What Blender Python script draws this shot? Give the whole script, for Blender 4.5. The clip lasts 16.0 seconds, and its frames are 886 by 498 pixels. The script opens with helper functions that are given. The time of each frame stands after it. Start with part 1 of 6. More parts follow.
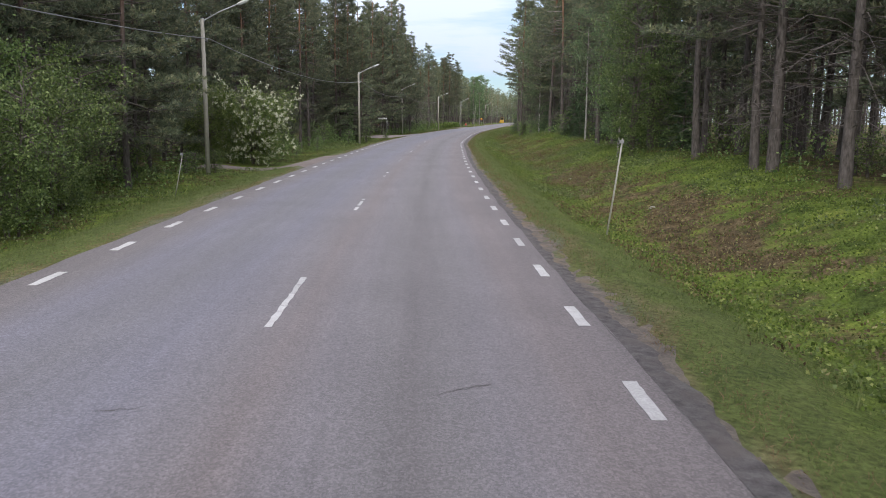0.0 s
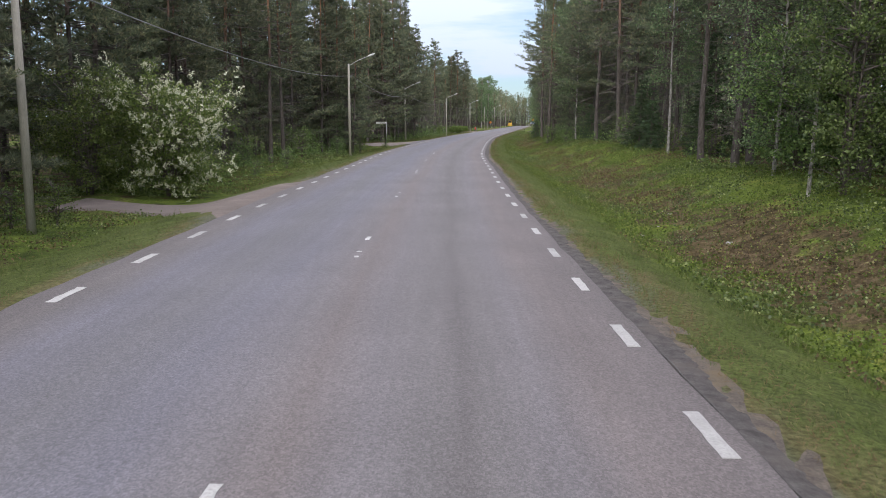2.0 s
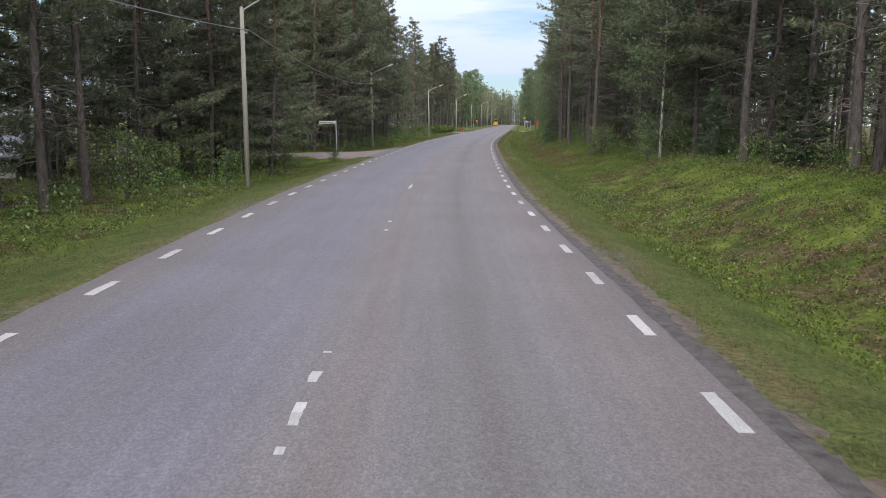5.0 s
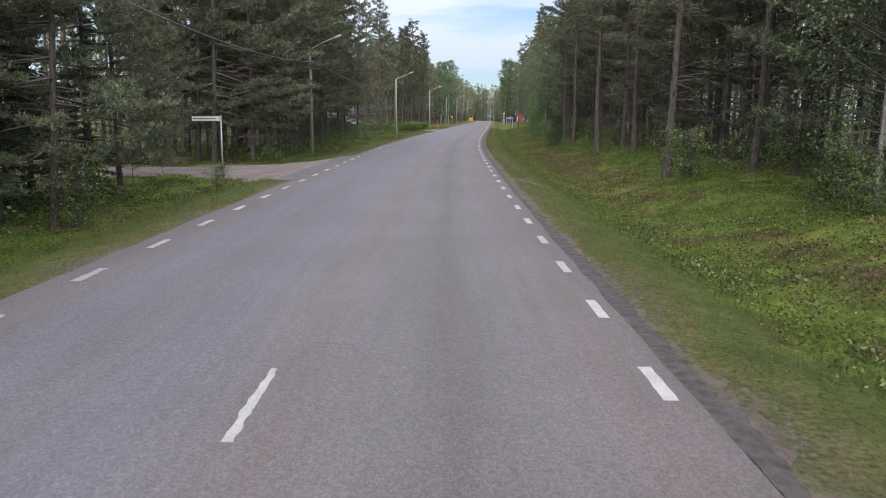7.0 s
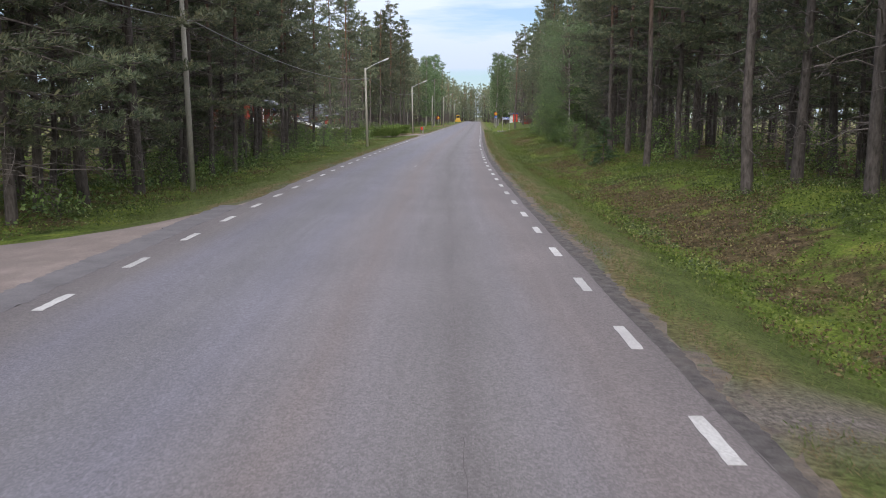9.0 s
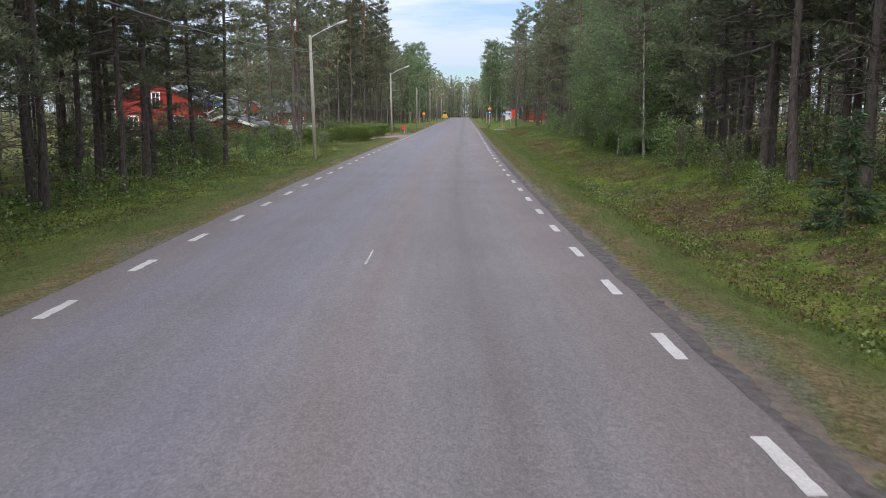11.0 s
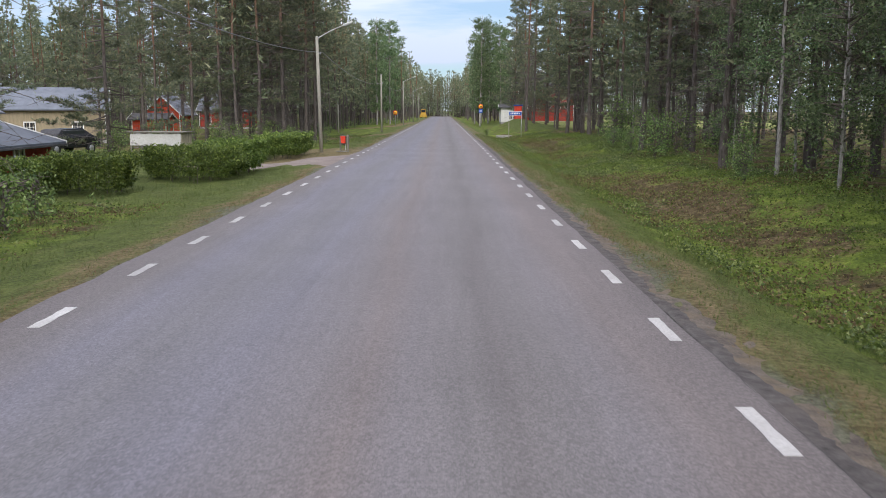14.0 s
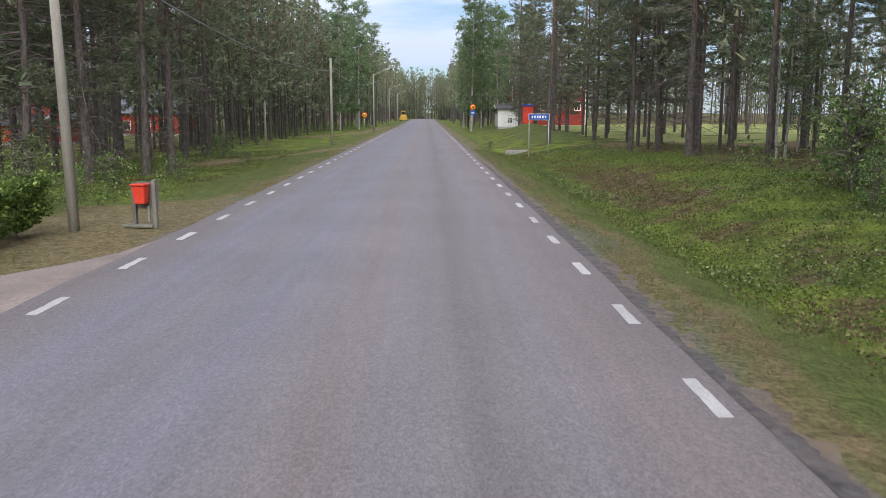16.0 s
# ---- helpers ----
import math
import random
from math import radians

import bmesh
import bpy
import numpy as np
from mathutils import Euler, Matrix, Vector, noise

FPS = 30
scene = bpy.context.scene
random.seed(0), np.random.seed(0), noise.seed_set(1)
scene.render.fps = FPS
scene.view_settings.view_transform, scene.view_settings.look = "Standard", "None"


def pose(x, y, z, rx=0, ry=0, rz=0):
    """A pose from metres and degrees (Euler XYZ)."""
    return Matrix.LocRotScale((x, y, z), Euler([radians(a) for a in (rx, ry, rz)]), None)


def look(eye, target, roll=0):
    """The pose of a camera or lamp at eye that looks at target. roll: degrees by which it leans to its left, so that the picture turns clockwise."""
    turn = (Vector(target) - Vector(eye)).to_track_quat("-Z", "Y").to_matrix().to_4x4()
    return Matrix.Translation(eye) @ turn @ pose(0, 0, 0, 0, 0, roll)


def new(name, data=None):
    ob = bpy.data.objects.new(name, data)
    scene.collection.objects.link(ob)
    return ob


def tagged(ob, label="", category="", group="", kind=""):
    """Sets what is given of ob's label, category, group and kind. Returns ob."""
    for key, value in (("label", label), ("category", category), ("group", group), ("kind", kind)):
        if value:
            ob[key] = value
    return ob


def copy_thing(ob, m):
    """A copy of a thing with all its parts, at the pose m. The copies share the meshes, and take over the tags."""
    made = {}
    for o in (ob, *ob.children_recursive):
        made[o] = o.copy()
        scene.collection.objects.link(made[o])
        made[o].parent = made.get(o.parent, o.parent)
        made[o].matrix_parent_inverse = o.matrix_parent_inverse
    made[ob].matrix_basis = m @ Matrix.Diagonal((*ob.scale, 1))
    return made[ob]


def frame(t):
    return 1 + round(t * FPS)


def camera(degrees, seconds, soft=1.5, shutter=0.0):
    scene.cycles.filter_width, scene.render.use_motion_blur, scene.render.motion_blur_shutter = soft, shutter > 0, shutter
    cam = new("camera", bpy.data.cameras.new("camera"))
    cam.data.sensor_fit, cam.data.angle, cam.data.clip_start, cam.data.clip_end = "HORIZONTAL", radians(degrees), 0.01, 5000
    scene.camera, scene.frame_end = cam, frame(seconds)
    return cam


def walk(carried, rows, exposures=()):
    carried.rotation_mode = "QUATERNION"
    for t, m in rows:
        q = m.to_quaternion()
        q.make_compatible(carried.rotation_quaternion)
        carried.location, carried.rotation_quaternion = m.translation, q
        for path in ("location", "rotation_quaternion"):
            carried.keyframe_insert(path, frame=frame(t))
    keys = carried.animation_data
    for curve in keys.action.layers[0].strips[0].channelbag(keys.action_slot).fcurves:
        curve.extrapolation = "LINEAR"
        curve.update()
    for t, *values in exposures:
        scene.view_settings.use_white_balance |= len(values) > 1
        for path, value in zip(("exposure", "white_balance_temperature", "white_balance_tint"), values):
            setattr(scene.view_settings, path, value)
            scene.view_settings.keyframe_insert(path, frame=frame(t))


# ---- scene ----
cam = camera(55.2, 16.0, soft=0.65, shutter=0.06)
# seconds, eye x, y, z, turn, tilt, lean
PATH = [
    (0.0, -0.138, 1.884, 2.299, 6.145, -8.799, -0.838),
    (0.5, -0.757, 6.252, 2.326, 6.148, -8.658, -0.734),
    (1.0, -1.432, 10.806, 2.334, 6.226, -8.460, -0.686),
    (1.5, -2.130, 15.520, 2.345, 6.358, -8.505, -0.580),
    (2.0, -2.858, 20.381, 2.351, 6.439, -8.592, -0.619),
    (2.5, -3.605, 25.383, 2.358, 6.546, -8.573, -0.534),
    (3.0, -4.317, 30.555, 2.367, 6.505, -8.551, -0.494),
    (3.5, -5.003, 35.929, 2.381, 6.331, -8.569, -0.521),
    (4.0, -5.609, 41.461, 2.392, 6.044, -8.551, -0.606),
    (4.5, -6.182, 47.094, 2.370, 5.615, -8.615, -0.672),
    (5.0, -6.738, 52.791, 2.370, 5.099, -8.679, -0.738),
    (5.5, -7.271, 58.532, 2.370, 4.551, -8.743, -0.805),
    (6.0, -7.768, 64.317, 2.370, 4.026, -8.807, -0.871),
    (6.5, -8.220, 70.162, 2.358, 3.577, -8.871, -0.937),
    (7.0, -8.631, 76.103, 2.367, 3.260, -8.950, -1.016),
    (7.5, -9.032, 82.189, 2.379, 2.955, -8.959, -0.870),
    (8.0, -9.420, 88.419, 2.368, 2.654, -8.985, -0.680),
    (8.5, -9.787, 94.802, 2.368, 2.448, -8.933, -0.458),
    (9.0, -10.156, 101.376, 2.404, 2.255, -8.898, -0.387),
    (9.5, -10.538, 108.105, 2.370, 2.016, -8.965, -0.308),
    (10.0, -10.919, 114.950, 2.370, 1.752, -9.032, -0.229),
    (10.5, -11.277, 121.881, 2.370, 1.486, -9.100, -0.150),
    (11.0, -11.583, 128.877, 2.370, 1.239, -9.167, -0.070),
    (11.5, -11.821, 135.937, 2.389, 1.031, -9.234, 0.009),
    (12.0, -11.992, 143.085, 2.404, 0.885, -9.163, 0.060),
    (12.5, -12.126, 150.375, 2.399, 0.628, -9.188, -0.043),
    (13.0, -12.219, 157.821, 2.380, 0.309, -9.121, -0.281),
    (13.5, -12.269, 165.402, 2.377, 0.146, -9.233, -0.473),
    (14.0, -12.296, 173.135, 2.373, -0.171, -9.276, -0.062),
    (14.5, -12.264, 180.994, 2.395, -0.548, -9.315, 0.003),
    (15.0, -12.193, 188.946, 2.399, -0.843, -9.317, 0.166),
    (15.5, -12.122, 197.037, 2.372, -1.141, -9.270, 0.045),
    (16.0, -12.069, 205.286, 2.370, -1.305, -9.151, -0.035),
]
walk(cam, [(t, pose(x, y, z, 90 + tilt, lean, turn)) for t, x, y, z, turn, tilt, lean in PATH], exposures=((0.0, 0.26, 6420, 9.4), (16.0, 0.16, 6420, 9.4)))

# ---- sky and light: a bright, thinly overcast summer day ----
world = bpy.data.worlds.new("sky")
scene.world = world
world.use_nodes = True
wn, wl = world.node_tree.nodes, world.node_tree.links
wn.clear()
sky = wn.new("ShaderNodeTexSky")
sky.sky_type, sky.sun_disc = "NISHITA", False
sky.sun_elevation, sky.sun_rotation = radians(31), radians(182)
sky.air_density, sky.dust_density, sky.ozone_density = 1.0, 0.3, 2.5
coord = wn.new("ShaderNodeTexCoord")
stretch = wn.new("ShaderNodeMapping")
stretch.inputs["Scale"].default_value = (1.0, 1.0, 7.0)
cloud = wn.new("ShaderNodeTexNoise")
cloud.inputs["Scale"].default_value, cloud.inputs["Detail"].default_value = 3.2, 7.0
cloud.inputs["Roughness"].default_value = 0.55
ramp = wn.new("ShaderNodeValToRGB")
ramp.color_ramp.elements[0].position, ramp.color_ramp.elements[1].position = 0.45, 0.61
ramp.color_ramp.elements[0].color, ramp.color_ramp.elements[1].color = (0.3, 0.3, 0.3, 1), (0.97, 0.97, 0.97, 1)
sep = wn.new("ShaderNodeSeparateXYZ")
rise = wn.new("ShaderNodeMapRange")          # an overcast sky is brighter overhead than at the horizon
rise.inputs["From Min"].default_value, rise.inputs["From Max"].default_value = 0.0, 1.0
rise.inputs["To Min"].default_value, rise.inputs["To Max"].default_value = 0.78, 2.95
veil = wn.new("ShaderNodeMix")
veil.data_type, veil.blend_type = "RGBA", "MIX"
skygain = wn.new("ShaderNodeVectorMath")
skygain.operation = "MULTIPLY"
skygain.inputs[1].default_value = (0.062, 0.075, 0.09)
cloudgain = wn.new("ShaderNodeVectorMath")
cloudgain.operation = "SCALE"
tone = wn.new("ShaderNodeValToRGB")          # bluer low down, whiter overhead
tone.color_ramp.elements[0].position, tone.color_ramp.elements[1].position = 0.0, 0.6
tone.color_ramp.elements[0].color, tone.color_ramp.elements[1].color = (0.69, 0.79, 1.0, 1), (0.93, 0.9, 0.98, 1)
back = wn.new("ShaderNodeBackground")
back.inputs["Strength"].default_value = 1.0
wout = wn.new("ShaderNodeOutputWorld")
wl.new(coord.outputs["Generated"], stretch.inputs["Vector"])
wl.new(stretch.outputs["Vector"], cloud.inputs["Vector"])
wl.new(cloud.outputs["Fac"], ramp.inputs["Fac"])
wl.new(coord.outputs["Generated"], sep.inputs["Vector"])
wl.new(sep.outputs["Z"], rise.inputs["Value"])
wl.new(sep.outputs["Z"], tone.inputs["Fac"])
wl.new(tone.outputs["Color"], cloudgain.inputs[0])
wl.new(sky.outputs["Color"], skygain.inputs[0])
wl.new(rise.outputs["Result"], cloudgain.inputs["Scale"])
wl.new(ramp.outputs["Color"], veil.inputs["Factor"])
wl.new(skygain.outputs["Vector"], veil.inputs["A"])
wl.new(cloudgain.outputs["Vector"], veil.inputs["B"])
wl.new(veil.outputs["Result"], back.inputs["Color"])
wl.new(back.outputs["Background"], wout.inputs["Surface"])

sun_data = bpy.data.lights.new("sun", "SUN")
sun_data.energy, sun_data.angle, sun_data.color = 2.7, radians(40), (1.0, 0.93, 0.86)
sun = new("sun", sun_data)
sun.matrix_world = look((-2, -50, 30), (0, 0, 0))


# ---- materials ----
def nodes_of(name):
    m = bpy.data.materials.new(name)
    m.use_nodes = True
    return m, m.node_tree.nodes, m.node_tree.links, m.node_tree.nodes["Principled BSDF"]


def noise_node(n, l, vector, scale, detail=5.0, rough=0.6):
    t = n.new("ShaderNodeTexNoise")
    t.inputs["Scale"].default_value, t.inputs["Detail"].default_value, t.inputs["Roughness"].default_value = scale, detail, rough
    l.new(vector, t.inputs["Vector"])
    return t.outputs["Fac"]


def ramp_node(n, l, fac, stops):
    r = n.new("ShaderNodeValToRGB")
    while len(r.color_ramp.elements) < len(stops):
        r.color_ramp.elements.new(0.5)
    for e, (p, c) in zip(r.color_ramp.elements, stops):
        e.position, e.color = p, (*c, 1.0)
    l.new(fac, r.inputs["Fac"])
    return r.outputs["Color"]


def mix_node(n, l, kind, fac, a, b):
    x = n.new("ShaderNodeMix")
    x.data_type, x.blend_type = "RGBA", kind
    for sock, v in (("Factor", fac), ("A", a), ("B", b)):
        if isinstance(v, bpy.types.NodeSocket):
            l.new(v, x.inputs[sock])
        elif sock == "Factor":
            x.inputs[sock].default_value = v
        else:
            x.inputs[sock].default_value = (*v, 1.0)
    return x.outputs["Result"]


def bump_node(n, l, height, strength, distance):
    b = n.new("ShaderNodeBump")
    b.inputs["Strength"].default_value, b.inputs["Distance"].default_value = strength, distance
    l.new(height, b.inputs["Height"])
    return b.outputs["Normal"]


def surface(name, dark, light, scale, fine, rough=0.85, bump=0.3, deep=0.01, metal=0.0, stain=None, stretch=(1, 1, 1), spec=0.3):
    """Two-scale mottled surface; sizes in 1/m."""
    m, n, l, p = nodes_of(name)
    tc = n.new("ShaderNodeTexCoord")
    mp = n.new("ShaderNodeMapping")
    mp.inputs["Scale"].default_value = stretch
    l.new(tc.outputs["Object"], mp.inputs["Vector"])
    v = mp.outputs["Vector"]
    big, small = noise_node(n, l, v, scale), noise_node(n, l, v, fine)
    c = ramp_node(n, l, big, [(0.3, dark), (0.7, light)])
    c = mix_node(n, l, "OVERLAY", 0.45, c, ramp_node(n, l, small, [(0.25, (0.2, 0.2, 0.2)), (0.75, (0.8, 0.8, 0.8))]))
    if stain:
        far = noise_node(n, l, v, scale * 0.3)
        c = mix_node(n, l, "MIX", ramp_node(n, l, far, [(0.5, (0, 0, 0)), (0.68, (0.8, 0.8, 0.8))]), c, stain)
    info = n.new("ShaderNodeObjectInfo")
    hsv = n.new("ShaderNodeHueSaturation")
    val = n.new("ShaderNodeMapRange")
    val.inputs["To Min"].default_value, val.inputs["To Max"].default_value = 0.85, 1.15
    l.new(info.outputs["Random"], val.inputs["Value"])
    l.new(val.outputs["Result"], hsv.inputs["Value"])
    l.new(c, hsv.inputs["Color"])
    l.new(hsv.outputs["Color"], p.inputs["Base Color"])
    l.new(bump_node(n, l, small, bump, deep), p.inputs["Normal"])
    p.inputs["Roughness"].default_value, p.inputs["Metallic"].default_value = rough, metal
    p.inputs["Specular IOR Level"].default_value = spec
    return m


def foliage(name, dark, light, warm, sheen=0.25, thin=0.3, rough=0.55):
    """Leaves or needles: each island and each plant a little different; light comes through them."""
    m, n, l, p = nodes_of(name)
    geo, info = n.new("ShaderNodeNewGeometry"), n.new("ShaderNodeObjectInfo")
    c = ramp_node(n, l, geo.outputs["Random Per Island"], [(0.0, dark), (0.75, light), (1.0, warm)])
    hsv = n.new("ShaderNodeHueSaturation")
    for sock, lo, hi in (("Hue", 0.485, 0.515), ("Value", 0.75, 1.25)):
        r = n.new("ShaderNodeMapRange")
        r.inputs["To Min"].default_value, r.inputs["To Max"].default_value = lo, hi
        l.new(info.outputs["Random"], r.inputs["Value"])
        l.new(r.outputs["Result"], hsv.inputs[sock])
    l.new(c, hsv.inputs["Color"])
    l.new(hsv.outputs["Color"], p.inputs["Base Color"])
    p.inputs["Roughness"].default_value, p.inputs["Specular IOR Level"].default_value = rough, sheen
    tr = n.new("ShaderNodeBsdfTranslucent")
    l.new(hsv.outputs["Color"], tr.inputs["Color"])
    mx = n.new("ShaderNodeMixShader")
    mx.inputs["Fac"].default_value = thin
    out = n["Material Output"]
    l.new(p.outputs["BSDF"], mx.inputs[1])
    l.new(tr.outputs["BSDF"], mx.inputs[2])
    l.new(mx.outputs["Shader"], out.inputs["Surface"])
    return m


def asphalt_material():
    """Worn chip-seal: reddish-brown strips between grey wheel tracks, a dark drip line in the lane's middle. The left
    lane's blue is sky sheen put into the colour.
    """
    m, n, l, p = nodes_of("worn_asphalt")
    uv = n.new("ShaderNodeUVMap")
    uv.uv_map = "lane"
    sx = n.new("ShaderNodeSeparateXYZ")
    l.new(uv.outputs["UV"], sx.inputs["Vector"])
    # wobble the strips along the road
    slow = n.new("ShaderNodeMapping")
    slow.inputs["Scale"].default_value = (0.5, 0.09, 1)
    l.new(uv.outputs["UV"], slow.inputs["Vector"])
    wob = noise_node(n, l, slow.outputs["Vector"], 1.0, 4.0)
    add = n.new("ShaderNodeMath")
    add.operation = "MULTIPLY_ADD"
    l.new(wob, add.inputs[0])
    add.inputs[1].default_value = 0.9
    l.new(sx.outputs["X"], add.inputs[2])
    pos = n.new("ShaderNodeMapRange")
    pos.inputs["From Min"].default_value, pos.inputs["From Max"].default_value = -3.75, 4.65
    l.new(add.outputs["Value"], pos.inputs["Value"])
    # blue: the sky's grazing reflection on the left lane, painted into the base colour
    grey, blue, brown, dark = (0.158, 0.1485, 0.156), (0.150, 0.1485, 0.173), (0.158, 0.140, 0.139), (0.124, 0.112, 0.113)
    f = lambda u: (u + 4.2) / 8.4
    c = ramp_node(n, l, pos.outputs["Result"], [(0.0, dark), (f(-3.3), (0.143, 0.133, 0.133)), (f(-2.6), blue), (f(-1.75), (0.142, 0.140, 0.152)), (f(-0.9), blue), (f(-0.15), grey), (f(0.3), brown),
                                                (f(0.8), grey), (f(1.35), (0.145, 0.137, 0.139)), (f(1.62), (0.126, 0.117, 0.118)), (f(1.9), (0.145, 0.137, 0.139)), (f(2.4), grey), (f(2.9), brown), (1.0, dark)])
    tc = n.new("ShaderNodeTexCoord")
    v = tc.outputs["Object"]
    patch = noise_node(n, l, v, 0.35, 5.0)
    c = mix_node(n, l, "OVERLAY", 0.35, c, ramp_node(n, l, patch, [(0.3, (0.38, 0.37, 0.37)), (0.7, (0.62, 0.61, 0.62))]))
    streak = n.new("ShaderNodeMapping")
    streak.inputs["Scale"].default_value = (5.0, 0.22, 1)
    l.new(uv.outputs["UV"], streak.inputs["Vector"])
    c = mix_node(n, l, "OVERLAY", 0.28, c, ramp_node(n, l, noise_node(n, l, streak.outputs["Vector"], 1.0, 6.0), [(0.3, (0.36, 0.36, 0.36)), (0.7, (0.64, 0.64, 0.64))]))
    stones = n.new("ShaderNodeTexVoronoi")
    stones.inputs["Scale"].default_value = 66.0
    l.new(v, stones.inputs["Vector"])
    speck = n.new("ShaderNodeSeparateXYZ")
    l.new(stones.outputs["Color"], speck.inputs["Vector"])
    c = mix_node(n, l, "OVERLAY", 0.34, c, ramp_node(n, l, speck.outputs["X"], [(0.0, (0.12, 0.12, 0.12)), (0.55, (0.48, 0.48, 0.48)), (1.0, (0.97, 0.97, 0.97))]))
    c = mix_node(n, l, "OVERLAY", 0.22, c, ramp_node(n, l, noise_node(n, l, v, 14.0, 4.0), [(0.3, (0.3, 0.3, 0.3)), (0.7, (0.7, 0.7, 0.7))]))
    l.new(c, p.inputs["Base Color"])
    l.new(bump_node(n, l, stones.outputs["Distance"], 0.35, 0.006), p.inputs["Normal"])
    p.inputs["Roughness"].default_value = 0.72
    p.inputs["Specular IOR Level"].default_value = 0.4
    return m


def ground_material():
    """Forest floor: moss and berry shrubs, brown litter, with grass where the attribute says so and grit near the road.
    Deep in the wood the litter also paints the trees' shade.
    """
    m, n, l, p = nodes_of("forest_floor")
    tc = n.new("ShaderNodeTexCoord")
    v = tc.outputs["Object"]
    moss = ramp_node(n, l, noise_node(n, l, v, 0.9, 7.0), [(0.28, (0.03, 0.042, 0.014)), (0.42, (0.085, 0.12, 0.026)), (0.58, (0.15, 0.2, 0.038)), (0.75, (0.23, 0.25, 0.06))])
    litter = ramp_node(n, l, noise_node(n, l, v, 3.0, 7.0), [(0.3, (0.035, 0.026, 0.018)), (0.5, (0.105, 0.075, 0.045)), (0.72, (0.22, 0.16, 0.1))])
    # dry: brown patches of the bank, plus shade painted under the inner trees
    dry = n.new("ShaderNodeAttribute")
    dry.attribute_name = "dry"
    add = n.new("ShaderNodeMath")
    l.new(noise_node(n, l, v, 0.55, 8.0, 0.68), add.inputs[0])
    l.new(dry.outputs["Fac"], add.inputs[1])
    where = ramp_node(n, l, add.outputs["Value"], [(0.50, (0, 0, 0)), (0.60, (0.92, 0.92, 0.92))])
    c = mix_node(n, l, "MIX", where, moss, litter)
    zone = n.new("ShaderNodeAttribute")
    zone.attribute_name = "zone"
    sz = n.new("ShaderNodeSeparateColor")
    l.new(zone.outputs["Color"], sz.inputs["Color"])
    grass = ramp_node(n, l, noise_node(n, l, v, 1.3, 7.0), [(0.3, (0.072, 0.095, 0.031)), (0.6, (0.115, 0.142, 0.045)), (0.8, (0.165, 0.162, 0.065))])
    c = mix_node(n, l, "MIX", sz.outputs["Green"], c, grass)
    straw = ramp_node(n, l, noise_node(n, l, v, 4.0, 6.0), [(0.3, (0.13, 0.1, 0.06)), (0.7, (0.25, 0.19, 0.115))])
    c = mix_node(n, l, "MIX", sz.outputs["Blue"], c, straw)
    grit = ramp_node(n, l, noise_node(n, l, v, 40.0, 4.0), [(0.3, (0.11, 0.1, 0.095)), (0.7, (0.24, 0.22, 0.205))])
    c = mix_node(n, l, "MIX", sz.outputs["Red"], c, grit)
    fine = noise_node(n, l, v, 14.0, 6.0)
    c = mix_node(n, l, "OVERLAY", 0.6, c, ramp_node(n, l, fine, [(0.3, (0.12, 0.12, 0.12)), (0.7, (0.85, 0.85, 0.85))]))
    l.new(c, p.inputs["Base Color"])
    l.new(bump_node(n, l, fine, 1.0, 0.09), p.inputs["Normal"])
    p.inputs["Roughness"].default_value, p.inputs["Specular IOR Level"].default_value = 0.95, 0.1
    return m


def bark_material(name, low, low2, high, change, spread):
    """Bark whose colour changes with height: grey plates below, orange flakes above."""
    m, n, l, p = nodes_of(name)
    tc = n.new("ShaderNodeTexCoord")
    mp = n.new("ShaderNodeMapping")
    mp.inputs["Scale"].default_value = (1, 1, 0.28)
    l.new(tc.outputs["Object"], mp.inputs["Vector"])
    v = mp.outputs["Vector"]
    plates = noise_node(n, l, v, 16.0, 6.0)
    c = ramp_node(n, l, plates, [(0.3, low), (0.65, low2)])
    sz = n.new("ShaderNodeSeparateXYZ")
    l.new(tc.outputs["Object"], sz.inputs["Vector"])
    mr = n.new("ShaderNodeMapRange")
    mr.inputs["From Min"].default_value, mr.inputs["From Max"].default_value = change, change + spread
    l.new(sz.outputs["Z"], mr.inputs["Value"])
    c = mix_node(n, l, "MIX", mr.outputs["Result"], c, ramp_node(n, l, plates, [(0.3, tuple(k * 0.6 for k in high)), (0.7, high)]))
    l.new(c, p.inputs["Base Color"])
    l.new(bump_node(n, l, plates, 0.9, 0.03), p.inputs["Normal"])
    p.inputs["Roughness"].default_value, p.inputs["Specular IOR Level"].default_value = 0.9, 0.15
    return m


M = {}
M["asphalt"] = asphalt_material()
M["ground"] = ground_material()
M["pine_bark"] = bark_material("pine_bark", (0.05, 0.043, 0.039), (0.145, 0.127, 0.115), (0.25, 0.14, 0.085), 5.0, 6.0)
M["spruce_bark"] = bark_material("spruce_bark", (0.07, 0.06, 0.05), (0.16, 0.14, 0.12), (0.15, 0.12, 0.1), 5.0, 8.0)
M["birch_bark"] = bark_material("birch_bark", (0.1, 0.095, 0.09), (0.45, 0.43, 0.4), (0.35, 0.32, 0.29), 3.0, 6.0)
M["dead_wood"] = surface("dead_wood", (0.075, 0.064, 0.058), (0.19, 0.165, 0.15), 3.0, 30.0, 0.9)
M["pine_needles"] = foliage("pine_needles", (0.07, 0.09, 0.056), (0.185, 0.212, 0.125), (0.29, 0.285, 0.16), 0.35, 0.3)
M["spruce_needles"] = foliage("spruce_needles", (0.035, 0.055, 0.028), (0.065, 0.1, 0.046), (0.1, 0.13, 0.06), 0.2, 0.1)
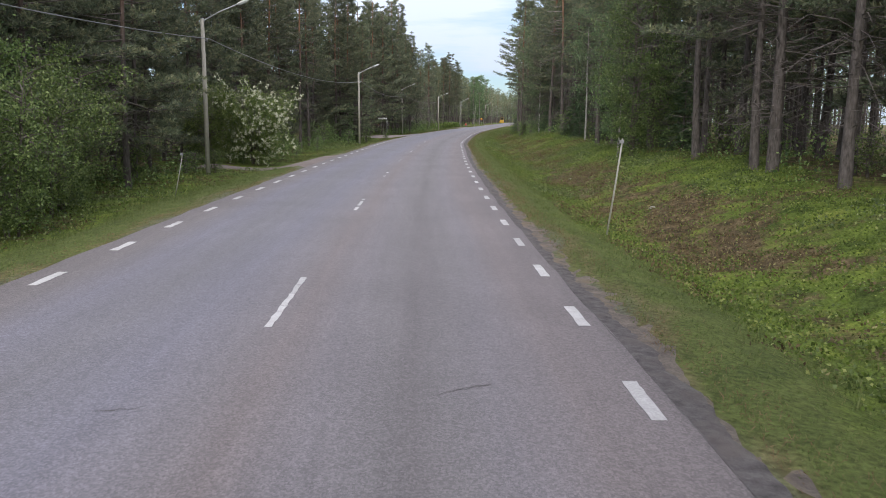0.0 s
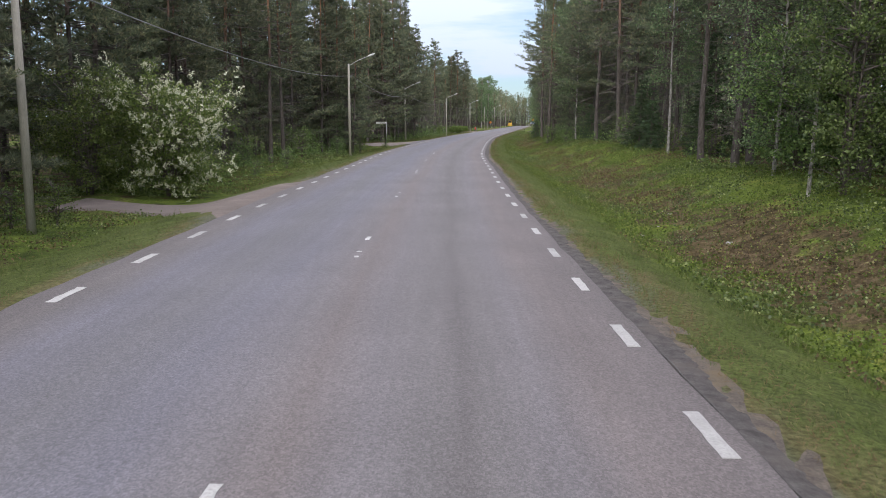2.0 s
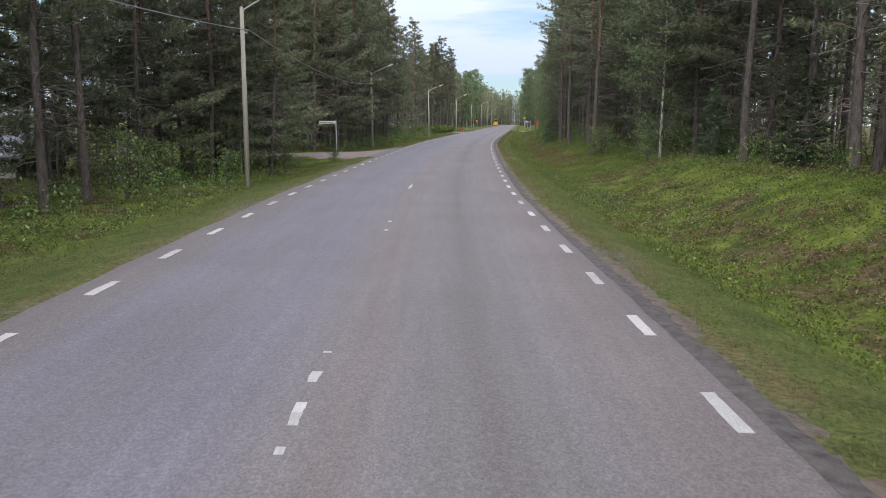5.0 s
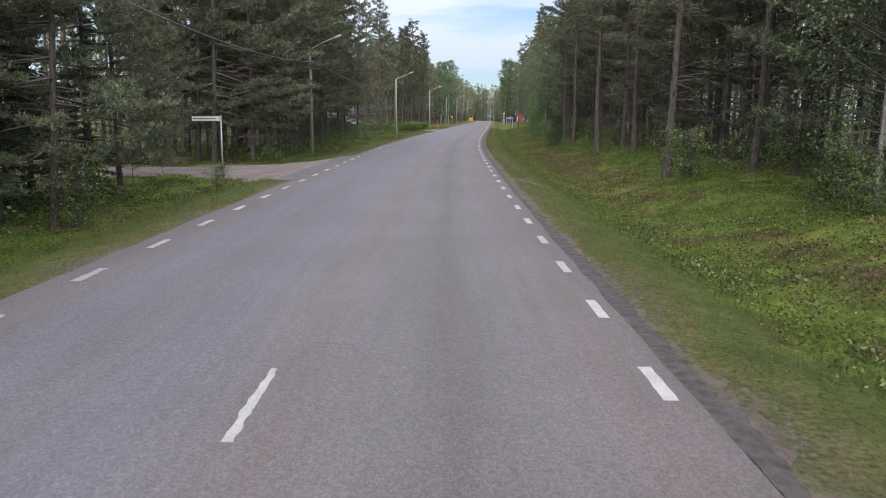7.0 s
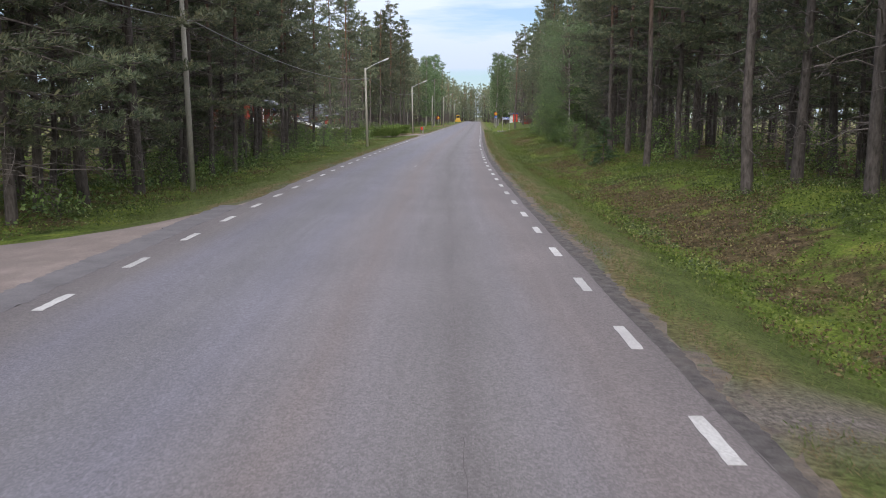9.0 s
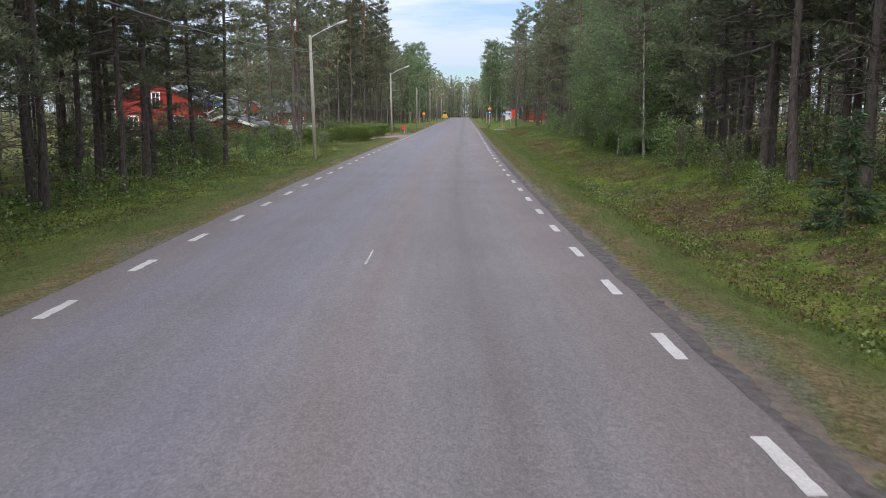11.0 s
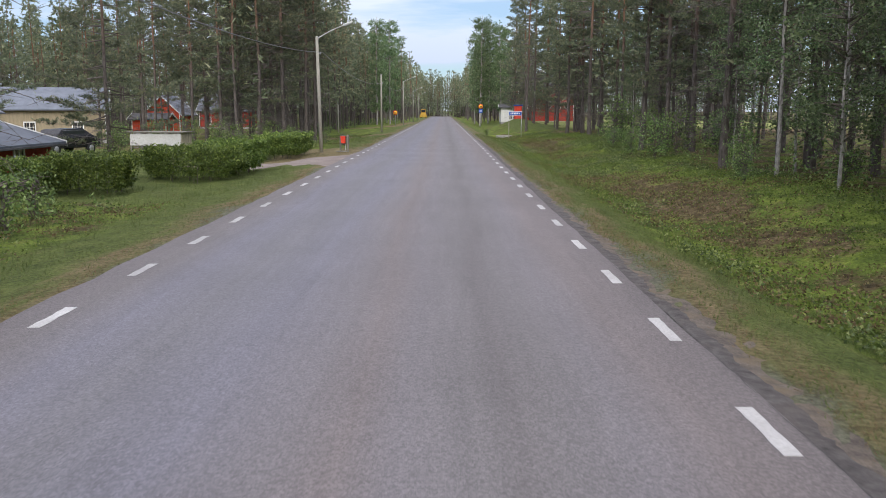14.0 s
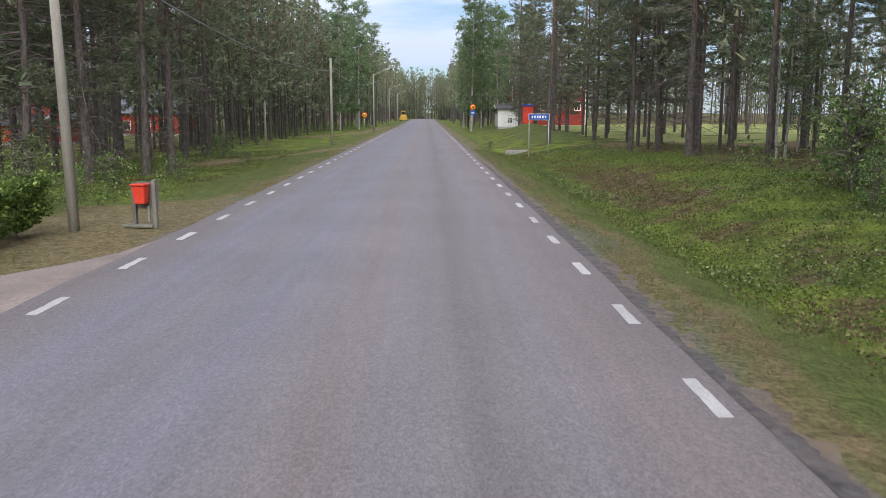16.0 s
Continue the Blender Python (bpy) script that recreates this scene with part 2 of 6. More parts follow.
M["birch_leaves"] = foliage("birch_leaves", (0.055, 0.092, 0.044), (0.175, 0.245, 0.11), (0.27, 0.34, 0.17), 0.35, 0.42, 0.5)
M["shrub_leaves"] = foliage("shrub_leaves", (0.045, 0.08, 0.028), (0.175, 0.255, 0.075), (0.31, 0.4, 0.15), 0.4, 0.4, 0.48)
M["hedge_leaves"] = foliage("hedge_leaves", (0.05, 0.09, 0.02), (0.15, 0.235, 0.045), (0.31, 0.4, 0.1), 0.35, 0.25, 0.5)
M["grass_blades"] = foliage("grass_blades", (0.065, 0.088, 0.028), (0.112, 0.142, 0.042), (0.19, 0.172, 0.08), 0.2, 0.35, 0.6)
M["berry_leaves"] = foliage("berry_leaves", (0.05, 0.072, 0.016), (0.118, 0.168, 0.028), (0.24, 0.26, 0.08), 0.3, 0.3, 0.5)
M["cherry_leaves"] = foliage("cherry_leaves", (0.075, 0.13, 0.036), (0.22, 0.31, 0.085), (0.36, 0.44, 0.16), 0.4, 0.45, 0.45)
M["heather"] = foliage("heather", (0.055, 0.04, 0.024), (0.155, 0.11, 0.06), (0.26, 0.24, 0.11), 0.2, 0.2, 0.7)
M["blossom"] = surface("blossom", (0.5, 0.52, 0.36), (0.66, 0.68, 0.52), 4.0, 30.0, 0.8)
M["white_line"] = surface("white_line", (0.38, 0.375, 0.37), (0.5, 0.5, 0.495), 2.0, 40.0, 0.7, stain=(0.36, 0.35, 0.35))
M["gravel"] = surface("gravel", (0.15, 0.125, 0.113), (0.25, 0.21, 0.19), 0.8, 35.0, 0.95, 0.7, 0.02, stain=(0.19, 0.163, 0.148))
M["shoulder"] = surface("shoulder", (0.09, 0.077, 0.068), (0.19, 0.16, 0.135), 5.0, 40.0, 0.92, 1.0, 0.04, stain=(0.2, 0.155, 0.1))
M["pole_wood"] = surface("pole_wood", (0.25, 0.24, 0.2), (0.4, 0.38, 0.33), 1.2, 25.0, 0.85, stretch=(6, 6, 0.4))
M["galvanised"] = surface("galvanised", (0.35, 0.36, 0.36), (0.5, 0.51, 0.51), 3.0, 40.0, 0.45, 0.1, 0.002, 0.7)
M["lamp_grey"] = surface("lamp_grey", (0.45, 0.46, 0.46), (0.6, 0.61, 0.6), 3.0, 30.0, 0.5, 0.1, 0.002)
M["cable_black"] = surface("cable_black", (0.16, 0.165, 0.17), (0.26, 0.265, 0.27), 3.0, 30.0, 0.6)
M["stake_wood"] = surface("stake_wood", (0.2, 0.195, 0.165), (0.33, 0.32, 0.28), 2.0, 30.0, 0.85, stretch=(8, 8, 0.5))
M["dark_berry"] = foliage("dark_berry", (0.04, 0.062, 0.018), (0.105, 0.15, 0.036), (0.3, 0.34, 0.14), 0.4, 0.25, 0.42)


# ---- helpers for meshes ----
def mesh_ob(name, verts, faces, material, parent=None, label="", smooth=False):
    me = bpy.data.meshes.new(name)
    me.from_pydata([tuple(v) for v in verts], [], [tuple(f) for f in faces])
    me.materials.append(material)
    if smooth:
        me.polygons.foreach_set("use_smooth", [True] * len(me.polygons))
    ob = new(name, me)
    ob.parent = parent
    if label:
        tagged(ob, label)
    return ob


def part(name, bm, material, parent, label=""):
    me = bpy.data.meshes.new(name)
    bm.to_mesh(me)
    bm.free()
    me.materials.append(material)
    ob = new(name, me)
    ob.parent = parent
    if label:
        tagged(ob, label)
    return ob


def fast_mesh(name, co, tris, material, parent=None):
    """A mesh from numpy arrays of corners and triangles."""
    me = bpy.data.meshes.new(name)
    me.vertices.add(len(co))
    me.vertices.foreach_set("co", np.asarray(co, dtype=np.float32).ravel())
    tris = np.asarray(tris, dtype=np.int32)
    me.loops.add(tris.size)
    me.loops.foreach_set("vertex_index", tris.ravel())
    me.polygons.add(len(tris))
    me.polygons.foreach_set("loop_start", np.arange(0, tris.size, tris.shape[1], dtype=np.int32))
    me.update(calc_edges=True)
    me.validate()
    me.materials.append(material)
    ob = new(name, me)
    ob.parent = parent
    return ob


def box_bm(bm, x0, x1, y0, y1, z0, z1, bevel=0.0):
    r = bmesh.ops.create_cube(bm, size=1.0, matrix=Matrix.Translation(((x0 + x1) / 2, (y0 + y1) / 2, (z0 + z1) / 2)) @ Matrix.Diagonal((x1 - x0, y1 - y0, z1 - z0, 1)))
    if bevel:
        edges = list({e for v in r["verts"] for e in v.link_edges})
        bmesh.ops.bevel(bm, geom=edges, offset=bevel, segments=2, affect="EDGES", profile=0.5)
    return bm


def box(x0, x1, y0, y1, z0, z1, bevel=0.0):
    return box_bm(bmesh.new(), x0, x1, y0, y1, z0, z1, bevel)


def tube_arrays(path, radii, sides):
    """Corners and quads of a tapered tube along a path."""
    path = [Vector(p) for p in path]
    co, fa = [], []
    for i, (c, r) in enumerate(zip(path, radii)):
        d = (path[min(i + 1, len(path) - 1)] - path[max(i - 1, 0)]).normalized()
        a = d.orthogonal().normalized() if abs(d.z) < 0.9 else Vector((1, 0, 0)).cross(d).normalized()
        b = d.cross(a)
        for k in range(sides):
            t = 2 * math.pi * k / sides
            co.append(c + (a * math.cos(t) + b * math.sin(t)) * r)
    for i in range(len(path) - 1):
        for k in range(sides):
            k2 = (k + 1) % sides
            fa.append((i * sides + k, i * sides + k2, (i + 1) * sides + k2, (i + 1) * sides + k))
    return co, fa


def tube(name, path, radii, sides, material, parent=None, caps=True, label=""):
    co, fa = tube_arrays(path, radii, sides)
    if caps:
        fa.append(tuple(reversed(range(sides))))
        fa.append(tuple(range(len(co) - sides, len(co))))
    return mesh_ob(name, co, fa, material, parent, label, smooth=sides > 6)


def empty_thing(name, m, label, category, group=""):
    ob = new(name)
    ob.matrix_basis = m
    return tagged(ob, label, category, group)


# ---- plan: the road's centre line and the lie of the land ----
LINE_Y = np.array([-90, -40, -15, 9.3, 18.3, 30.3, 42.3, 51.3, 63.2, 78.1, 84.1, 90.1, 99.1, 108, 117, 130, 143.8, 149.8, 164.7, 176.6, 188.5, 200.5, 212.5, 221.6, 330, 560, 900], float)
LINE_X = np.array([12.6, 4.6, 0.58, -2.80, -4.01, -5.48, -6.81, -7.73, -8.83, -10.25, -10.65, -10.98, -11.45, -11.88, -12.26, -12.76, -13.15, -13.23, -13.35, -13.37, -13.34, -13.28, -13.22, -13.14, -12.75, -11.9, -10.7], float)
_fine = np.arange(-90.0, 901.0, 1.0)
_cx = np.interp(_fine, LINE_Y, LINE_X)
for _ in range(30):
    _cx[1:-1] = 0.25 * _cx[:-2] + 0.5 * _cx[1:-1] + 0.25 * _cx[2:]


def centre(y):
    return np.interp(y, _fine, _cx)


def slope(y):
    return (centre(y + 1.0) - centre(y - 1.0)) / 2.0


def on_road(y, d, z=0.0):
    """The point d metres to the right of the centre line, square to it, at y along it."""
    s = slope(y)
    k = 1.0 / math.sqrt(1 + s * s)
    return Vector((centre(y) + d * k, y - d * s * k, z))


def side_of(x, y):
    """Signed distance to the right of the centre line."""
    s = slope(y)
    return (x - centre(y)) / np.sqrt(1 + s * s)


def wave(x, y):
    return 0.10 * np.sin(0.31 * x + 0.17 * y) + 0.07 * np.sin(0.13 * x - 0.41 * y + 1.0) + 0.035 * np.sin(1.3 * x + 0.9 * y) + 0.03 * np.sin(0.8 * y - 1.7 * x)


RIGHT_D = [0, 3.55, 3.7, 4.8, 5.4, 6.3, 7.0, 8.0, 9.2, 10.6, 12.5, 16, 40]
RIGHT_Z = [-0.25, -0.25, -0.035, -0.07, -0.2, -0.44, -0.52, -0.4, -0.1, 0.22, 0.42, 0.5, 0.7]
LEFT_D = [0, 3.55, 3.7, 4.6, 5.6, 6.6, 8.0, 10.0, 14.0, 40]
LEFT_Z = [-0.25, -0.25, -0.035, -0.07, -0.2, -0.33, -0.38, -0.36, -0.34, -0.3]


HUMP_Y = [-90, 20, 35, 62, 88, 98, 110, 130, 150, 200, 225, 246, 260]
HUMP_Z = [0.3, 0.35, 0.5, 0.5, 0.58, 0.05, 0.25, 0.2, 0.0, 0.0, 0.2, 0.2, -0.05]


def bare(y):
    """How bare the bank lies along the road, 0 to 1."""
    y = np.asarray(y, float)
    return np.clip(sum(np.exp(-((y - a) / w) ** 2) for a, w in BARE), 0, 1)


BARE = ((24, 7), (38, 6), (57, 11), (125, 10), (152, 6), (172, 6), (200, 9), (236, 9))


def land(x, y):
    """Height of the ground."""
    x, y = np.asarray(x, float), np.asarray(y, float)
    d = side_of(x, y)
    late = np.clip((y - 150) / 60.0, 0, 1)
    r = np.interp(d, RIGHT_D, RIGHT_Z) - late * np.clip((d - 8) / 4, 0, 1) * 0.25
    far = np.clip((y - 195) / 15.0, 0, 1)
    q = np.interp(-d, LEFT_D, LEFT_Z) + far * np.clip((-d - 4.3) / 2.0, 0, 1) * 0.2
    q = q - 0.22 * np.clip((118 - y) / 20.0, 0, 1) * np.clip((-d - 4.6) / 2.5, 0, 1)
    q = q - 0.8 * np.clip((-d - 13) / 14.0, 0, 1) * np.clip((y - 225) / 25.0, 0, 1) * np.clip((400 - y) / 30.0, 0, 1)
    r = r + np.interp(y, HUMP_Y, HUMP_Z) * np.clip((d - 7.6) / 3.6, 0, 1)
    z = np.where(d >= 0, r, q)
    rough = np.clip((np.abs(d) - 4.8) / 3.0, 0, 1)
    mound = 1.3 * np.exp(-((d - 11.0) / 3.2) ** 2 - ((y - 288) / 13.0) ** 2)
    return z + rough * wave(x, y) + mound


def put(x, y, sink=0.0):
    return Vector((x, y, float(land(x, y)) - sink))


# sandy tracks worn beside the road: two ends and half the width
TRACKS = ((-23.5, 247.0, -18.0, 262.0, 0.7), (-24.0, 297.0, -20.4, 305.0, 1.6), (-20.4, 305.0, -18.1, 355.0, 1.1))


# ---- ground: one sheet to the horizon ----
def build_ground():
    ys = np.concatenate([np.arange(-90, 0, 3.0), np.arange(0, 262, 0.6), np.arange(262, 340, 2.0), np.arange(340, 520, 6.0), [560, 620, 700, 800, 1000, 1400, 2200, 3200]])
    ds = np.array([-2500, -900, -400, -200, -120, -80, -60, -48, -38, -30, -25, -21, -18, -16, -14.5, -13, -12, -11.2, -10.5, -9.8, -9.2, -8.6, -8.0, -7.5, -7.0, -6.6, -6.2, -5.8, -5.4, -5.1, -4.8, -4.6, -4.45, -4.3, -4.15, -4.0, -3.85, -3.7, -3.55, 0])
    ds = np.concatenate([ds, -ds[::-1][1:]])
    yy = np.clip(ys, -90, 899)
    s = slope(yy)
    k = 1 / np.sqrt(1 + s * s)
    X = centre(yy)[:, None] + ds[None, :] * k[:, None]
    Y = ys[:, None] - np.where(np.abs(ds) < 40, ds, 0)[None, :] * (s * k)[:, None]
    Z = land(X, np.clip(Y, -90, 899))
    flat = np.abs(np.broadcast_to(ds, X.shape)) > 150
    Z = np.where(flat, -0.3, Z)
    rs = np.random.RandomState(3)
    inner = (np.abs(ds) > 4.9) & (np.abs(ds) < 20)
    Z = Z + np.where(inner[None, :], rs.uniform(-0.035, 0.035, X.shape), 0)
    nr, nc = X.shape
    co = np.stack([X, Y, Z], -1).reshape(-1, 3)
    i = np.arange(nr - 1)[:, None] * nc + np.arange(nc - 1)[None, :]
    quads = np.stack([i, i + 1, i + nc + 1, i + nc], -1).reshape(-1, 4)
    ob = fast_mesh("ground", co, quads, M["ground"])
    D = np.broadcast_to(ds, X.shape).ravel()
    yv = co[:, 1]
    wob = 0.25 * np.sin(yv * 0.9) + 0.2 * np.sin(yv * 0.37 + D) + rs.uniform(-0.25, 0.25, D.shape)
    a = np.abs(D) + wob
    late = np.clip((yv - 100) / 25, 0, 1)
    edge = np.where(D > 0, 4.2 + 0.1 * late, 4.15)
    red = np.clip((edge - a) / 0.3, 0, 1) * 0.6
    blue = np.clip(1 - np.abs(a - edge - 0.12 - 0.15 * late) / (0.3 + 0.2 * late), 0, 1) * (0.6 + 0.3 * late)
    green = np.clip((6.3 + 0.9 * (D < 0) - a) / 0.9, 0, 1)
    yard = (D < -6) & (D > -34) & (yv > 198) & (yv < 229)
    field = (D > 9) & (D < 60) & (yv > 268) & (yv < 345)
    green = np.where(yard | field, 0.9, green)
    blue = np.where((D > 11) & (D < 60) & (yv > 259) & (yv < 265), 0.85, blue)
    sandy = (D < -4) & (D > -8.5) & (yv > 214) & (yv < 229)
    blue = np.where(sandy, 0.75, blue)
    trail = np.exp(-((yv - 108.6 - 0.35 * np.sin(D)) / 0.55) ** 2) * (D > 3.5) * np.clip((9.5 - D) / 2, 0, 1)
    blue = np.maximum(blue, 0.8 * np.clip(trail * 1.3, 0, 1))
    red = np.maximum(red, 0.9 * np.clip(trail * 1.5, 0, 1) * (D < 6.8))
    for xa, ya, xb, yb, half in TRACKS:
        px, py = co[:, 0], yv
        t = np.clip(((px - xa) * (xb - xa) + (py - ya) * (yb - ya)) / ((xb - xa) ** 2 + (yb - ya) ** 2), 0, 1)
        off = np.hypot(px - xa - t * (xb - xa), py - ya - t * (yb - ya))
        blue = np.maximum(blue, 0.95 * np.clip(1.6 - off / half, 0, 1))
    at = ob.data.attributes.new("zone", "FLOAT_COLOR", "POINT")
    at.data.foreach_set("color", np.stack([red, green, blue, np.ones_like(red)], -1).astype(np.float32).ravel())
    cut = bare(yv)
    bank = np.exp(-((D - 8.2) / 1.5) ** 2) * 0.17 * cut - np.exp(-((D - 10.8) / 1.2) ** 2) * 0.08 - np.exp(-((D - 6.3) / 0.6) ** 2) * 0.08
    # browner ground far from the road paints the shade under the trees
    deep = np.clip((np.abs(D) - 11.5) / 4, 0, 1) * 0.10
    dr = ob.data.attributes.new("dry", "FLOAT", "POINT")
    dr.data.foreach_set("value", (bank + deep - 0.03 * (D < 0)).astype(np.float32))
    ob.data.polygons.foreach_set("use_smooth", [True] * len(ob.data.polygons))
    return tagged(ob, "forest ground with moss, berry shrubs and a shallow ditch", "ground", kind="structure")


build_ground()


def meadow():
    """Mown yellow-green field behind the pines."""
    xs, ys = np.arange(2.0, 62.0, 3.0), np.arange(266.0, 352.0, 3.0)
    X, Y = np.meshgrid(xs, ys)
    Z = land(X, Y) + 0.05
    Z[0], Z[-1], Z[:, 0], Z[:, -1] = Z[0] - 0.2, Z[-1] - 0.2, Z[:, 0] - 0.2, Z[:, -1] - 0.2
    i = np.arange(len(ys) - 1)[:, None] * len(xs) + np.arange(len(xs) - 1)[None, :]
    ob = fast_mesh("ground_meadow", np.stack([X, Y, Z], -1).reshape(-1, 3), np.stack([i, i + 1, i + len(xs) + 1, i + len(xs)], -1).reshape(-1, 4), M["meadow"])
    return tagged(ob, "mown yellow-green meadow behind the roadside pines", "meadow", kind="structure")


M["meadow"] = surface("meadow", (0.15, 0.19, 0.045), (0.25, 0.27, 0.08), 0.4, 8.0, 0.95, 0.8, 0.05, stain=(0.27, 0.25, 0.11))
meadow()


# ---- road ----
ROAD_END = 520.0


def build_road():
    ys = np.concatenate([np.arange(-80, 0, 4.0), np.arange(0, 240, 1.0), np.arange(240, ROAD_END + 1, 5.0)])
    ds = [-4.0, -3.92, -3.0, -2.0, -1.0, 0.0, 1.0, 2.0, 3.0, 3.75, 3.77]
    rs = np.random.RandomState(5)
    co, uvs = [], []
    for y in ys:
        jl, jr = rs.uniform(-0.04, 0.04), rs.uniform(-0.025, 0.025)
        for j, d in enumerate(ds):
            e = d + (jl if j < 2 else jr if j > 8 else 0)
            z = 0.0 if 0 < j < len(ds) - 1 else -0.14
            co.append(on_road(y, e, z))
            uvs.append((d, y))
    n = len(ds)
    fa = [(i * n + j, i * n + j + 1, (i + 1) * n + j + 1, (i + 1) * n + j) for i in range(len(ys) - 1) for j in range(n - 1)]
    ob = mesh_ob("road", co, fa, M["asphalt"])
    lay = ob.data.uv_layers.new(name="lane")
    for loop in ob.data.loops:
        lay.data[loop.index].uv = uvs[loop.vertex_index]
    return tagged(ob, "two-lane road of worn grey asphalt with brownish strips", "road", kind="structure")


road = build_road()


def strip(name, y0, y1, d0, d1, z, material, parent, step=1.0, rag=0.0, seed=0, thick=0.004):
    """A thin slab on the road, between two distances from its middle, with ragged ends and sides."""
    rs = random.Random(seed)
    m = max(2, int((y1 - y0) / step) + 1)
    co, fa = [], []
    for i in range(m):
        y = y0 + (y1 - y0) * i / (m - 1)
        a, b = d0 + rs.uniform(-rag, rag), d1 + rs.uniform(-rag, rag)
        for d, h in ((a, z - thick), (a, z), (b, z), (b, z - thick)):
            co.append(on_road(y, d, h))
    for i in range(m - 1):
        for j in range(3):
            fa.append((i * 4 + j, i * 4 + j + 1, i * 4 + j + 5, i * 4 + j + 4))
    fa += [(0, 3, 2, 1), ((m - 1) * 4, (m - 1) * 4 + 1, (m - 1) * 4 + 2, (m - 1) * 4 + 3)]
    return mesh_ob(name, co, fa, material, parent)


# the older, lower shoulder of dark asphalt and grit along the seam
def build_shoulder():
    rs = np.random.RandomState(8)
    ys = np.concatenate([np.arange(-40, 0, 4.0), np.arange(0, 240, 0.3), np.arange(240, 400, 5.0)])
    ds = (3.8, 3.9, 4.05, 4.2, 4.35, 4.5, 4.6, 4.7)
    n = len(ds)
    co = []
    for y in ys:
        wide = 0.1 * math.sin(y * 0.7) + 0.08 * math.sin(y * 1.9 + 1) + 0.1 * math.sin(y * 0.11)
        for d in ds:
            ground = -0.035 - 0.0318 * (d - 3.7)
            lift = -0.1 if d > 4.55 else 0.03 * (4.12 + 0.6 * wide - d) if d > 3.85 else -0.04
            co.append(on_road(y, d, ground + lift + rs.uniform(-0.006, 0.006)))
    fa = [(i * n + j, i * n + j + 1, (i + 1) * n + j + 1, (i + 1) * n + j) for i in range(len(ys) - 1) for j in range(n - 1)]
    ob = mesh_ob("road_shoulder", co, fa, M["shoulder"])
    return tagged(ob, "strip of brownish grey grit beside the asphalt", "road shoulder", kind="structure")


build_shoulder()


def drive(name, mouth0, mouth1, far0, far1, label, side=-1, rows=26):
    """A gravel drive: a flared mouth at the road's edge that narrows to the far end."""
    co, fa = [], []
    rd = random.Random(name)
    cols = 9
    for i in range(rows + 1):
        t = i / rows
        w = 1 - (1 - t) ** 2.6
        for j in range(cols):
            u = j / (cols - 1)
            ym = mouth0 + (mouth1 - mouth0) * u
            a = on_road(ym, side * 3.86)
            b = Vector((*far0, 0)).lerp(Vector((*far1, 0)), u)
            yc = (mouth0 + mouth1) / 2
            root = on_road(yc, side * 3.86) + Vector((0, 1, 0)) * (u - 0.5) * (far1[1] - far0[1])
            p = root.lerp(b, t) + (a - root) * (1 - t) ** 5
            z = -0.006 if i == 0 else float(land(p.x, p.y)) + 0.075
            if side_of(p.x, p.y) > -5.4:
                z = min(z, -0.012)
            co.append((p.x + (rd.uniform(-0.1, 0.1) if j in (0, cols - 1) else 0), p.y + (rd.uniform(-0.12, 0.12) if j in (0, cols - 1) else 0), z - (0.1 if j in (0, cols - 1) and i else 0)))
    for i in range(rows):
        for j in range(cols - 1):
            q = (i * cols + j, i * cols + j + 1, (i + 1) * cols + j + 1, (i + 1) * cols + j)
            fa.append(q if side > 0 else q[::-1])
    ob = mesh_ob(name, co, fa, M["gravel"])
    return tagged(ob, label, "gravel drive", kind="structure")


drive("pavement_drive", 38.6, 55.5, (-18.5, 45.2), (-18.5, 48.8), "reddish gravel drive that opens onto the road")
drive("pavement_side_road", 104.0, 126.5, (-27.5, 111.4), (-27.5, 116.2), "wide gravel side road that joins the road")
drive("pavement_house_drive", 209.0, 222.0, (-24.5, 210.8), (-24.5, 214.2), "pale gravel house drive between the hedges")


# a strip of older, darker asphalt along the right edge
M["edge_asphalt"] = surface("edge_asphalt", (0.06, 0.055, 0.054), (0.15, 0.139, 0.136), 6.0, 45.0, 0.9, 1.0, 0.03, stain=(0.14, 0.122, 0.113))


def edge_strip():
    rs = np.random.RandomState(31)
    ys = np.arange(0.0, 245.0, 0.09)
    wob = np.convolve(rs.uniform(-1, 1, len(ys) + 8), np.ones(9) / 9, "valid") * 0.16 + rs.uniform(-0.02, 0.02, len(ys)) + 0.05 * np.sin(ys * 0.23)
    co = []
    for y, w in zip(ys, wob):
        out = 3.99 + float(w)
        for d, z in ((3.7, -0.014), (3.84, -0.014), (out - 0.07, -0.02), (out, -0.034), (out + 0.05, -0.075)):
            co.append(on_road(y, d, z + rs.uniform(-0.003, 0.003)))
    fa = [(i * 5 + j, i * 5 + j + 1, i * 5 + j + 6, i * 5 + j + 5) for i in range(len(ys) - 1) for j in range(4)]
    mesh_ob("edge_strip", co, fa, M["edge_asphalt"], road)


edge_strip()

# a dark ragged apron of old asphalt between the road and the gravel side road
M["old_asphalt"] = surface("old_asphalt", (0.115, 0.11, 0.115), (0.175, 0.168, 0.175), 1.5, 40.0, 0.85, 0.7, 0.02)
strip("apron", 106.0, 124.0, -4.5, -3.9, 0.002, M["old_asphalt"], road, 0.15, 0.05, 12, 0.12)


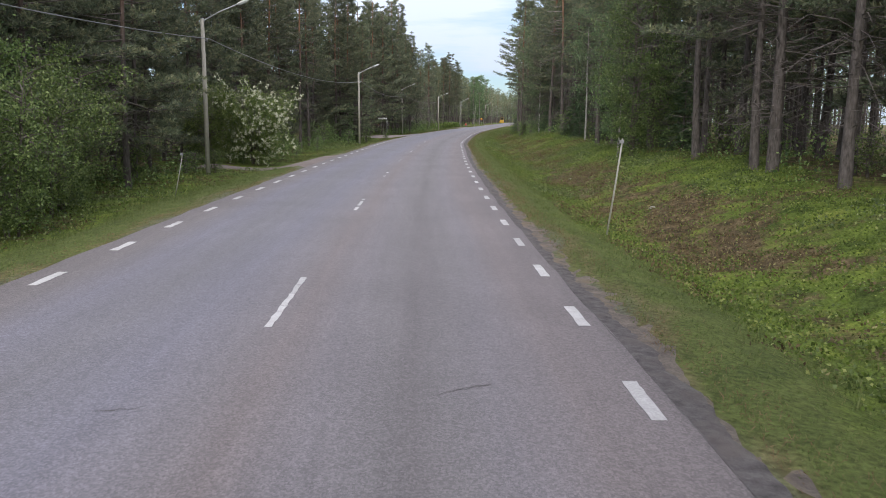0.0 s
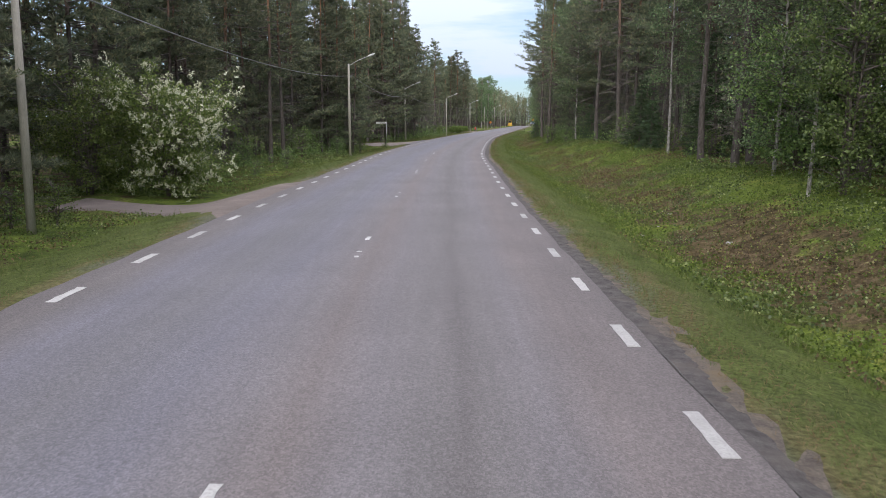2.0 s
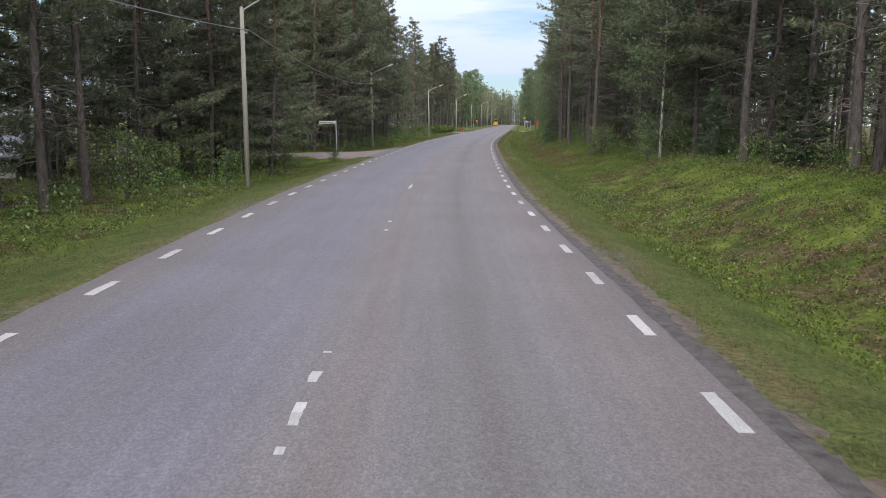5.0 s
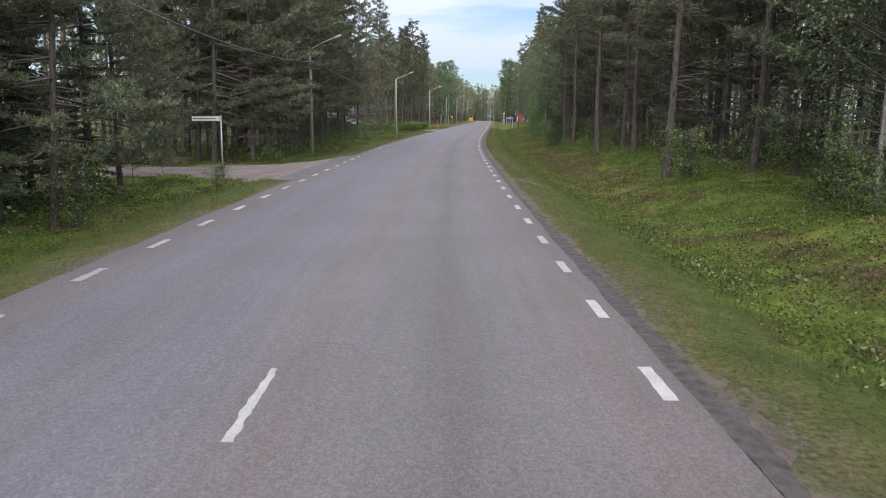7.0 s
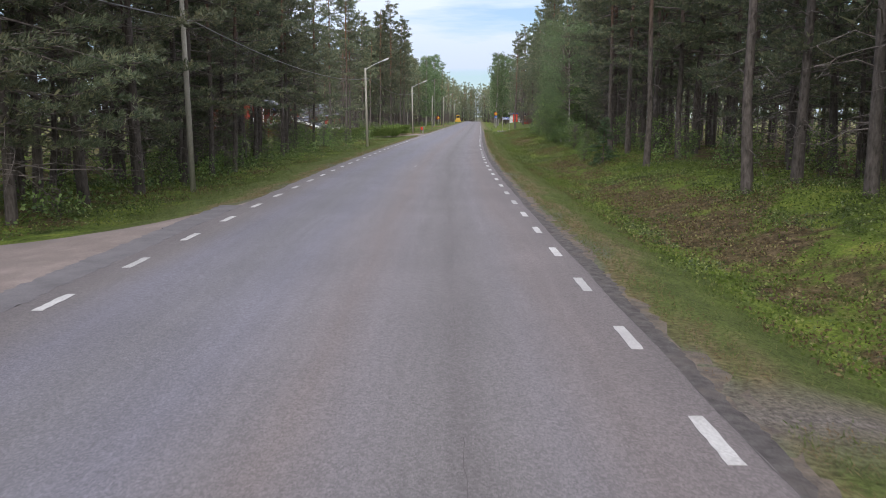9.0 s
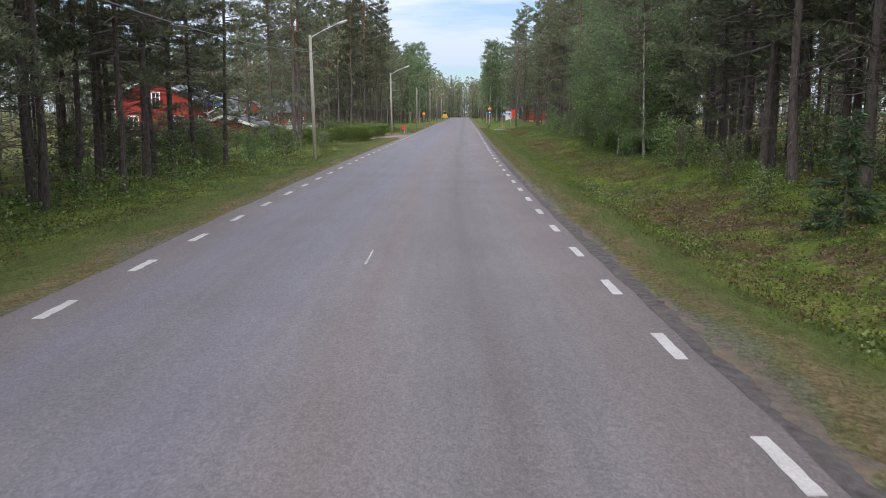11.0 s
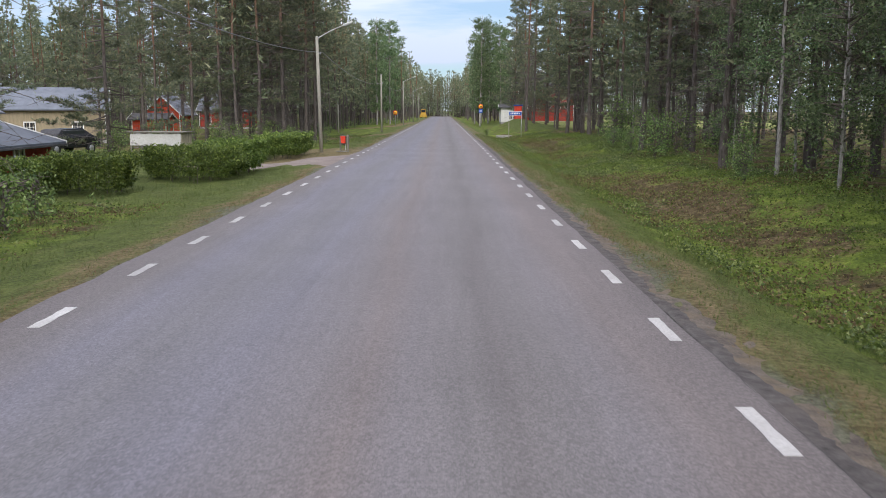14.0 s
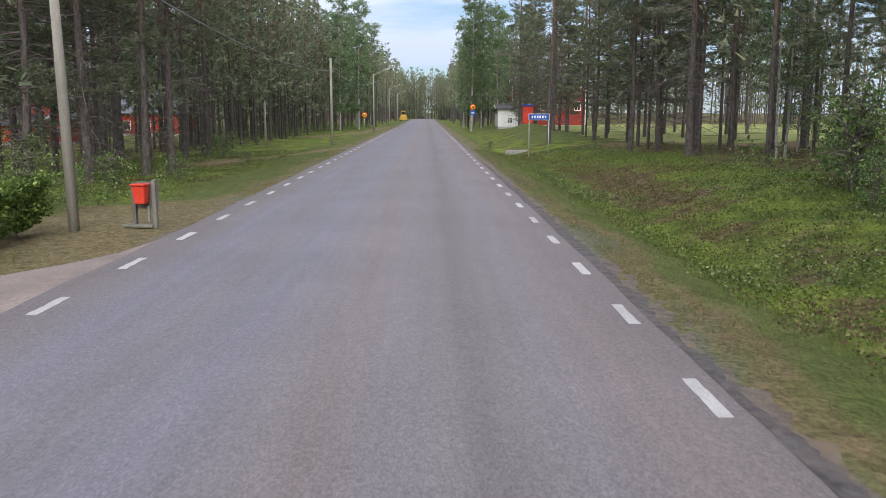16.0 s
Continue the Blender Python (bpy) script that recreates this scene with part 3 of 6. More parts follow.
# ---- trees and plants ----
def spikes(centres, dirs, length, width, count, spread, rs):
    """Thin triangles that fan out from each centre: needle sprays and grass."""
    c = np.repeat(np.asarray(centres, float), count, 0)
    d = np.repeat(np.asarray(dirs, float), count, 0) + rs.normal(0, spread, (len(c), 3))
    d /= np.linalg.norm(d, axis=1)[:, None] + 1e-9
    side = np.cross(d, rs.normal(0, 1, d.shape))
    side /= np.linalg.norm(side, axis=1)[:, None] + 1e-9
    ln = length * rs.uniform(0.7, 1.25, len(c))[:, None]
    w = width * rs.uniform(0.7, 1.3, len(c))[:, None] / 2
    base = c + rs.normal(0, 0.03, c.shape)
    tip = base + d * ln
    co = np.stack([base, tip + side * w, tip - side * w], 1).reshape(-1, 3)
    return co, np.arange(len(c) * 3).reshape(-1, 3)


def needles(centres, dirs, length, width, count, spread, rs):
    """Tufts of slim pointed needles, widest where they leave the twig."""
    c = np.repeat(np.asarray(centres, float), count, 0)
    d = np.repeat(np.asarray(dirs, float), count, 0) + rs.normal(0, spread, (len(c), 3))
    d /= np.linalg.norm(d, axis=1)[:, None] + 1e-9
    side = np.cross(d, rs.normal(0, 1, d.shape))
    side /= np.linalg.norm(side, axis=1)[:, None] + 1e-9
    ln = length * rs.uniform(0.6, 1.3, len(c))[:, None]
    w = width * rs.uniform(0.7, 1.3, len(c))[:, None] / 2
    base = c + rs.normal(0, 0.05, c.shape)
    co = np.stack([base + side * w, base - side * w, base + d * ln], 1).reshape(-1, 3)
    return co, np.arange(len(c) * 3).reshape(-1, 3)


def leaves(centres, size, rs, normal=None, tilt=1.0, slim=0.65):
    """Small pointed leaves, two triangles folded along the rib."""
    c = np.asarray(centres, float)
    d = rs.normal(0, 1, c.shape)
    if normal is not None:
        d[:, 2] *= tilt
    d /= np.linalg.norm(d, axis=1)[:, None] + 1e-9
    s = np.cross(d, rs.normal(0, 1, c.shape))
    s /= np.linalg.norm(s, axis=1)[:, None] + 1e-9
    up = np.cross(d, s)
    ln = size * rs.uniform(0.7, 1.35, len(c))[:, None]
    w = ln * slim / 2
    co = np.stack([c, c + d * ln * 0.5 + s * w + up * w * 0.3, c + d * ln, c + d * ln * 0.5 - s * w + up * w * 0.3], 1).reshape(-1, 3)
    i = np.arange(len(c))[:, None] * 4
    return co, np.concatenate([i + [0, 1, 2], i + [0, 2, 3]], 0)


def merge(chunks):
    co, fa, n = [], [], 0
    for c, f in chunks:
        c, f = np.asarray(c, float), np.asarray(f)
        co.append(c)
        fa.append(f + n)
        n += len(c)
    return np.concatenate(co), np.concatenate(fa)


def quads_to_tris(f):
    f = np.asarray(f)
    return np.concatenate([f[:, [0, 1, 2]], f[:, [0, 2, 3]]], 0)


def limb(path, radii, sides=3):
    co, fa = tube_arrays(path, radii, sides)
    return np.array([tuple(c) for c in co]), quads_to_tris(fa)


def trunk_path(height, lean, rs, steps=7):
    bend = rs.uniform(-lean, lean, (steps + 1, 2)).cumsum(0)
    bend[0] = 0
    return [Vector((bend[i, 0], bend[i, 1], height * i / steps)) for i in range(steps + 1)]


def along(path, z, height):
    t = min(max(z / height, 0), 1) * (len(path) - 1)
    i = min(int(t), len(path) - 2)
    return path[i].lerp(path[i + 1], t - i)


def tufts(centres, ways, length, width, count, spread, rs):
    """Brushes of slim needles that share a foot on the twig, so that each brush has one tint."""
    c, w = np.asarray(centres, float), np.asarray(ways, float)
    m = len(c)
    d = np.repeat(w / (np.linalg.norm(w, axis=1)[:, None] + 1e-9), count, 0) + rs.normal(0, spread, (m * count, 3))
    d /= np.linalg.norm(d, axis=1)[:, None] + 1e-9
    side = np.cross(d, rs.normal(0, 1, d.shape))
    side /= np.linalg.norm(side, axis=1)[:, None] + 1e-9
    foot = np.repeat(c, count, 0)
    ln = length * rs.uniform(0.65, 1.3, m * count)[:, None]
    mid = foot + d * ln * 0.55 + side * width * rs.uniform(0.7, 1.3, m * count)[:, None]
    tip = foot + d * ln
    co = np.concatenate([c[:, None, :], np.stack([mid, tip], 1).reshape(m, count * 2, 3)], 1).reshape(-1, 3)
    k = np.arange(m)[:, None] * (1 + 2 * count)
    j = np.arange(count)[None, :] * 2
    tris = np.stack([np.broadcast_to(k, (m, count)), k + 1 + j, k + 2 + j], -1).reshape(-1, 3)
    return co, tris


def pine(seed, height, crown, reach, detail, radius, dead=14):
    """A Scots pine. crown: height where living branches begin; detail scales the number of sprays."""
    rs, rd = np.random.RandomState(seed), random.Random(seed)
    tree = new("pine_tree")
    path = trunk_path(height, 0.07, rs)
    k = len(path)
    radius *= 0.88
    radii = [radius * (1.25 if i == 0 else 1.0) * (1 - 0.9 * i / (k - 1)) + 0.012 for i in range(k)]
    path.insert(0, Vector((0, 0, -0.35)))
    radii.insert(0, radius * 1.5)
    tube("trunk", path, radii, 9 if detail > 0.6 else 6, M["pine_bark"], tree)
    near = detail > 0.6
    sprays, ways, wood = [], [], []
    body = path[1:]
    z = crown
    while z < height - 0.3:
        f = (z - crown) / (height - crown)
        for _ in range(rd.choice((3, 4, 4, 5)) if near else rd.choice((2, 3, 3))):
            az = rd.uniform(0, 2 * math.pi)
            ln = reach * (0.55 + 0.45 * math.sin(math.pi * min(1, f * 1.3 + 0.25))) * (1.05 - f) ** 0.45 * rd.uniform(0.55, 1.2)
            rise = -0.16 + 0.75 * f + rd.uniform(-0.18, 0.18)
            p0 = along(body, z + rd.uniform(-0.35, 0.35), height)
            h = Vector((math.cos(az), math.sin(az), 0))
            side = Vector((-h.y, h.x, 0))
            pts = [p0, p0 + h * ln * 0.5 + Vector((0, 0, ln * 0.5 * (rise - 0.1))), p0 + h * ln + Vector((0, 0, ln * (rise + 0.1)))]
            wood.append(limb(pts, [0.022 + 0.009 * ln, 0.013, 0.005], 3))
            # flat fans of twigs along the outer part, each ending in a pad of needle brushes
            twigs = max(4, int(ln * 3.6)) if near else max(2, int(ln * 1.9))
            for j in range(twigs):
                t = 0.38 + 0.62 * (j + rd.random()) / twigs
                b = pts[1].lerp(pts[2], (t - 0.5) * 2) if t > 0.5 else pts[0].lerp(pts[1], t * 2)
                hand = (-1 if j % 2 else 1) * rd.uniform(0.25, 1.0)
                way = (h * 0.75 + side * hand + Vector((0, 0, rd.uniform(0.0, 0.35)))).normalized()
                tl = (0.3 + 0.2 * ln) * (1.2 - 0.6 * t) * rd.uniform(0.7, 1.3)
                if near:
                    wood.append(limb([b, b + way * tl], [0.007, 0.003], 3))
                m = rd.choice((6, 7, 8)) if near else 6
                for q in range(m):
                    u = 0.35 + 0.75 * q / m
                    sprays.append(b + way * tl * u + Vector((rd.gauss(0, 0.09), rd.gauss(0, 0.09), rd.gauss(0.02, 0.04))))
                    ways.append(way * 0.8 + Vector((rd.gauss(0, 0.3), rd.gauss(0, 0.3), 0.55)))
        z += (rd.uniform(0.55, 0.95) if near else rd.uniform(0.65, 1.0)) * (1 - 0.55 * f)
    for _ in range(int(dead * 1.3)):
        zz = rd.uniform(min(1.2, crown * 0.5), crown + 2.5)
        az = rd.uniform(0, 2 * math.pi)
        ln = rd.uniform(0.4, 1.1) * reach * 0.85
        p0 = along(body, zz, height)
        h = Vector((math.cos(az), math.sin(az), rd.uniform(-0.35, 0.2)))
        turn = Vector((-h.y, h.x, 0)) * rd.uniform(-0.3, 0.3) * ln
        q = p0 + h * ln * 0.35 + Vector((0, 0, rd.uniform(-0.02, 0.1) * ln))
        q2 = p0 + h * ln * 0.7 + turn * 0.35 + Vector((0, 0, rd.uniform(-0.14, 0.08) * ln))
        end = p0 + h * ln * 0.97 + turn + Vector((0, 0, rd.uniform(-0.28, 0.16) * ln))
        wood.append(limb([p0, q, q2, end], [0.018, 0.013, 0.009, 0.004], 3))
        if near:
            for t in (0.35, 0.5, 0.62, 0.75, 0.88):
                s = q.lerp(q2, (t - 0.35) / 0.35) if t < 0.7 else q2.lerp(end, (t - 0.7) / 0.3)
                e = s + Vector((rd.uniform(-1, 1), rd.uniform(-1, 1), rd.uniform(-0.4, 0.3))) * ln * 0.3
                wood.append(limb([s, e], [0.008, 0.003], 3))
    co, fa = merge(wood)
    tagged(fast_mesh("limb_wood", co, fa, M["dead_wood"], tree), kind="stuff")
    co, fa = tufts(sprays, ways, 0.185, 0.025, 9, 0.6, rs) if near else tufts(sprays, ways, 0.32, 0.07, 6, 0.65, rs)
    tagged(fast_mesh("crown", co, fa, M["pine_needles"], tree), kind="stuff")
    return tree


def spruce(seed, height, reach, detail, radius, low=0.25):
    """A Norway spruce: drooping, dense branches down to the ground."""
    rs, rd = np.random.RandomState(seed), random.Random(seed)
    tree = new("spruce_tree")
    path = trunk_path(height, 0.02, rs, 5)
    path.insert(0, Vector((0, 0, -0.3)))
    k = len(path)
    tube("trunk", path, [radius * (1 - 0.93 * i / (k - 1)) + 0.008 for i in range(k)], 6, M["spruce_bark"], tree)
    sprays, ways, wood = [], [], []
    z = low
    while z < height - 0.1:
        f = z / height
        for _ in range(rd.choice((4, 5, 6))):
            az, ln = rd.uniform(0, 2 * math.pi), reach * (1 - f) ** 0.8 * rd.uniform(0.75, 1.1) + 0.08
            h = Vector((math.cos(az), math.sin(az), 0))
            p0 = along(path[1:], z, height)
            end = p0 + h * ln + Vector((0, 0, -0.28 * ln * (1 - f) + 0.25 * f * ln))
            wood.append(limb([p0, end], [0.015, 0.004], 3))
            side = Vector((-h.y, h.x, 0))
            m = max(2, int(ln * 11 * detail))
            for j in range(m):
                t = 0.15 + 0.85 * (j + rd.random()) / m
                b = p0.lerp(end, t) + side * rd.gauss(0, 0.17) * ln * (1.1 - t) + Vector((0, 0, rd.uniform(-0.08, 0.02)))
                sprays.append(b)
                ways.append(h + side * rd.gauss(0, 0.6) + Vector((0, 0, -0.3)))
        z += rd.uniform(0.13, 0.24) * (1 + height / 12)
    co, fa = merge(wood)
    tagged(fast_mesh("limb_wood", co, fa, M["dead_wood"], tree), kind="stuff")
    co, fa = needles(sprays, ways, 0.2, 0.05, 8, 0.5, rs)
    tagged(fast_mesh("crown", co, fa, M["spruce_needles"], tree), kind="stuff")
    return tree


def leafy(name, seed, height, stems, spread, low, count, size, bark, leaf, radius, clumps=60, flowers=0):
    """A birch, rowan or bush: stems with limbs, twigs and a crown of many small leaves in loose clumps."""
    rs, rd = np.random.RandomState(seed), random.Random(seed)
    tree = new(name)
    heads, wood = [], []
    for s in range(stems):
        az = rd.uniform(0, 2 * math.pi)
        out = 0 if stems == 1 else rd.uniform(0.15, 0.45) * spread
        hh = height * rd.uniform(0.75, 1.0) if stems > 1 else height
        base = Vector((math.cos(az), math.sin(az), 0)) * (0.0 if stems == 1 else 0.12 * spread * rd.random())
        path = [base + Vector((0, 0, -0.25))]
        for i in range(7):
            t = i / 6
            path.append(base + Vector((math.cos(az) * out * t ** 1.3 + rd.uniform(-0.05, 0.05) * (i > 0), math.sin(az) * out * t ** 1.3 + rd.uniform(-0.05, 0.05) * (i > 0), hh * t)))
        r = radius if stems == 1 else radius * 0.6
        tube("trunk" if stems == 1 else "stem", path, [r * (1 - 0.9 * i / 7) + 0.006 for i in range(8)], 7 if stems == 1 else 5, M[bark], tree)
        for _ in range(clumps // stems):
            f = rd.uniform(low, 1.0) ** 0.9
            p0 = along(path[1:], f * hh * 0.96, hh)
            prof = math.sin(math.pi * min(1, 0.18 + 0.82 * (1 - f) * 0.9 + 0.05)) ** 0.7
            if low < 0.1 and f < 0.6:
                prof = max(prof, 0.62)
            ln = spread * prof * rd.uniform(0.5 if low < 0.1 else 0.35, 1.0)
            a2 = rd.uniform(0, 2 * math.pi)
            end = p0 + Vector((math.cos(a2) * ln, math.sin(a2) * ln, ln * rd.uniform(-0.1, 0.6)))
            wood.append(limb([p0, p0.lerp(end, 0.5) + Vector((0, 0, 0.08 * ln)), end], [0.02 + 0.008 * ln, 0.012, 0.004], 3))
            heads.append((end, 0.16 + 0.15 * ln))
            heads.append((p0.lerp(end, 0.7), 0.14 + 0.13 * ln))
            heads.append((end + Vector((rd.uniform(-0.5, 0.5), rd.uniform(-0.5, 0.5), rd.uniform(-0.35, 0.35))) * (0.3 + 0.4 * ln), 0.12 + 0.1 * ln))
    co, fa = merge(wood)
    tagged(fast_mesh("limb_wood", co, fa, M["dead_wood"] if bark != "birch_bark" else M["spruce_bark"], tree), kind="stuff")
    per = max(4, count // len(heads))
    pts = np.concatenate([np.array(h)[None, :] + rs.normal(0, r * 0.66, (per, 3)) * (1, 1, 0.6) for h, r in heads])
    pts = pts[pts[:, 2] > 0.05]
    co, fa = leaves(pts, size, rs)
    tagged(fast_mesh("crown", co, fa, M[leaf], tree), kind="stuff")
    if flowers:
        hp = np.array([tuple(h) for h, r in heads])
        rad = np.array([r for h, r in heads])
        pick = rs.randint(0, len(hp), flowers)
        p = hp[pick]
        mid = p.mean(0)
        out = (p - mid) / (np.linalg.norm(p - mid, axis=1)[:, None] + 1e-6)
        p = p + out * rad[pick][:, None] * rs.uniform(0.5, 1.3, (flowers, 1)) + rs.normal(0, 0.18, p.shape)
        stalk = out + rs.normal(0, 0.45, p.shape) + (0, 0, 0.35)        # each a short upright spike of small flowers
        stalk /= np.linalg.norm(stalk, axis=1)[:, None]
        q = np.concatenate([p + stalk * u for u in (0.0, 0.04, 0.08, 0.12)]) + rs.normal(0, 0.022, (flowers * 4, 3))
        co, fa = spikes(q, np.tile((0, 0, 0.3), (len(q), 1)), 0.066, 0.066, 4, 1.0, rs)
        tagged(fast_mesh("blossom", co, fa, M["blossom"], tree), "creamy white flower clusters", kind="stuff")
    return tree


PINES_NEAR = [pine(11, 15.5, 2.4, 3.2, 1.0, 0.125, 22), pine(12, 17.0, 3.2, 3.0, 1.0, 0.14, 34), pine(13, 14.5, 1.7, 3.1, 1.0, 0.11, 16), pine(14, 16.0, 4.2, 3.0, 1.0, 0.135, 44), pine(15, 13.5, 1.5, 2.9, 1.0, 0.10, 12), pine(16, 17.5, 6.6, 2.8, 1.0, 0.15, 46), pine(17, 16.5, 7.6, 2.6, 1.0, 0.14, 30), pine(18, 15.0, 3.5, 5.2, 1.15, 0.17, 24)]
PINES_MID = [pine(21, 16.0, 3.0, 2.5, 0.5, 0.115, 20), pine(22, 15.0, 3.8, 2.4, 0.5, 0.105, 22), pine(23, 17.5, 4.6, 2.6, 0.5, 0.12, 24), pine(24, 13.5, 2.2, 2.3, 0.5, 0.095, 14)]
SPRUCES = [spruce(31, 3.2, 1.1, 1.0, 0.05), spruce(32, 5.5, 1.6, 0.8, 0.08), spruce(33, 12.0, 2.4, 0.6, 0.13, 0.8)]
BIRCHES = [leafy("birch_tree", 41, 10.5, 1, 1.9, 0.22, 5200, 0.085, "birch_bark", "birch_leaves", 0.085, 90), leafy("birch_tree", 42, 8.0, 1, 1.8, 0.06, 5200, 0.095, "birch_bark", "birch_leaves", 0.06, 80),
           leafy("birch_tree", 44, 11.0, 1, 3.0, 0.06, 13000, 0.085, "birch_bark", "birch_leaves", 0.085, 150),
           leafy("birch_tree", 43, 15.0, 1, 1.7, 0.1, 7000, 0.18, "birch_bark", "birch_leaves", 0.13, 150)]
ROWANS = [leafy("rowan_bush", 51, 5.2, 5, 1.9, 0.05, 9000, 0.092, "spruce_bark", "shrub_leaves", 0.05, 90), leafy("rowan_bush", 52, 2.2, 5, 0.9, 0.1, 1100, 0.09, "spruce_bark", "shrub_leaves", 0.025, 50),
          leafy("rowan_bush", 53, 1.2, 6, 0.6, 0.1, 450, 0.08, "spruce_bark", "shrub_leaves", 0.014, 36)]
LABELS = {"pine_tree": ("tall pine with grey-brown to orange bark and dark needles", "tree", "pines along the road"),
          "spruce_tree": ("dense dark green young spruce at the forest edge", "tree", "spruces at the forest edge"),
          "birch_tree": ("slim birch with pale bark and light green leaves", "tree", "birches at the forest edge"),
          "rowan_bush": ("leafy green bush with several thin stems", "bush", "bushes at the forest edge")}
for o in PINES_NEAR + PINES_MID + SPRUCES + BIRCHES + ROWANS:
    tagged(o, *LABELS[o.name.split(".")[0]])
_used = set()


def plant(kinds, x, y, scale=1.0, turn=None, which=None, sink=0.05, lean=0.0):
    """Sets one tree of a kind at a place; the first of each stands itself, the others are copies."""
    i = which if which is not None else RND.randrange(len(kinds))
    ob = kinds[i % len(kinds)]
    a = RND.uniform(0, 360) if turn is None else turn
    m = Matrix.Translation(put(x, y, sink)) @ pose(0, 0, 0, RND.uniform(-1.5, 1.5) + lean, RND.uniform(-1.5, 1.5), a)
    if ob.name in _used:
        t = copy_thing(ob, m)
    else:
        _used.add(ob.name)
        t = ob
        t.matrix_basis = m
    t.scale = (scale * RND.uniform(0.93, 1.07),) * 2 + (scale,)
    return t


RND = random.Random(77)
TAKEN = []


def free(x, y, gap):
    return all((x - a) ** 2 + (y - b) ** 2 > gap * gap for a, b in TAKEN)


def stand(kinds, x, y, scale=1.0, which=None):
    TAKEN.append((x, y))
    return plant(kinds, x, y, scale, None, which)


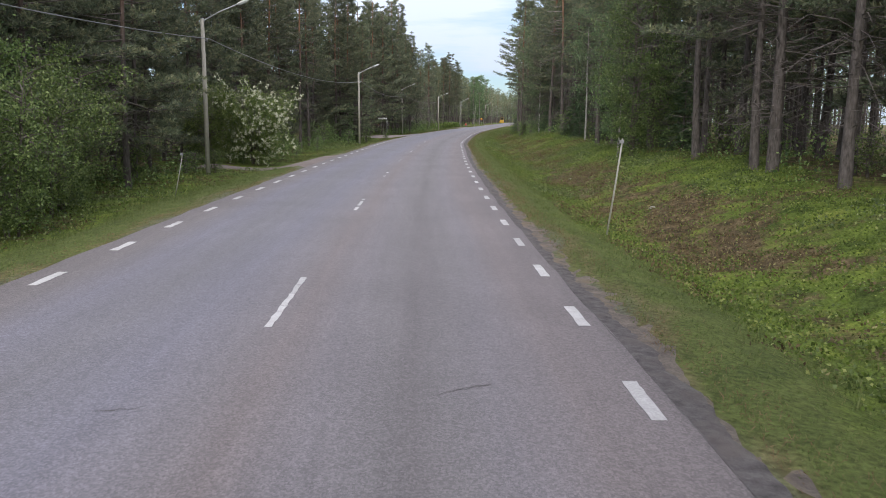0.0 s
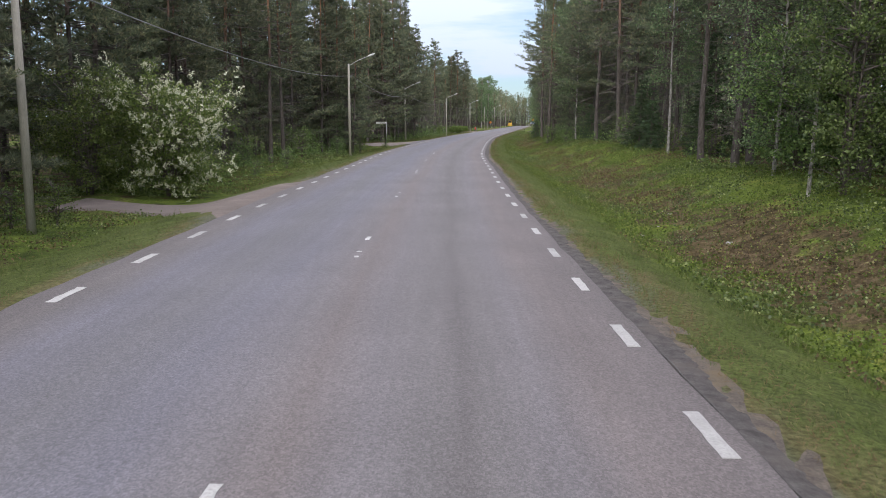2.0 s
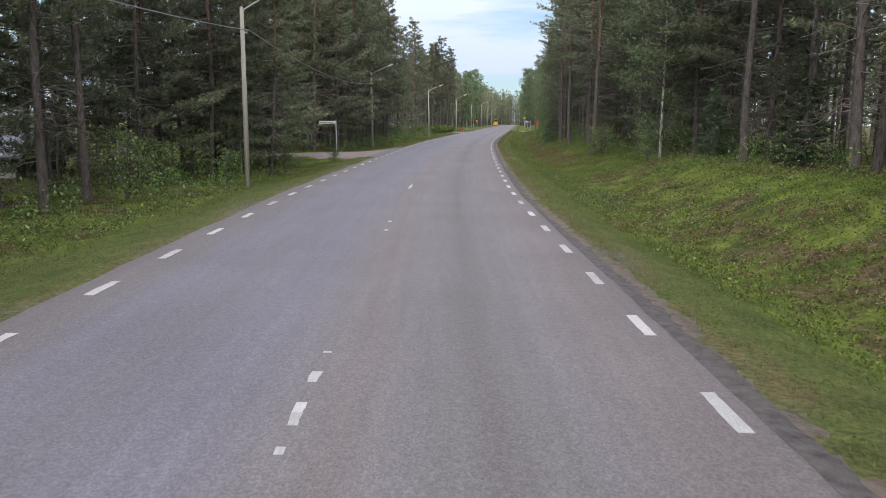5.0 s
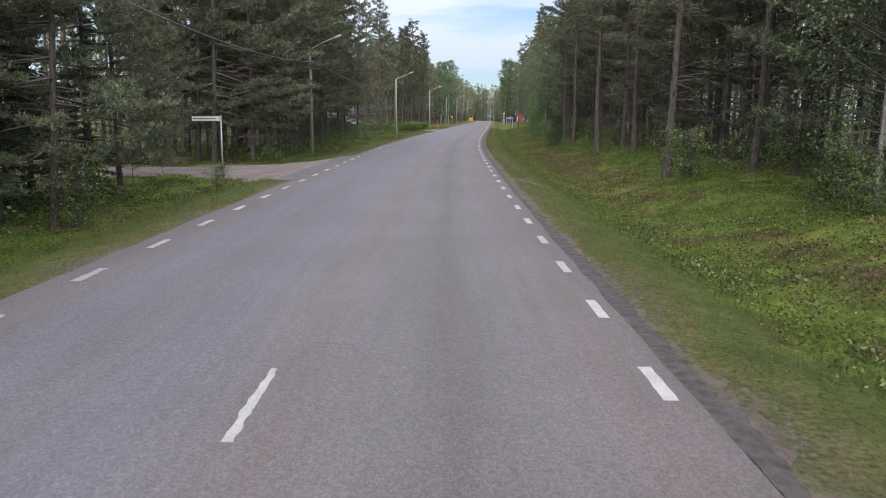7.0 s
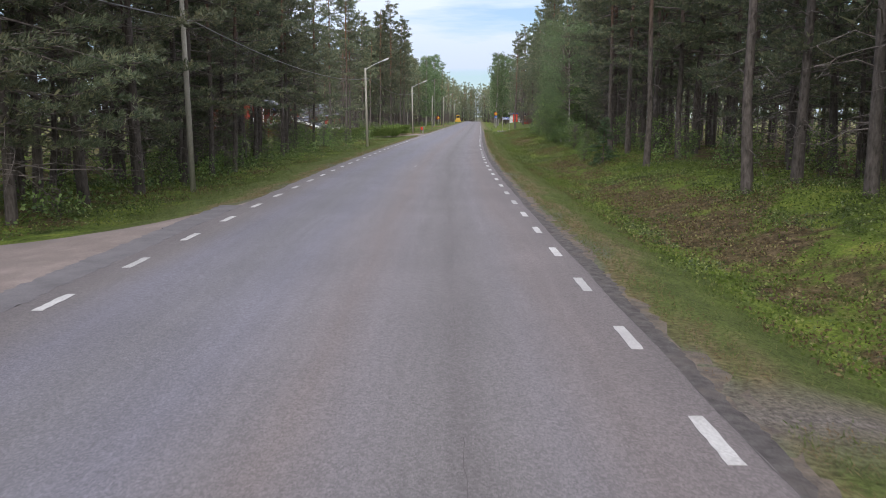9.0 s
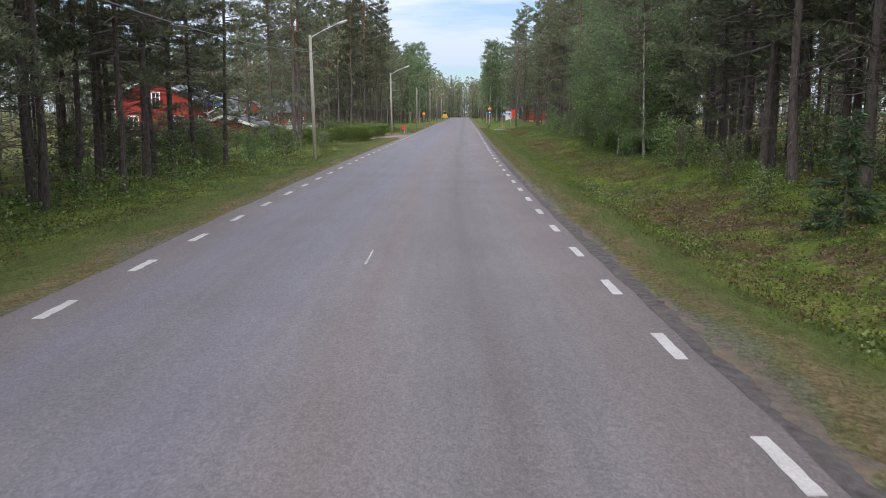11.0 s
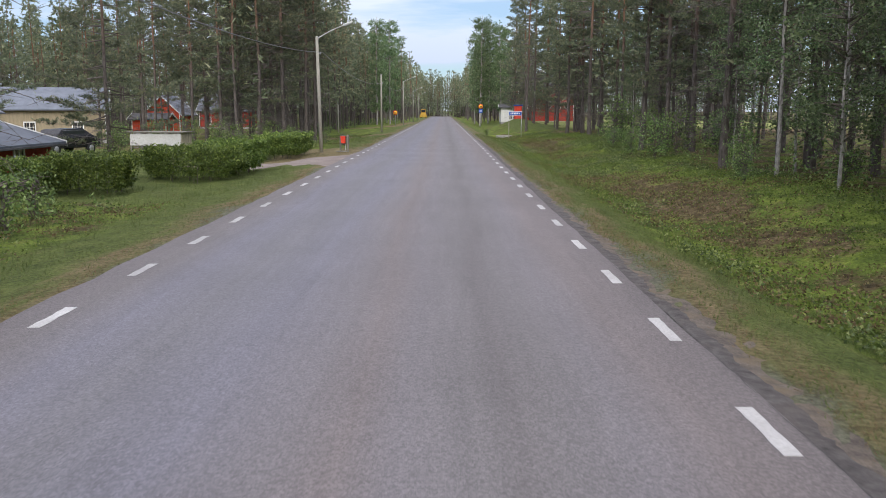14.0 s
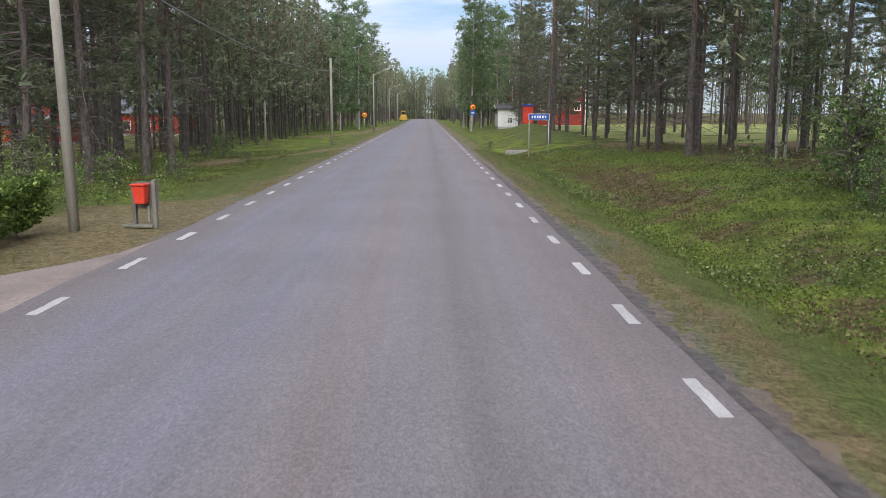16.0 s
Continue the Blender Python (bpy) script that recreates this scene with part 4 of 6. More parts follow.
# pines whose places can be told one by one
for x, y, s, w in ((-15.5, 32.7, 0.95, 0), (-17.4, 37.2, 0.95, 2), (-18.6, 41.2, 1.0, 4), (-19.4, 35.6, 1.0, 2), (-21.0, 39.0, 1.0, 0), (-21.3, 77.7, 1.05, 5), (-21.1, 80.0, 1.0, 6), (-23.4, 74.3, 1.0, 5), (-25.5, 73.0, 1.0, 3), (-26.6, 78.5, 1.05, 6), (-28.6, 82.5, 1.0, 6), (-24.4, 83.5, 1.0, 3),
                   (-22.0, 96.9, 1.05, 3), (-21.3, 97.1, 0.9, 5), (-21.9, 93.8, 1.0, 1), (-24.2, 100.5, 1.0, 0), (-24.1, 126.7, 1.05, 6), (-22.2, 124.2, 1.05, 3), (-26.6, 127.5, 1.0, 3), (-25.2, 137.0, 1.0, 5), (-22.6, 141.0, 0.9, 5), (-22.1, 143.0, 0.95, 3), (-28.0, 123.4, 1.0, 6),
                   (-22.9, 157.0, 0.95, 3), (-24.4, 164.2, 1.0, 1), (-24.6, 166.8, 1.05, 3), (-25.0, 171.5, 1.0, 3), (-24.0, 173.4, 1.0, 0), (-25.9, 193.3, 1.05, 6), (-24.1, 192.7, 1.05, 5), (-24.0, 194.7, 1.0, 6), (-27.8, 168.0, 1.05, 3), (-30.5, 163.0, 1.1, 3), (-33.0, 170.5, 1.0, 1), (-37.5, 176.0, 1.0, 3), (-30.2, 204.0, 0.95, 0), (-27.6, 212.6, 0.95, 2),
                   (-23.5, 234.6, 1.1, 5), (-22.3, 236.9, 1.0, 6), (-21.9, 238.7, 1.0, 5), (-26.6, 244.0, 1.0, 6), (-25.2, 252.6, 1.0, 5),
                   (-53.3, 273.7, 1.1, 5), (-42.7, 255.1, 1.05, 6), (-35.5, 243.1, 1.0, 6), (-27.8, 233.7, 1.0, 5), (-38.2, 248.0, 1.05, 5), (-32.0, 241.5, 1.0, 6), (-28.5, 240.0, 1.0, 5), (-31.0, 248.5, 1.0, 5), (-27.0, 247.0, 1.1, 5), (-29.5, 255.0, 1.1, 6), (-34.0, 252.5, 1.0, 5), (-38.0, 262.0, 1.0, 5), (-33.5, 263.0, 1.1, 6), (-29.0, 266.0, 1.1, 5), (-42.0, 272.0, 1.1, 5), (-37.0, 276.0, 1.1, 6), (-32.0, 279.0, 1.1, 6), (-45.5, 284.0, 1.1, 5), (-40.0, 290.0, 1.1, 5), (-34.5, 293.0, 1.1, 6), (-44.0, 302.0, 1.1, 5), (-38.5, 308.0, 1.1, 6),
                   (1.9, 248.5, 1.1, 5), (14.6, 280.0, 1.1, 5), (15.4, 281.2, 1.0, 6), (19.3, 287.5, 1.1, 6), (1.3, 260.1, 1.0, 3), (3.3, 260.3, 1.0, 1), (-0.5, 281.5, 1.25, 3), (5.7, 287.5, 1.0, 1), (9.5, 276.0, 1.0, 3), (9.8, 256.5, 1.1, 3), (0.9, 270.0, 1.0, 1), (3.0, 275.5, 1.0, 3), (5.3, 268.0, 1.1, 1), (7.6, 281.0, 1.1, 3), (2.2, 290.5, 1.0, 1), (10.6, 285.5, 1.0, 1), (12.2, 271.5, 1.1, 3), (6.4, 298.0, 1.1, 0), (0.0, 299.0, 1.1, 1), (4.0, 306.0, 1.1, 0), (9.0, 303.0, 1.1, 1), (15.0, 297.0, 1.1, 3), (13.6, 262.0, 1.1, 1), (18.0, 270.0, 1.1, 3), (0.8, 312.0, 1.0, 0), (2.8, 318.0, 1.0, 2), (-0.9, 305.0, 1.1, 1), (3.8, 326.0, 1.1, 2), (6.2, 320.0, 1.1, 0),
                   (5.25, 42.7, 1.05, 5), (3.8, 56.6, 1.0, 6), (4.5, 53.6, 1.05, 5), (2.2, 76.4, 1.05, 5), (1.3, 84.2, 1.0, 6), (3.2, 77.4, 1.0, 3), (5.8, 34.2, 1.05, 6), (7.7, 35.8, 1.0, 5), (6.9, 28.0, 1.05, 5), (6.6, 28.9, 1.0, 3), (7.6, 24.0, 1.0, 5), (9.8, 33.0, 1.0, 6), (7.6, 47.5, 1.0, 6), (7.0, 64.6, 1.0, 5), (6.2, 67.4, 1.0, 6), (4.9, 70.5, 1.0, 3), (-1.95, 108.7, 1.05, 5), (2.8, 112.4, 1.0, 6), (3.4, 131.4, 1.0, 6), (2.2, 118.0, 1.0, 5), (0.4, 117.6, 1.0, 3), (-1.6, 150.0, 1.0, 5), (-1.5, 157.5, 1.05, 3), (-1.1, 157.9, 1.0, 5), (-2.0, 153.6, 1.05, 6), (-1.3, 206.2, 1.05, 5), (-0.5, 252.9, 1.1, 6), (0.9, 252.2, 1.0, 5), (6.2, 255.7, 1.1, 5), (-2.7, 268.9, 1.1, 6), (0.5, 106.3, 1.0, 6), (-2.5, 125.6, 1.1, 6),
                   (-1.0, 126.0, 1.0, 5), (-1.2, 120.9, 1.0, 5), (-2.6, 139.5, 1.0, 6), (0.0, 243.8, 1.1, 5), (-1.1, 220.6, 1.1, 5), (-0.4, 218.2, 1.1, 6), (0.6, 216.8, 1.0, 5), (5.0, 229.0, 1.0, 5), (4.0, 225.4, 1.0, 6)):
    stand(PINES_NEAR, x, y, s, w)


def open_ground(x, y, d):
    """Where no tree stands: drives, gardens, the field by the houses."""
    if d < 0:
        if y < 37.5 and d > -10.5:
            return True
        if -27 < d and 39.0 < y < 49.5 and d > -14:
            return True
        if 104 < y < 119 and d > -30:
            return True
        if 196 < y < 326 and -46 < d < -4 and not (y > 232 and d > -14.5) and not (y > 266 and d > -26):
            return True
        if 176 < y < 200 and -36 < d < -11:
            return True
        if 58 < y < 90 and abs((x + 17.0) * 0.894 + (y - 60.0) * 0.447) < 1.5:
            return RND.random() < 0.85
        if 60 < y < 96 and -26 < d < -15:
            return RND.random() < 0.35
    else:
        if 262 < y < 350 and d < 40 and not (d > 13 and RND.random() < 0.06):
            return True
        if 240 < y < 262 and 16 < d < 40:
            return RND.random() < 0.65
    return False


# the forest edge as single trees; what stands behind goes into the woods
BEHIND = []


def forest():
    count = 0
    for side in (-1, 1):
        edge = 9.7 if side < 0 else 10.9
        for lo, hi, step, kinds, end in ((0.0, 2.6, 2.5, PINES_NEAR, 240), (2.6, 5.6, 3.3, PINES_MID, 170), (3.4, 7.0, 2.6, PINES_NEAR if side < 0 else None, 166), (2.8, 6.0, 3.3, None, 350), (6.0, 9.0, 3.0, None, 350), (9.0, 12.0, 3.0, None, 350)):
            y = 5.0
            while y < 350:
                yy = y + RND.uniform(-1.3, 1.3)
                near = edge - (1.6 if side < 0 and 117 < yy < 168 else 0)
                if kinds is PINES_NEAR:
                    near += 2.2 if side > 0 and yy < 265 else 2.0 if side < 0 and (yy < 104 or 150 < yy) else 0.4
                d = side * (near + RND.uniform(lo, hi))
                x = on_road(yy, d).x
                y += step
                if side > 0 and 198 < yy < 262 and RND.random() < (0.5 if kinds is None else 0.35):
                    continue
                if side < 0 and (60 < yy < 100 or 150 < yy < 205) and kinds is None and RND.random() < 0.5:
                    continue
                if open_ground(x, yy, d) or not free(x, yy, 1.55) or (side < 0 and 168 < yy < 200 and RND.random() < 0.6):
                    continue
                TAKEN.append((x, yy))
                if kinds is None or yy > end:
                    BEHIND.append((x, yy))
                else:
                    count += 1
                    bare = kinds is PINES_NEAR and (168 < yy < 200 and side < 0 or side > 0 and RND.random() < (0.4 if yy > 200 else 0.25))
                    plant(kinds, x, yy, RND.uniform(0.9, 1.2), None, RND.choice((5, 6)) if side < 0 and 150 < yy < 200 else RND.choice((1, 3, 3, 5)) if bare else RND.choice((0, 1, 3, 1, 3)) if side < 0 and yy > 228 else RND.choice((3, 0, 2, 0, 5, 1)) if side < 0 and 104 < yy < 146 else RND.choice((0, 2, 4, 0, 2, 1)) if side < 0 and yy < 170 else RND.randrange(7))
    return count



# birches and bushes that can be told apart
for x, y, s, w in ((3.2, 241.8, 0.8, 0), (3.9, 242.6, 0.85, 0), (5.5, 245.0, 0.8, 1), (6.8, 238.0, 0.9, 0), (0.3, 96.2, 1.15, 2), (1.6, 97.5, 0.8, 1), (3.4, 63.0, 0.9, 0), (6.3, 77.2, 0.8, 1), (4.2, 47.0, 0.8, 2), (4.9, 63.0, 0.75, 1), (3.7, 41.9, 0.7, 0), (6.0, 48.6, 0.9, 0), (-1.6, 190.4, 1.05, 1), (-0.6, 193.6, 1.0, 0), (-1.8, 195.4, 0.95, 1), (-0.4, 198.2, 1.1, 1), (-1.4, 200.6, 0.9, 0), (0.2, 203.0, 1.0, 1), (-0.8, 206.4, 0.85, 1), (0.8, 209.0, 0.9, 0), (-2.7, 177.3, 0.95, 2), (-2.3, 176.6, 0.8, 1), (-2.6, 171.0, 0.85, 2), (-2.6, 173.8, 0.95, 1), (-1.9, 181.0, 1.0, 2),
                   (-2.2, 183.0, 1.0, 1), (-1.6, 186.5, 1.0, 2), (-0.8, 178.4, 1.05, 1), (-2.9, 186.6, 0.8, 1), (-4.9, 334.0, 1.35, 3), (-3.0, 340.0, 1.3, 3), (-1.0, 332.0, 1.2, 3), (-4.0, 348.0, 1.35, 3), (-5.0, 356.0, 1.3, 3),
                   (0.5, 345.0, 1.25, 3), (-23.0, 318.0, 1.2, 3), (-21.8, 335.0, 1.3, 3), (-23.5, 352.0, 1.3, 3), (-22.0, 366.0, 1.3, 3), (-25.0, 342.0, 1.2, 3), (-27.5, 121.5, 1.0, 0), (-20.9, 95.4, 0.55, 1), (-15.5, 21.0, 0.9, 1), (-17.2, 26.5, 1.0, 0)):
    stand(BIRCHES, x, y, s, w)
for x, y, s, w in ((-2.4, 172.4, 0.95, 0), (-2.0, 175.0, 1.0, 0), (-2.2, 181.4, 1.0, 0), (-2.2, 187.6, 0.95, 0), (-1.0, 182.4, 1.1, 0), (-2.8, 185.8, 0.5, 0), (-2.9, 179.8, 0.5, 0), (-1.9, 190.2, 0.8, 0), (5.6, 48.2, 0.9, 0), (4.9, 46.8, 1.0, 0), (6.0, 45.8, 0.9, 0), (-13.2, 23.5, 0.85, 0), (-14.0, 18.5, 0.9, 0), (-13.8, 25.2, 0.7, 0), (-12.4, 20.6, 0.75, 0), (-12.6, 16.0, 0.8, 0), (-15.2, 27.8, 1.0, 0), (-15.8, 24.4, 1.1, 0), (-14.8, 14.0, 1.0, 0),
                   (-18.4, 106.0, 0.5, 1), (-28.4, 164.5, 1.2, 1), (-27.0, 166.6, 1.1, 1), (-29.6, 168.2, 1.3, 1), (-26.6, 174.2, 1.1, 1), (-28.8, 172.6, 1.2, 1), (-30.6, 176.2, 1.3, 1), (-27.6, 185.2, 1.0, 1), (-29.4, 188.2, 1.2, 1), (-31.2, 192.4, 1.2, 1), (-28.0, 190.6, 0.9, 1), (-30.8, 183.4, 1.2, 1), (-32.4, 197.2, 1.1, 1), (-27.2, 196.2, 0.8, 1), (-25.5, 172.0, 0.9, 1), (-26.5, 176.0, 1.0, 1), (-24.0, 178.4, 0.7, 1), (-27.0, 182.2, 1.0, 1), (-25.8, 187.0, 0.8, 1), (-28.2, 178.6, 1.0, 1), (-23.6, 169.4, 0.8, 1), (-27.4, 169.8, 1.0, 1), (-1.7, 106.9, 0.95, 1), (-1.4, 107.4, 0.8, 1), (0.4, 98.2, 0.8, 1), (-0.5, 95.0, 0.7, 1), (-0.6, 94.2, 0.7, 2), (-2.2, 213.0, 1.0, 1), (-1.0, 214.2, 1.1, 1), (-2.8, 215.6, 0.7, 1), (0.2, 211.0, 1.0, 1), (-2.0, 224.0, 0.6, 1), (-1.6, 226.0, 1.35, 1), (-0.9, 226.8, 1.0, 1), (2.4, 234.4, 1.2, 1), (3.4, 236.2, 1.0, 1), (1.4, 231.2, 1.0, 1), (4.6, 233.0, 1.3, 1), (-3.0, 199.0, 0.6, 1), (-1.8, 203.0, 0.8, 1),
                   (-4.0, 150.0, 0.6, 1), (-3.2, 156.0, 0.8, 1), (-3.4, 161.0, 0.9, 1), (-3.0, 163.5, 1.0, 1), (-7.2, 268.0, 0.6, 2), (-15.8, 39.9, 0.9, 2), (-15.6, 38.4, 0.8, 2), (-15.2, 41.0, 0.6, 1)):
    stand(ROWANS, x, y, s, w)
for x, y, s, w in ((3.3, 68.8, 0.9, 0), (2.9, 71.2, 1.0, 0), (3.6, 73.5, 0.8, 1), (2.2, 80.5, 0.9, 0), (4.6, 61.5, 0.9, 0), (5.0, 59.8, 1.0, 1), (1.2, 88.5, 0.9, 0), (6.4, 41.0, 1.0, 0), (-3.4, 147.0, 0.8, 0), (-22.3, 98.9, 0.85, 2), (-23.6, 101.6, 0.9, 2), (-21.8, 103.2, 0.6, 2), (-25.0, 62.0, 0.8, 2), (8.5, 66.0, 0.8, 2), (-26.0, 150.0, 0.8, 2), (5.4, 92.0, 0.8, 2), (-1.4, 170.0, 0.5, 2)):
    stand(SPRUCES, x, y, s, w)
CHERRY = leafy("bird_cherry_bush", 61, 5.0, 6, 2.5, 0.05, 17000, 0.105, "spruce_bark", "cherry_leaves", 0.06, 170, 760)
tagged(CHERRY, "large leafy bush covered in creamy white flower clusters", "bush")
plant([CHERRY], -16.8, 51.4, 0.92, 20)
GREEN_CHERRY = leafy("bird_cherry_bush", 62, 5.2, 6, 2.4, 0.05, 14000, 0.105, "spruce_bark", "cherry_leaves", 0.06, 150)
tagged(GREEN_CHERRY, "large leafy green bush beside the gravel drive", "bush")
plant([GREEN_CHERRY], -19.2, 49.9, 0.85, 70)
TAKEN.append((-19.2, 49.9))
TAKEN.append((-16.7, 50.2))
TAKEN.extend(((4.2, 44.5), (4.4, 46.0), (3.8, 43.0), (3.6, 41.4), (-0.6, 93.4), (-0.9, 92.0), (0.4, 94.2), (-1.5, 188.6), (-1.2, 186.8), (-0.9, 191.8)))
forest()

# bushes under the trees along both edges
def thicket():
    n = 0
    for side, lo, hi, step in ((-1, 7.6, 12.5, 3.0), (1, 12.0, 15.0, 4.6)):
        y = 8.0
        while y < (275 if side < 0 else 208) and n < 210:
            yy = y + RND.uniform(-0.8, 0.8)
            d = side * RND.uniform(lo, hi)
            x = on_road(yy, d).x
            y += step
            if (side < 0 and (28 < yy < 53 and d > -9.8 or 38.5 < yy < 53 or 104 < yy < 121 or 196 < yy < 226 or (236 < yy and RND.random() < 0.75))) or not free(x, yy, 0.5):
                continue
            plant(ROWANS, x, yy, RND.uniform(0.6, 1.15), None, 1 if RND.random() < 0.55 else 2)
            n += 1


thicket()

# the taller pines and the leafy shrub that close the gaps in the forest edge
for x, y, s, w in ((6.5, 232.0, 1.1, 6), (8.4, 236.5, 1.05, 5), (9.6, 243.0, 1.1, 3), (12.2, 248.0, 1.1, 5), (7.8, 249.5, 1.1, 6), (14.8, 254.0, 1.1, 3), (11.0, 240.0, 1.0, 6), (16.5, 246.0, 1.1, 5), (-19.9, 97.3, 0.9, 2), (-21.6, 103.2, 1.0, 4), (-23.3, 109.0, 1.0, 2)):
    stand(PINES_NEAR, x, y, s, w)
TALL_ROWAN = leafy("rowan_tree", 57, 8.5, 5, 1.75, 0.03, 17000, 0.078, "spruce_bark", "shrub_leaves", 0.06, 150)
tagged(TALL_ROWAN, "tall leafy green rowan with leaves down to the ground", "tree")
plant([TALL_ROWAN], 4.2, 41.1, 1.0, 30)


# ---- the woods behind: trunks, crowns and undergrowth too many to count ----
def far_woods():
    rs, rd = np.random.RandomState(9), random.Random(9)
    wood, mid_c, mid_d, far_c, far_d = [], [], [], [], []

    def tree(x, y, h, fine, cs, ds, low=0.2):
        z0 = float(land(x, min(y, 890))) if abs(x) < 150 else -0.3
        crown = h * rd.uniform(low, low + 0.14)
        r0 = rd.uniform(0.08, 0.15)
        wood.append(limb([Vector((x, y, z0 - 0.2)), Vector((x + rd.uniform(-0.2, 0.2), y, z0 + h * 0.5)), Vector((x + rd.uniform(-0.3, 0.3), y, z0 + h))], [r0, r0 * 0.75, 0.02], 5))
        for _ in range(int(h * fine)):
            f = rd.random() ** 0.85
            zz = crown + (h - crown) * f
            r = 2.3 * (1.02 - f) ** 0.5 * rd.random() ** 0.5
            a = rd.uniform(0, 2 * math.pi)
            cs.append((x + r * math.cos(a), y + r * math.sin(a), z0 + zz))
            ds.append((math.cos(a), math.sin(a), 0.25))

    for x, y in BEHIND:
        tree(x, y, rd.uniform(13, 19), 9.0, mid_c, mid_d, 0.15)
    for side in (-1, 1):
        y = 2.0
        while y < 360:
            for lo, hi in ((19, 24), (24, 30), (30, 38), (38, 50)):
                d = side * rd.uniform(lo, hi)
                yy = y + rd.uniform(-1.2, 1.2)
                x = on_road(yy, d).x
                if side < 0 and d < -26 and rd.random() < (0.65 if 74 < yy < 150 else 0.75 if 150 < yy < 265 else 0):
                    continue
                if side > 0 and 198 < yy < 350 and rd.random() < (0.7 if yy > 232 else 0.45):
                    continue
                if not open_ground(x, yy, d):
                    tree(x, yy, rd.uniform(11, 16), 5.0 if side < 0 and yy > 150 else 4.0, far_c, far_d, 0.08)
            y += 2.7
        y = 350.0
        while y < 640:
            for lo, hi in ((7.5, 11), (11, 16), (16, 24), (24, 34)):
                d = side * rd.uniform(lo, hi)
                tree(on_road(min(y, 880), d).x, y + rd.uniform(-2, 2), rd.uniform(12, 19), 4.5, far_c, far_d)
            y += 4.2
    for _ in range(300):                     # the wood behind the houses
        x, y = rd.uniform(-92, -30), rd.uniform(262, 380)
        if x > -62 and y < 341 or x > -44 and y < 341:
            continue
        tree(x, y, rd.uniform(15, 20), 12.0, mid_c, mid_d, 0.06)
    for _ in range(40):
        x, y = rd.uniform(-80, -48), rd.uniform(236, 300)
        if x > -58 and y < 250 or x > -62 and y > 240 and y < 272 or x > -63 and 288 < y:
            continue
        tree(x, y, rd.uniform(15, 20), 12.0, mid_c, mid_d, 0.1)
    for _ in range(520):
        tree(rd.uniform(-70, 50), rd.uniform(524, 600), rd.uniform(13, 20), 6.0, far_c, far_d, 0.02)
    for _ in range(700):
        s = rd.choice((-1, 1))
        y = rd.uniform(0, 560)
        if s < 0 and 90 < y < 290 and rd.random() < 0.7:
            continue
        tree(on_road(y, 0).x + s * rd.uniform(52, 85), y, rd.uniform(13, 18), 4.5, far_c, far_d, 0.03)
    co, fa = merge(wood)
    tagged(fast_mesh("distant_trunks", co, fa, M["pine_bark"]), "close-set dark trunks deep in the pine wood", "tree trunks", kind="stuff")
    co, fa = needles(mid_c, mid_d, 0.44, 0.16, 5, 0.8, rs)
    tagged(fast_mesh("wood_crowns", co, fa, M["pine_needles"]), "dense green pine crowns behind the forest edge", "tree crowns", kind="stuff")
    co, fa = needles(far_c, far_d, 0.55, 0.24, 4, 0.8, rs)
    tagged(fast_mesh("distant_crowns", co, fa, M["pine_needles"]), "dark green pine crowns deep in the wood", "tree crowns", kind="stuff")


far_woods()


def undergrowth():
    """Saplings and low twigs between the trunks, and low shrubs on the forest floor."""
    rs = np.random.RandomState(21)
    clumps = []
    for side, lo, hi, n in ((-1, 8.0, 30.0, 2400), (-1, 14.0, 34.0, 900), (1, 11.5, 32.0, 1700)):
        y = rs.uniform(3, 350, n)
        d = side * (lo + (hi - lo) * rs.uniform(0, 1, n) ** 1.3)
        x = centre(y) + d
        for a, b, c in zip(x, y, d):
            if c < 0 and (37.5 < b < 50 and c > -16 or 103 < b < 119 or (196 < b < 228 and c > -13) or (176 < b < 300 and -45 < c < -13)):
                continue
            if c < 0 and 236 < b < 330 and c > -24 and (c > -11 or rs.uniform() < 0.2):
                continue
            if c > 0 and (b > 240 or (198 < b and c > 13.5)):
                continue
            clumps.append((a, b, rs.uniform(0.4, 2.6 if abs(c) > 14 else 1.3)))
    pts = []
    for a, b, h in clumps:
        m = int((14 if abs(a - centre(b)) < 15 else 10) + (20 if abs(a - centre(b)) < 15 else 14) * h)
        p = rs.normal(0, 1, (m, 3)) * (0.35 * h ** 0.5, 0.35 * h ** 0.5, 0)
        p[:, 2] = rs.uniform(0.05, 1, m) * h
        p[:, :2] *= (1.15 - p[:, 2:3] / h)
        pts.append(p + (a, b, float(land(a, b))))
    pts = np.concatenate(pts)
    co, fa = leaves(pts, 0.115, rs, slim=0.6)
    tagged(fast_mesh("undergrowth", co, fa, M["shrub_leaves"]), "low saplings and shrubs between the trunks", "undergrowth", kind="stuff")


undergrowth()


# ---- ground cover ----
def scatter(n, y0, y1, d0, d1, rs, power=1.0):
    y = rs.uniform(y0, y1, n)
    d = d0 + (d1 - d0) * rs.uniform(0, 1, n) ** power
    s = slope(y)
    k = 1 / np.sqrt(1 + s * s)
    return centre(y) + d * k, y - d * s * k, d


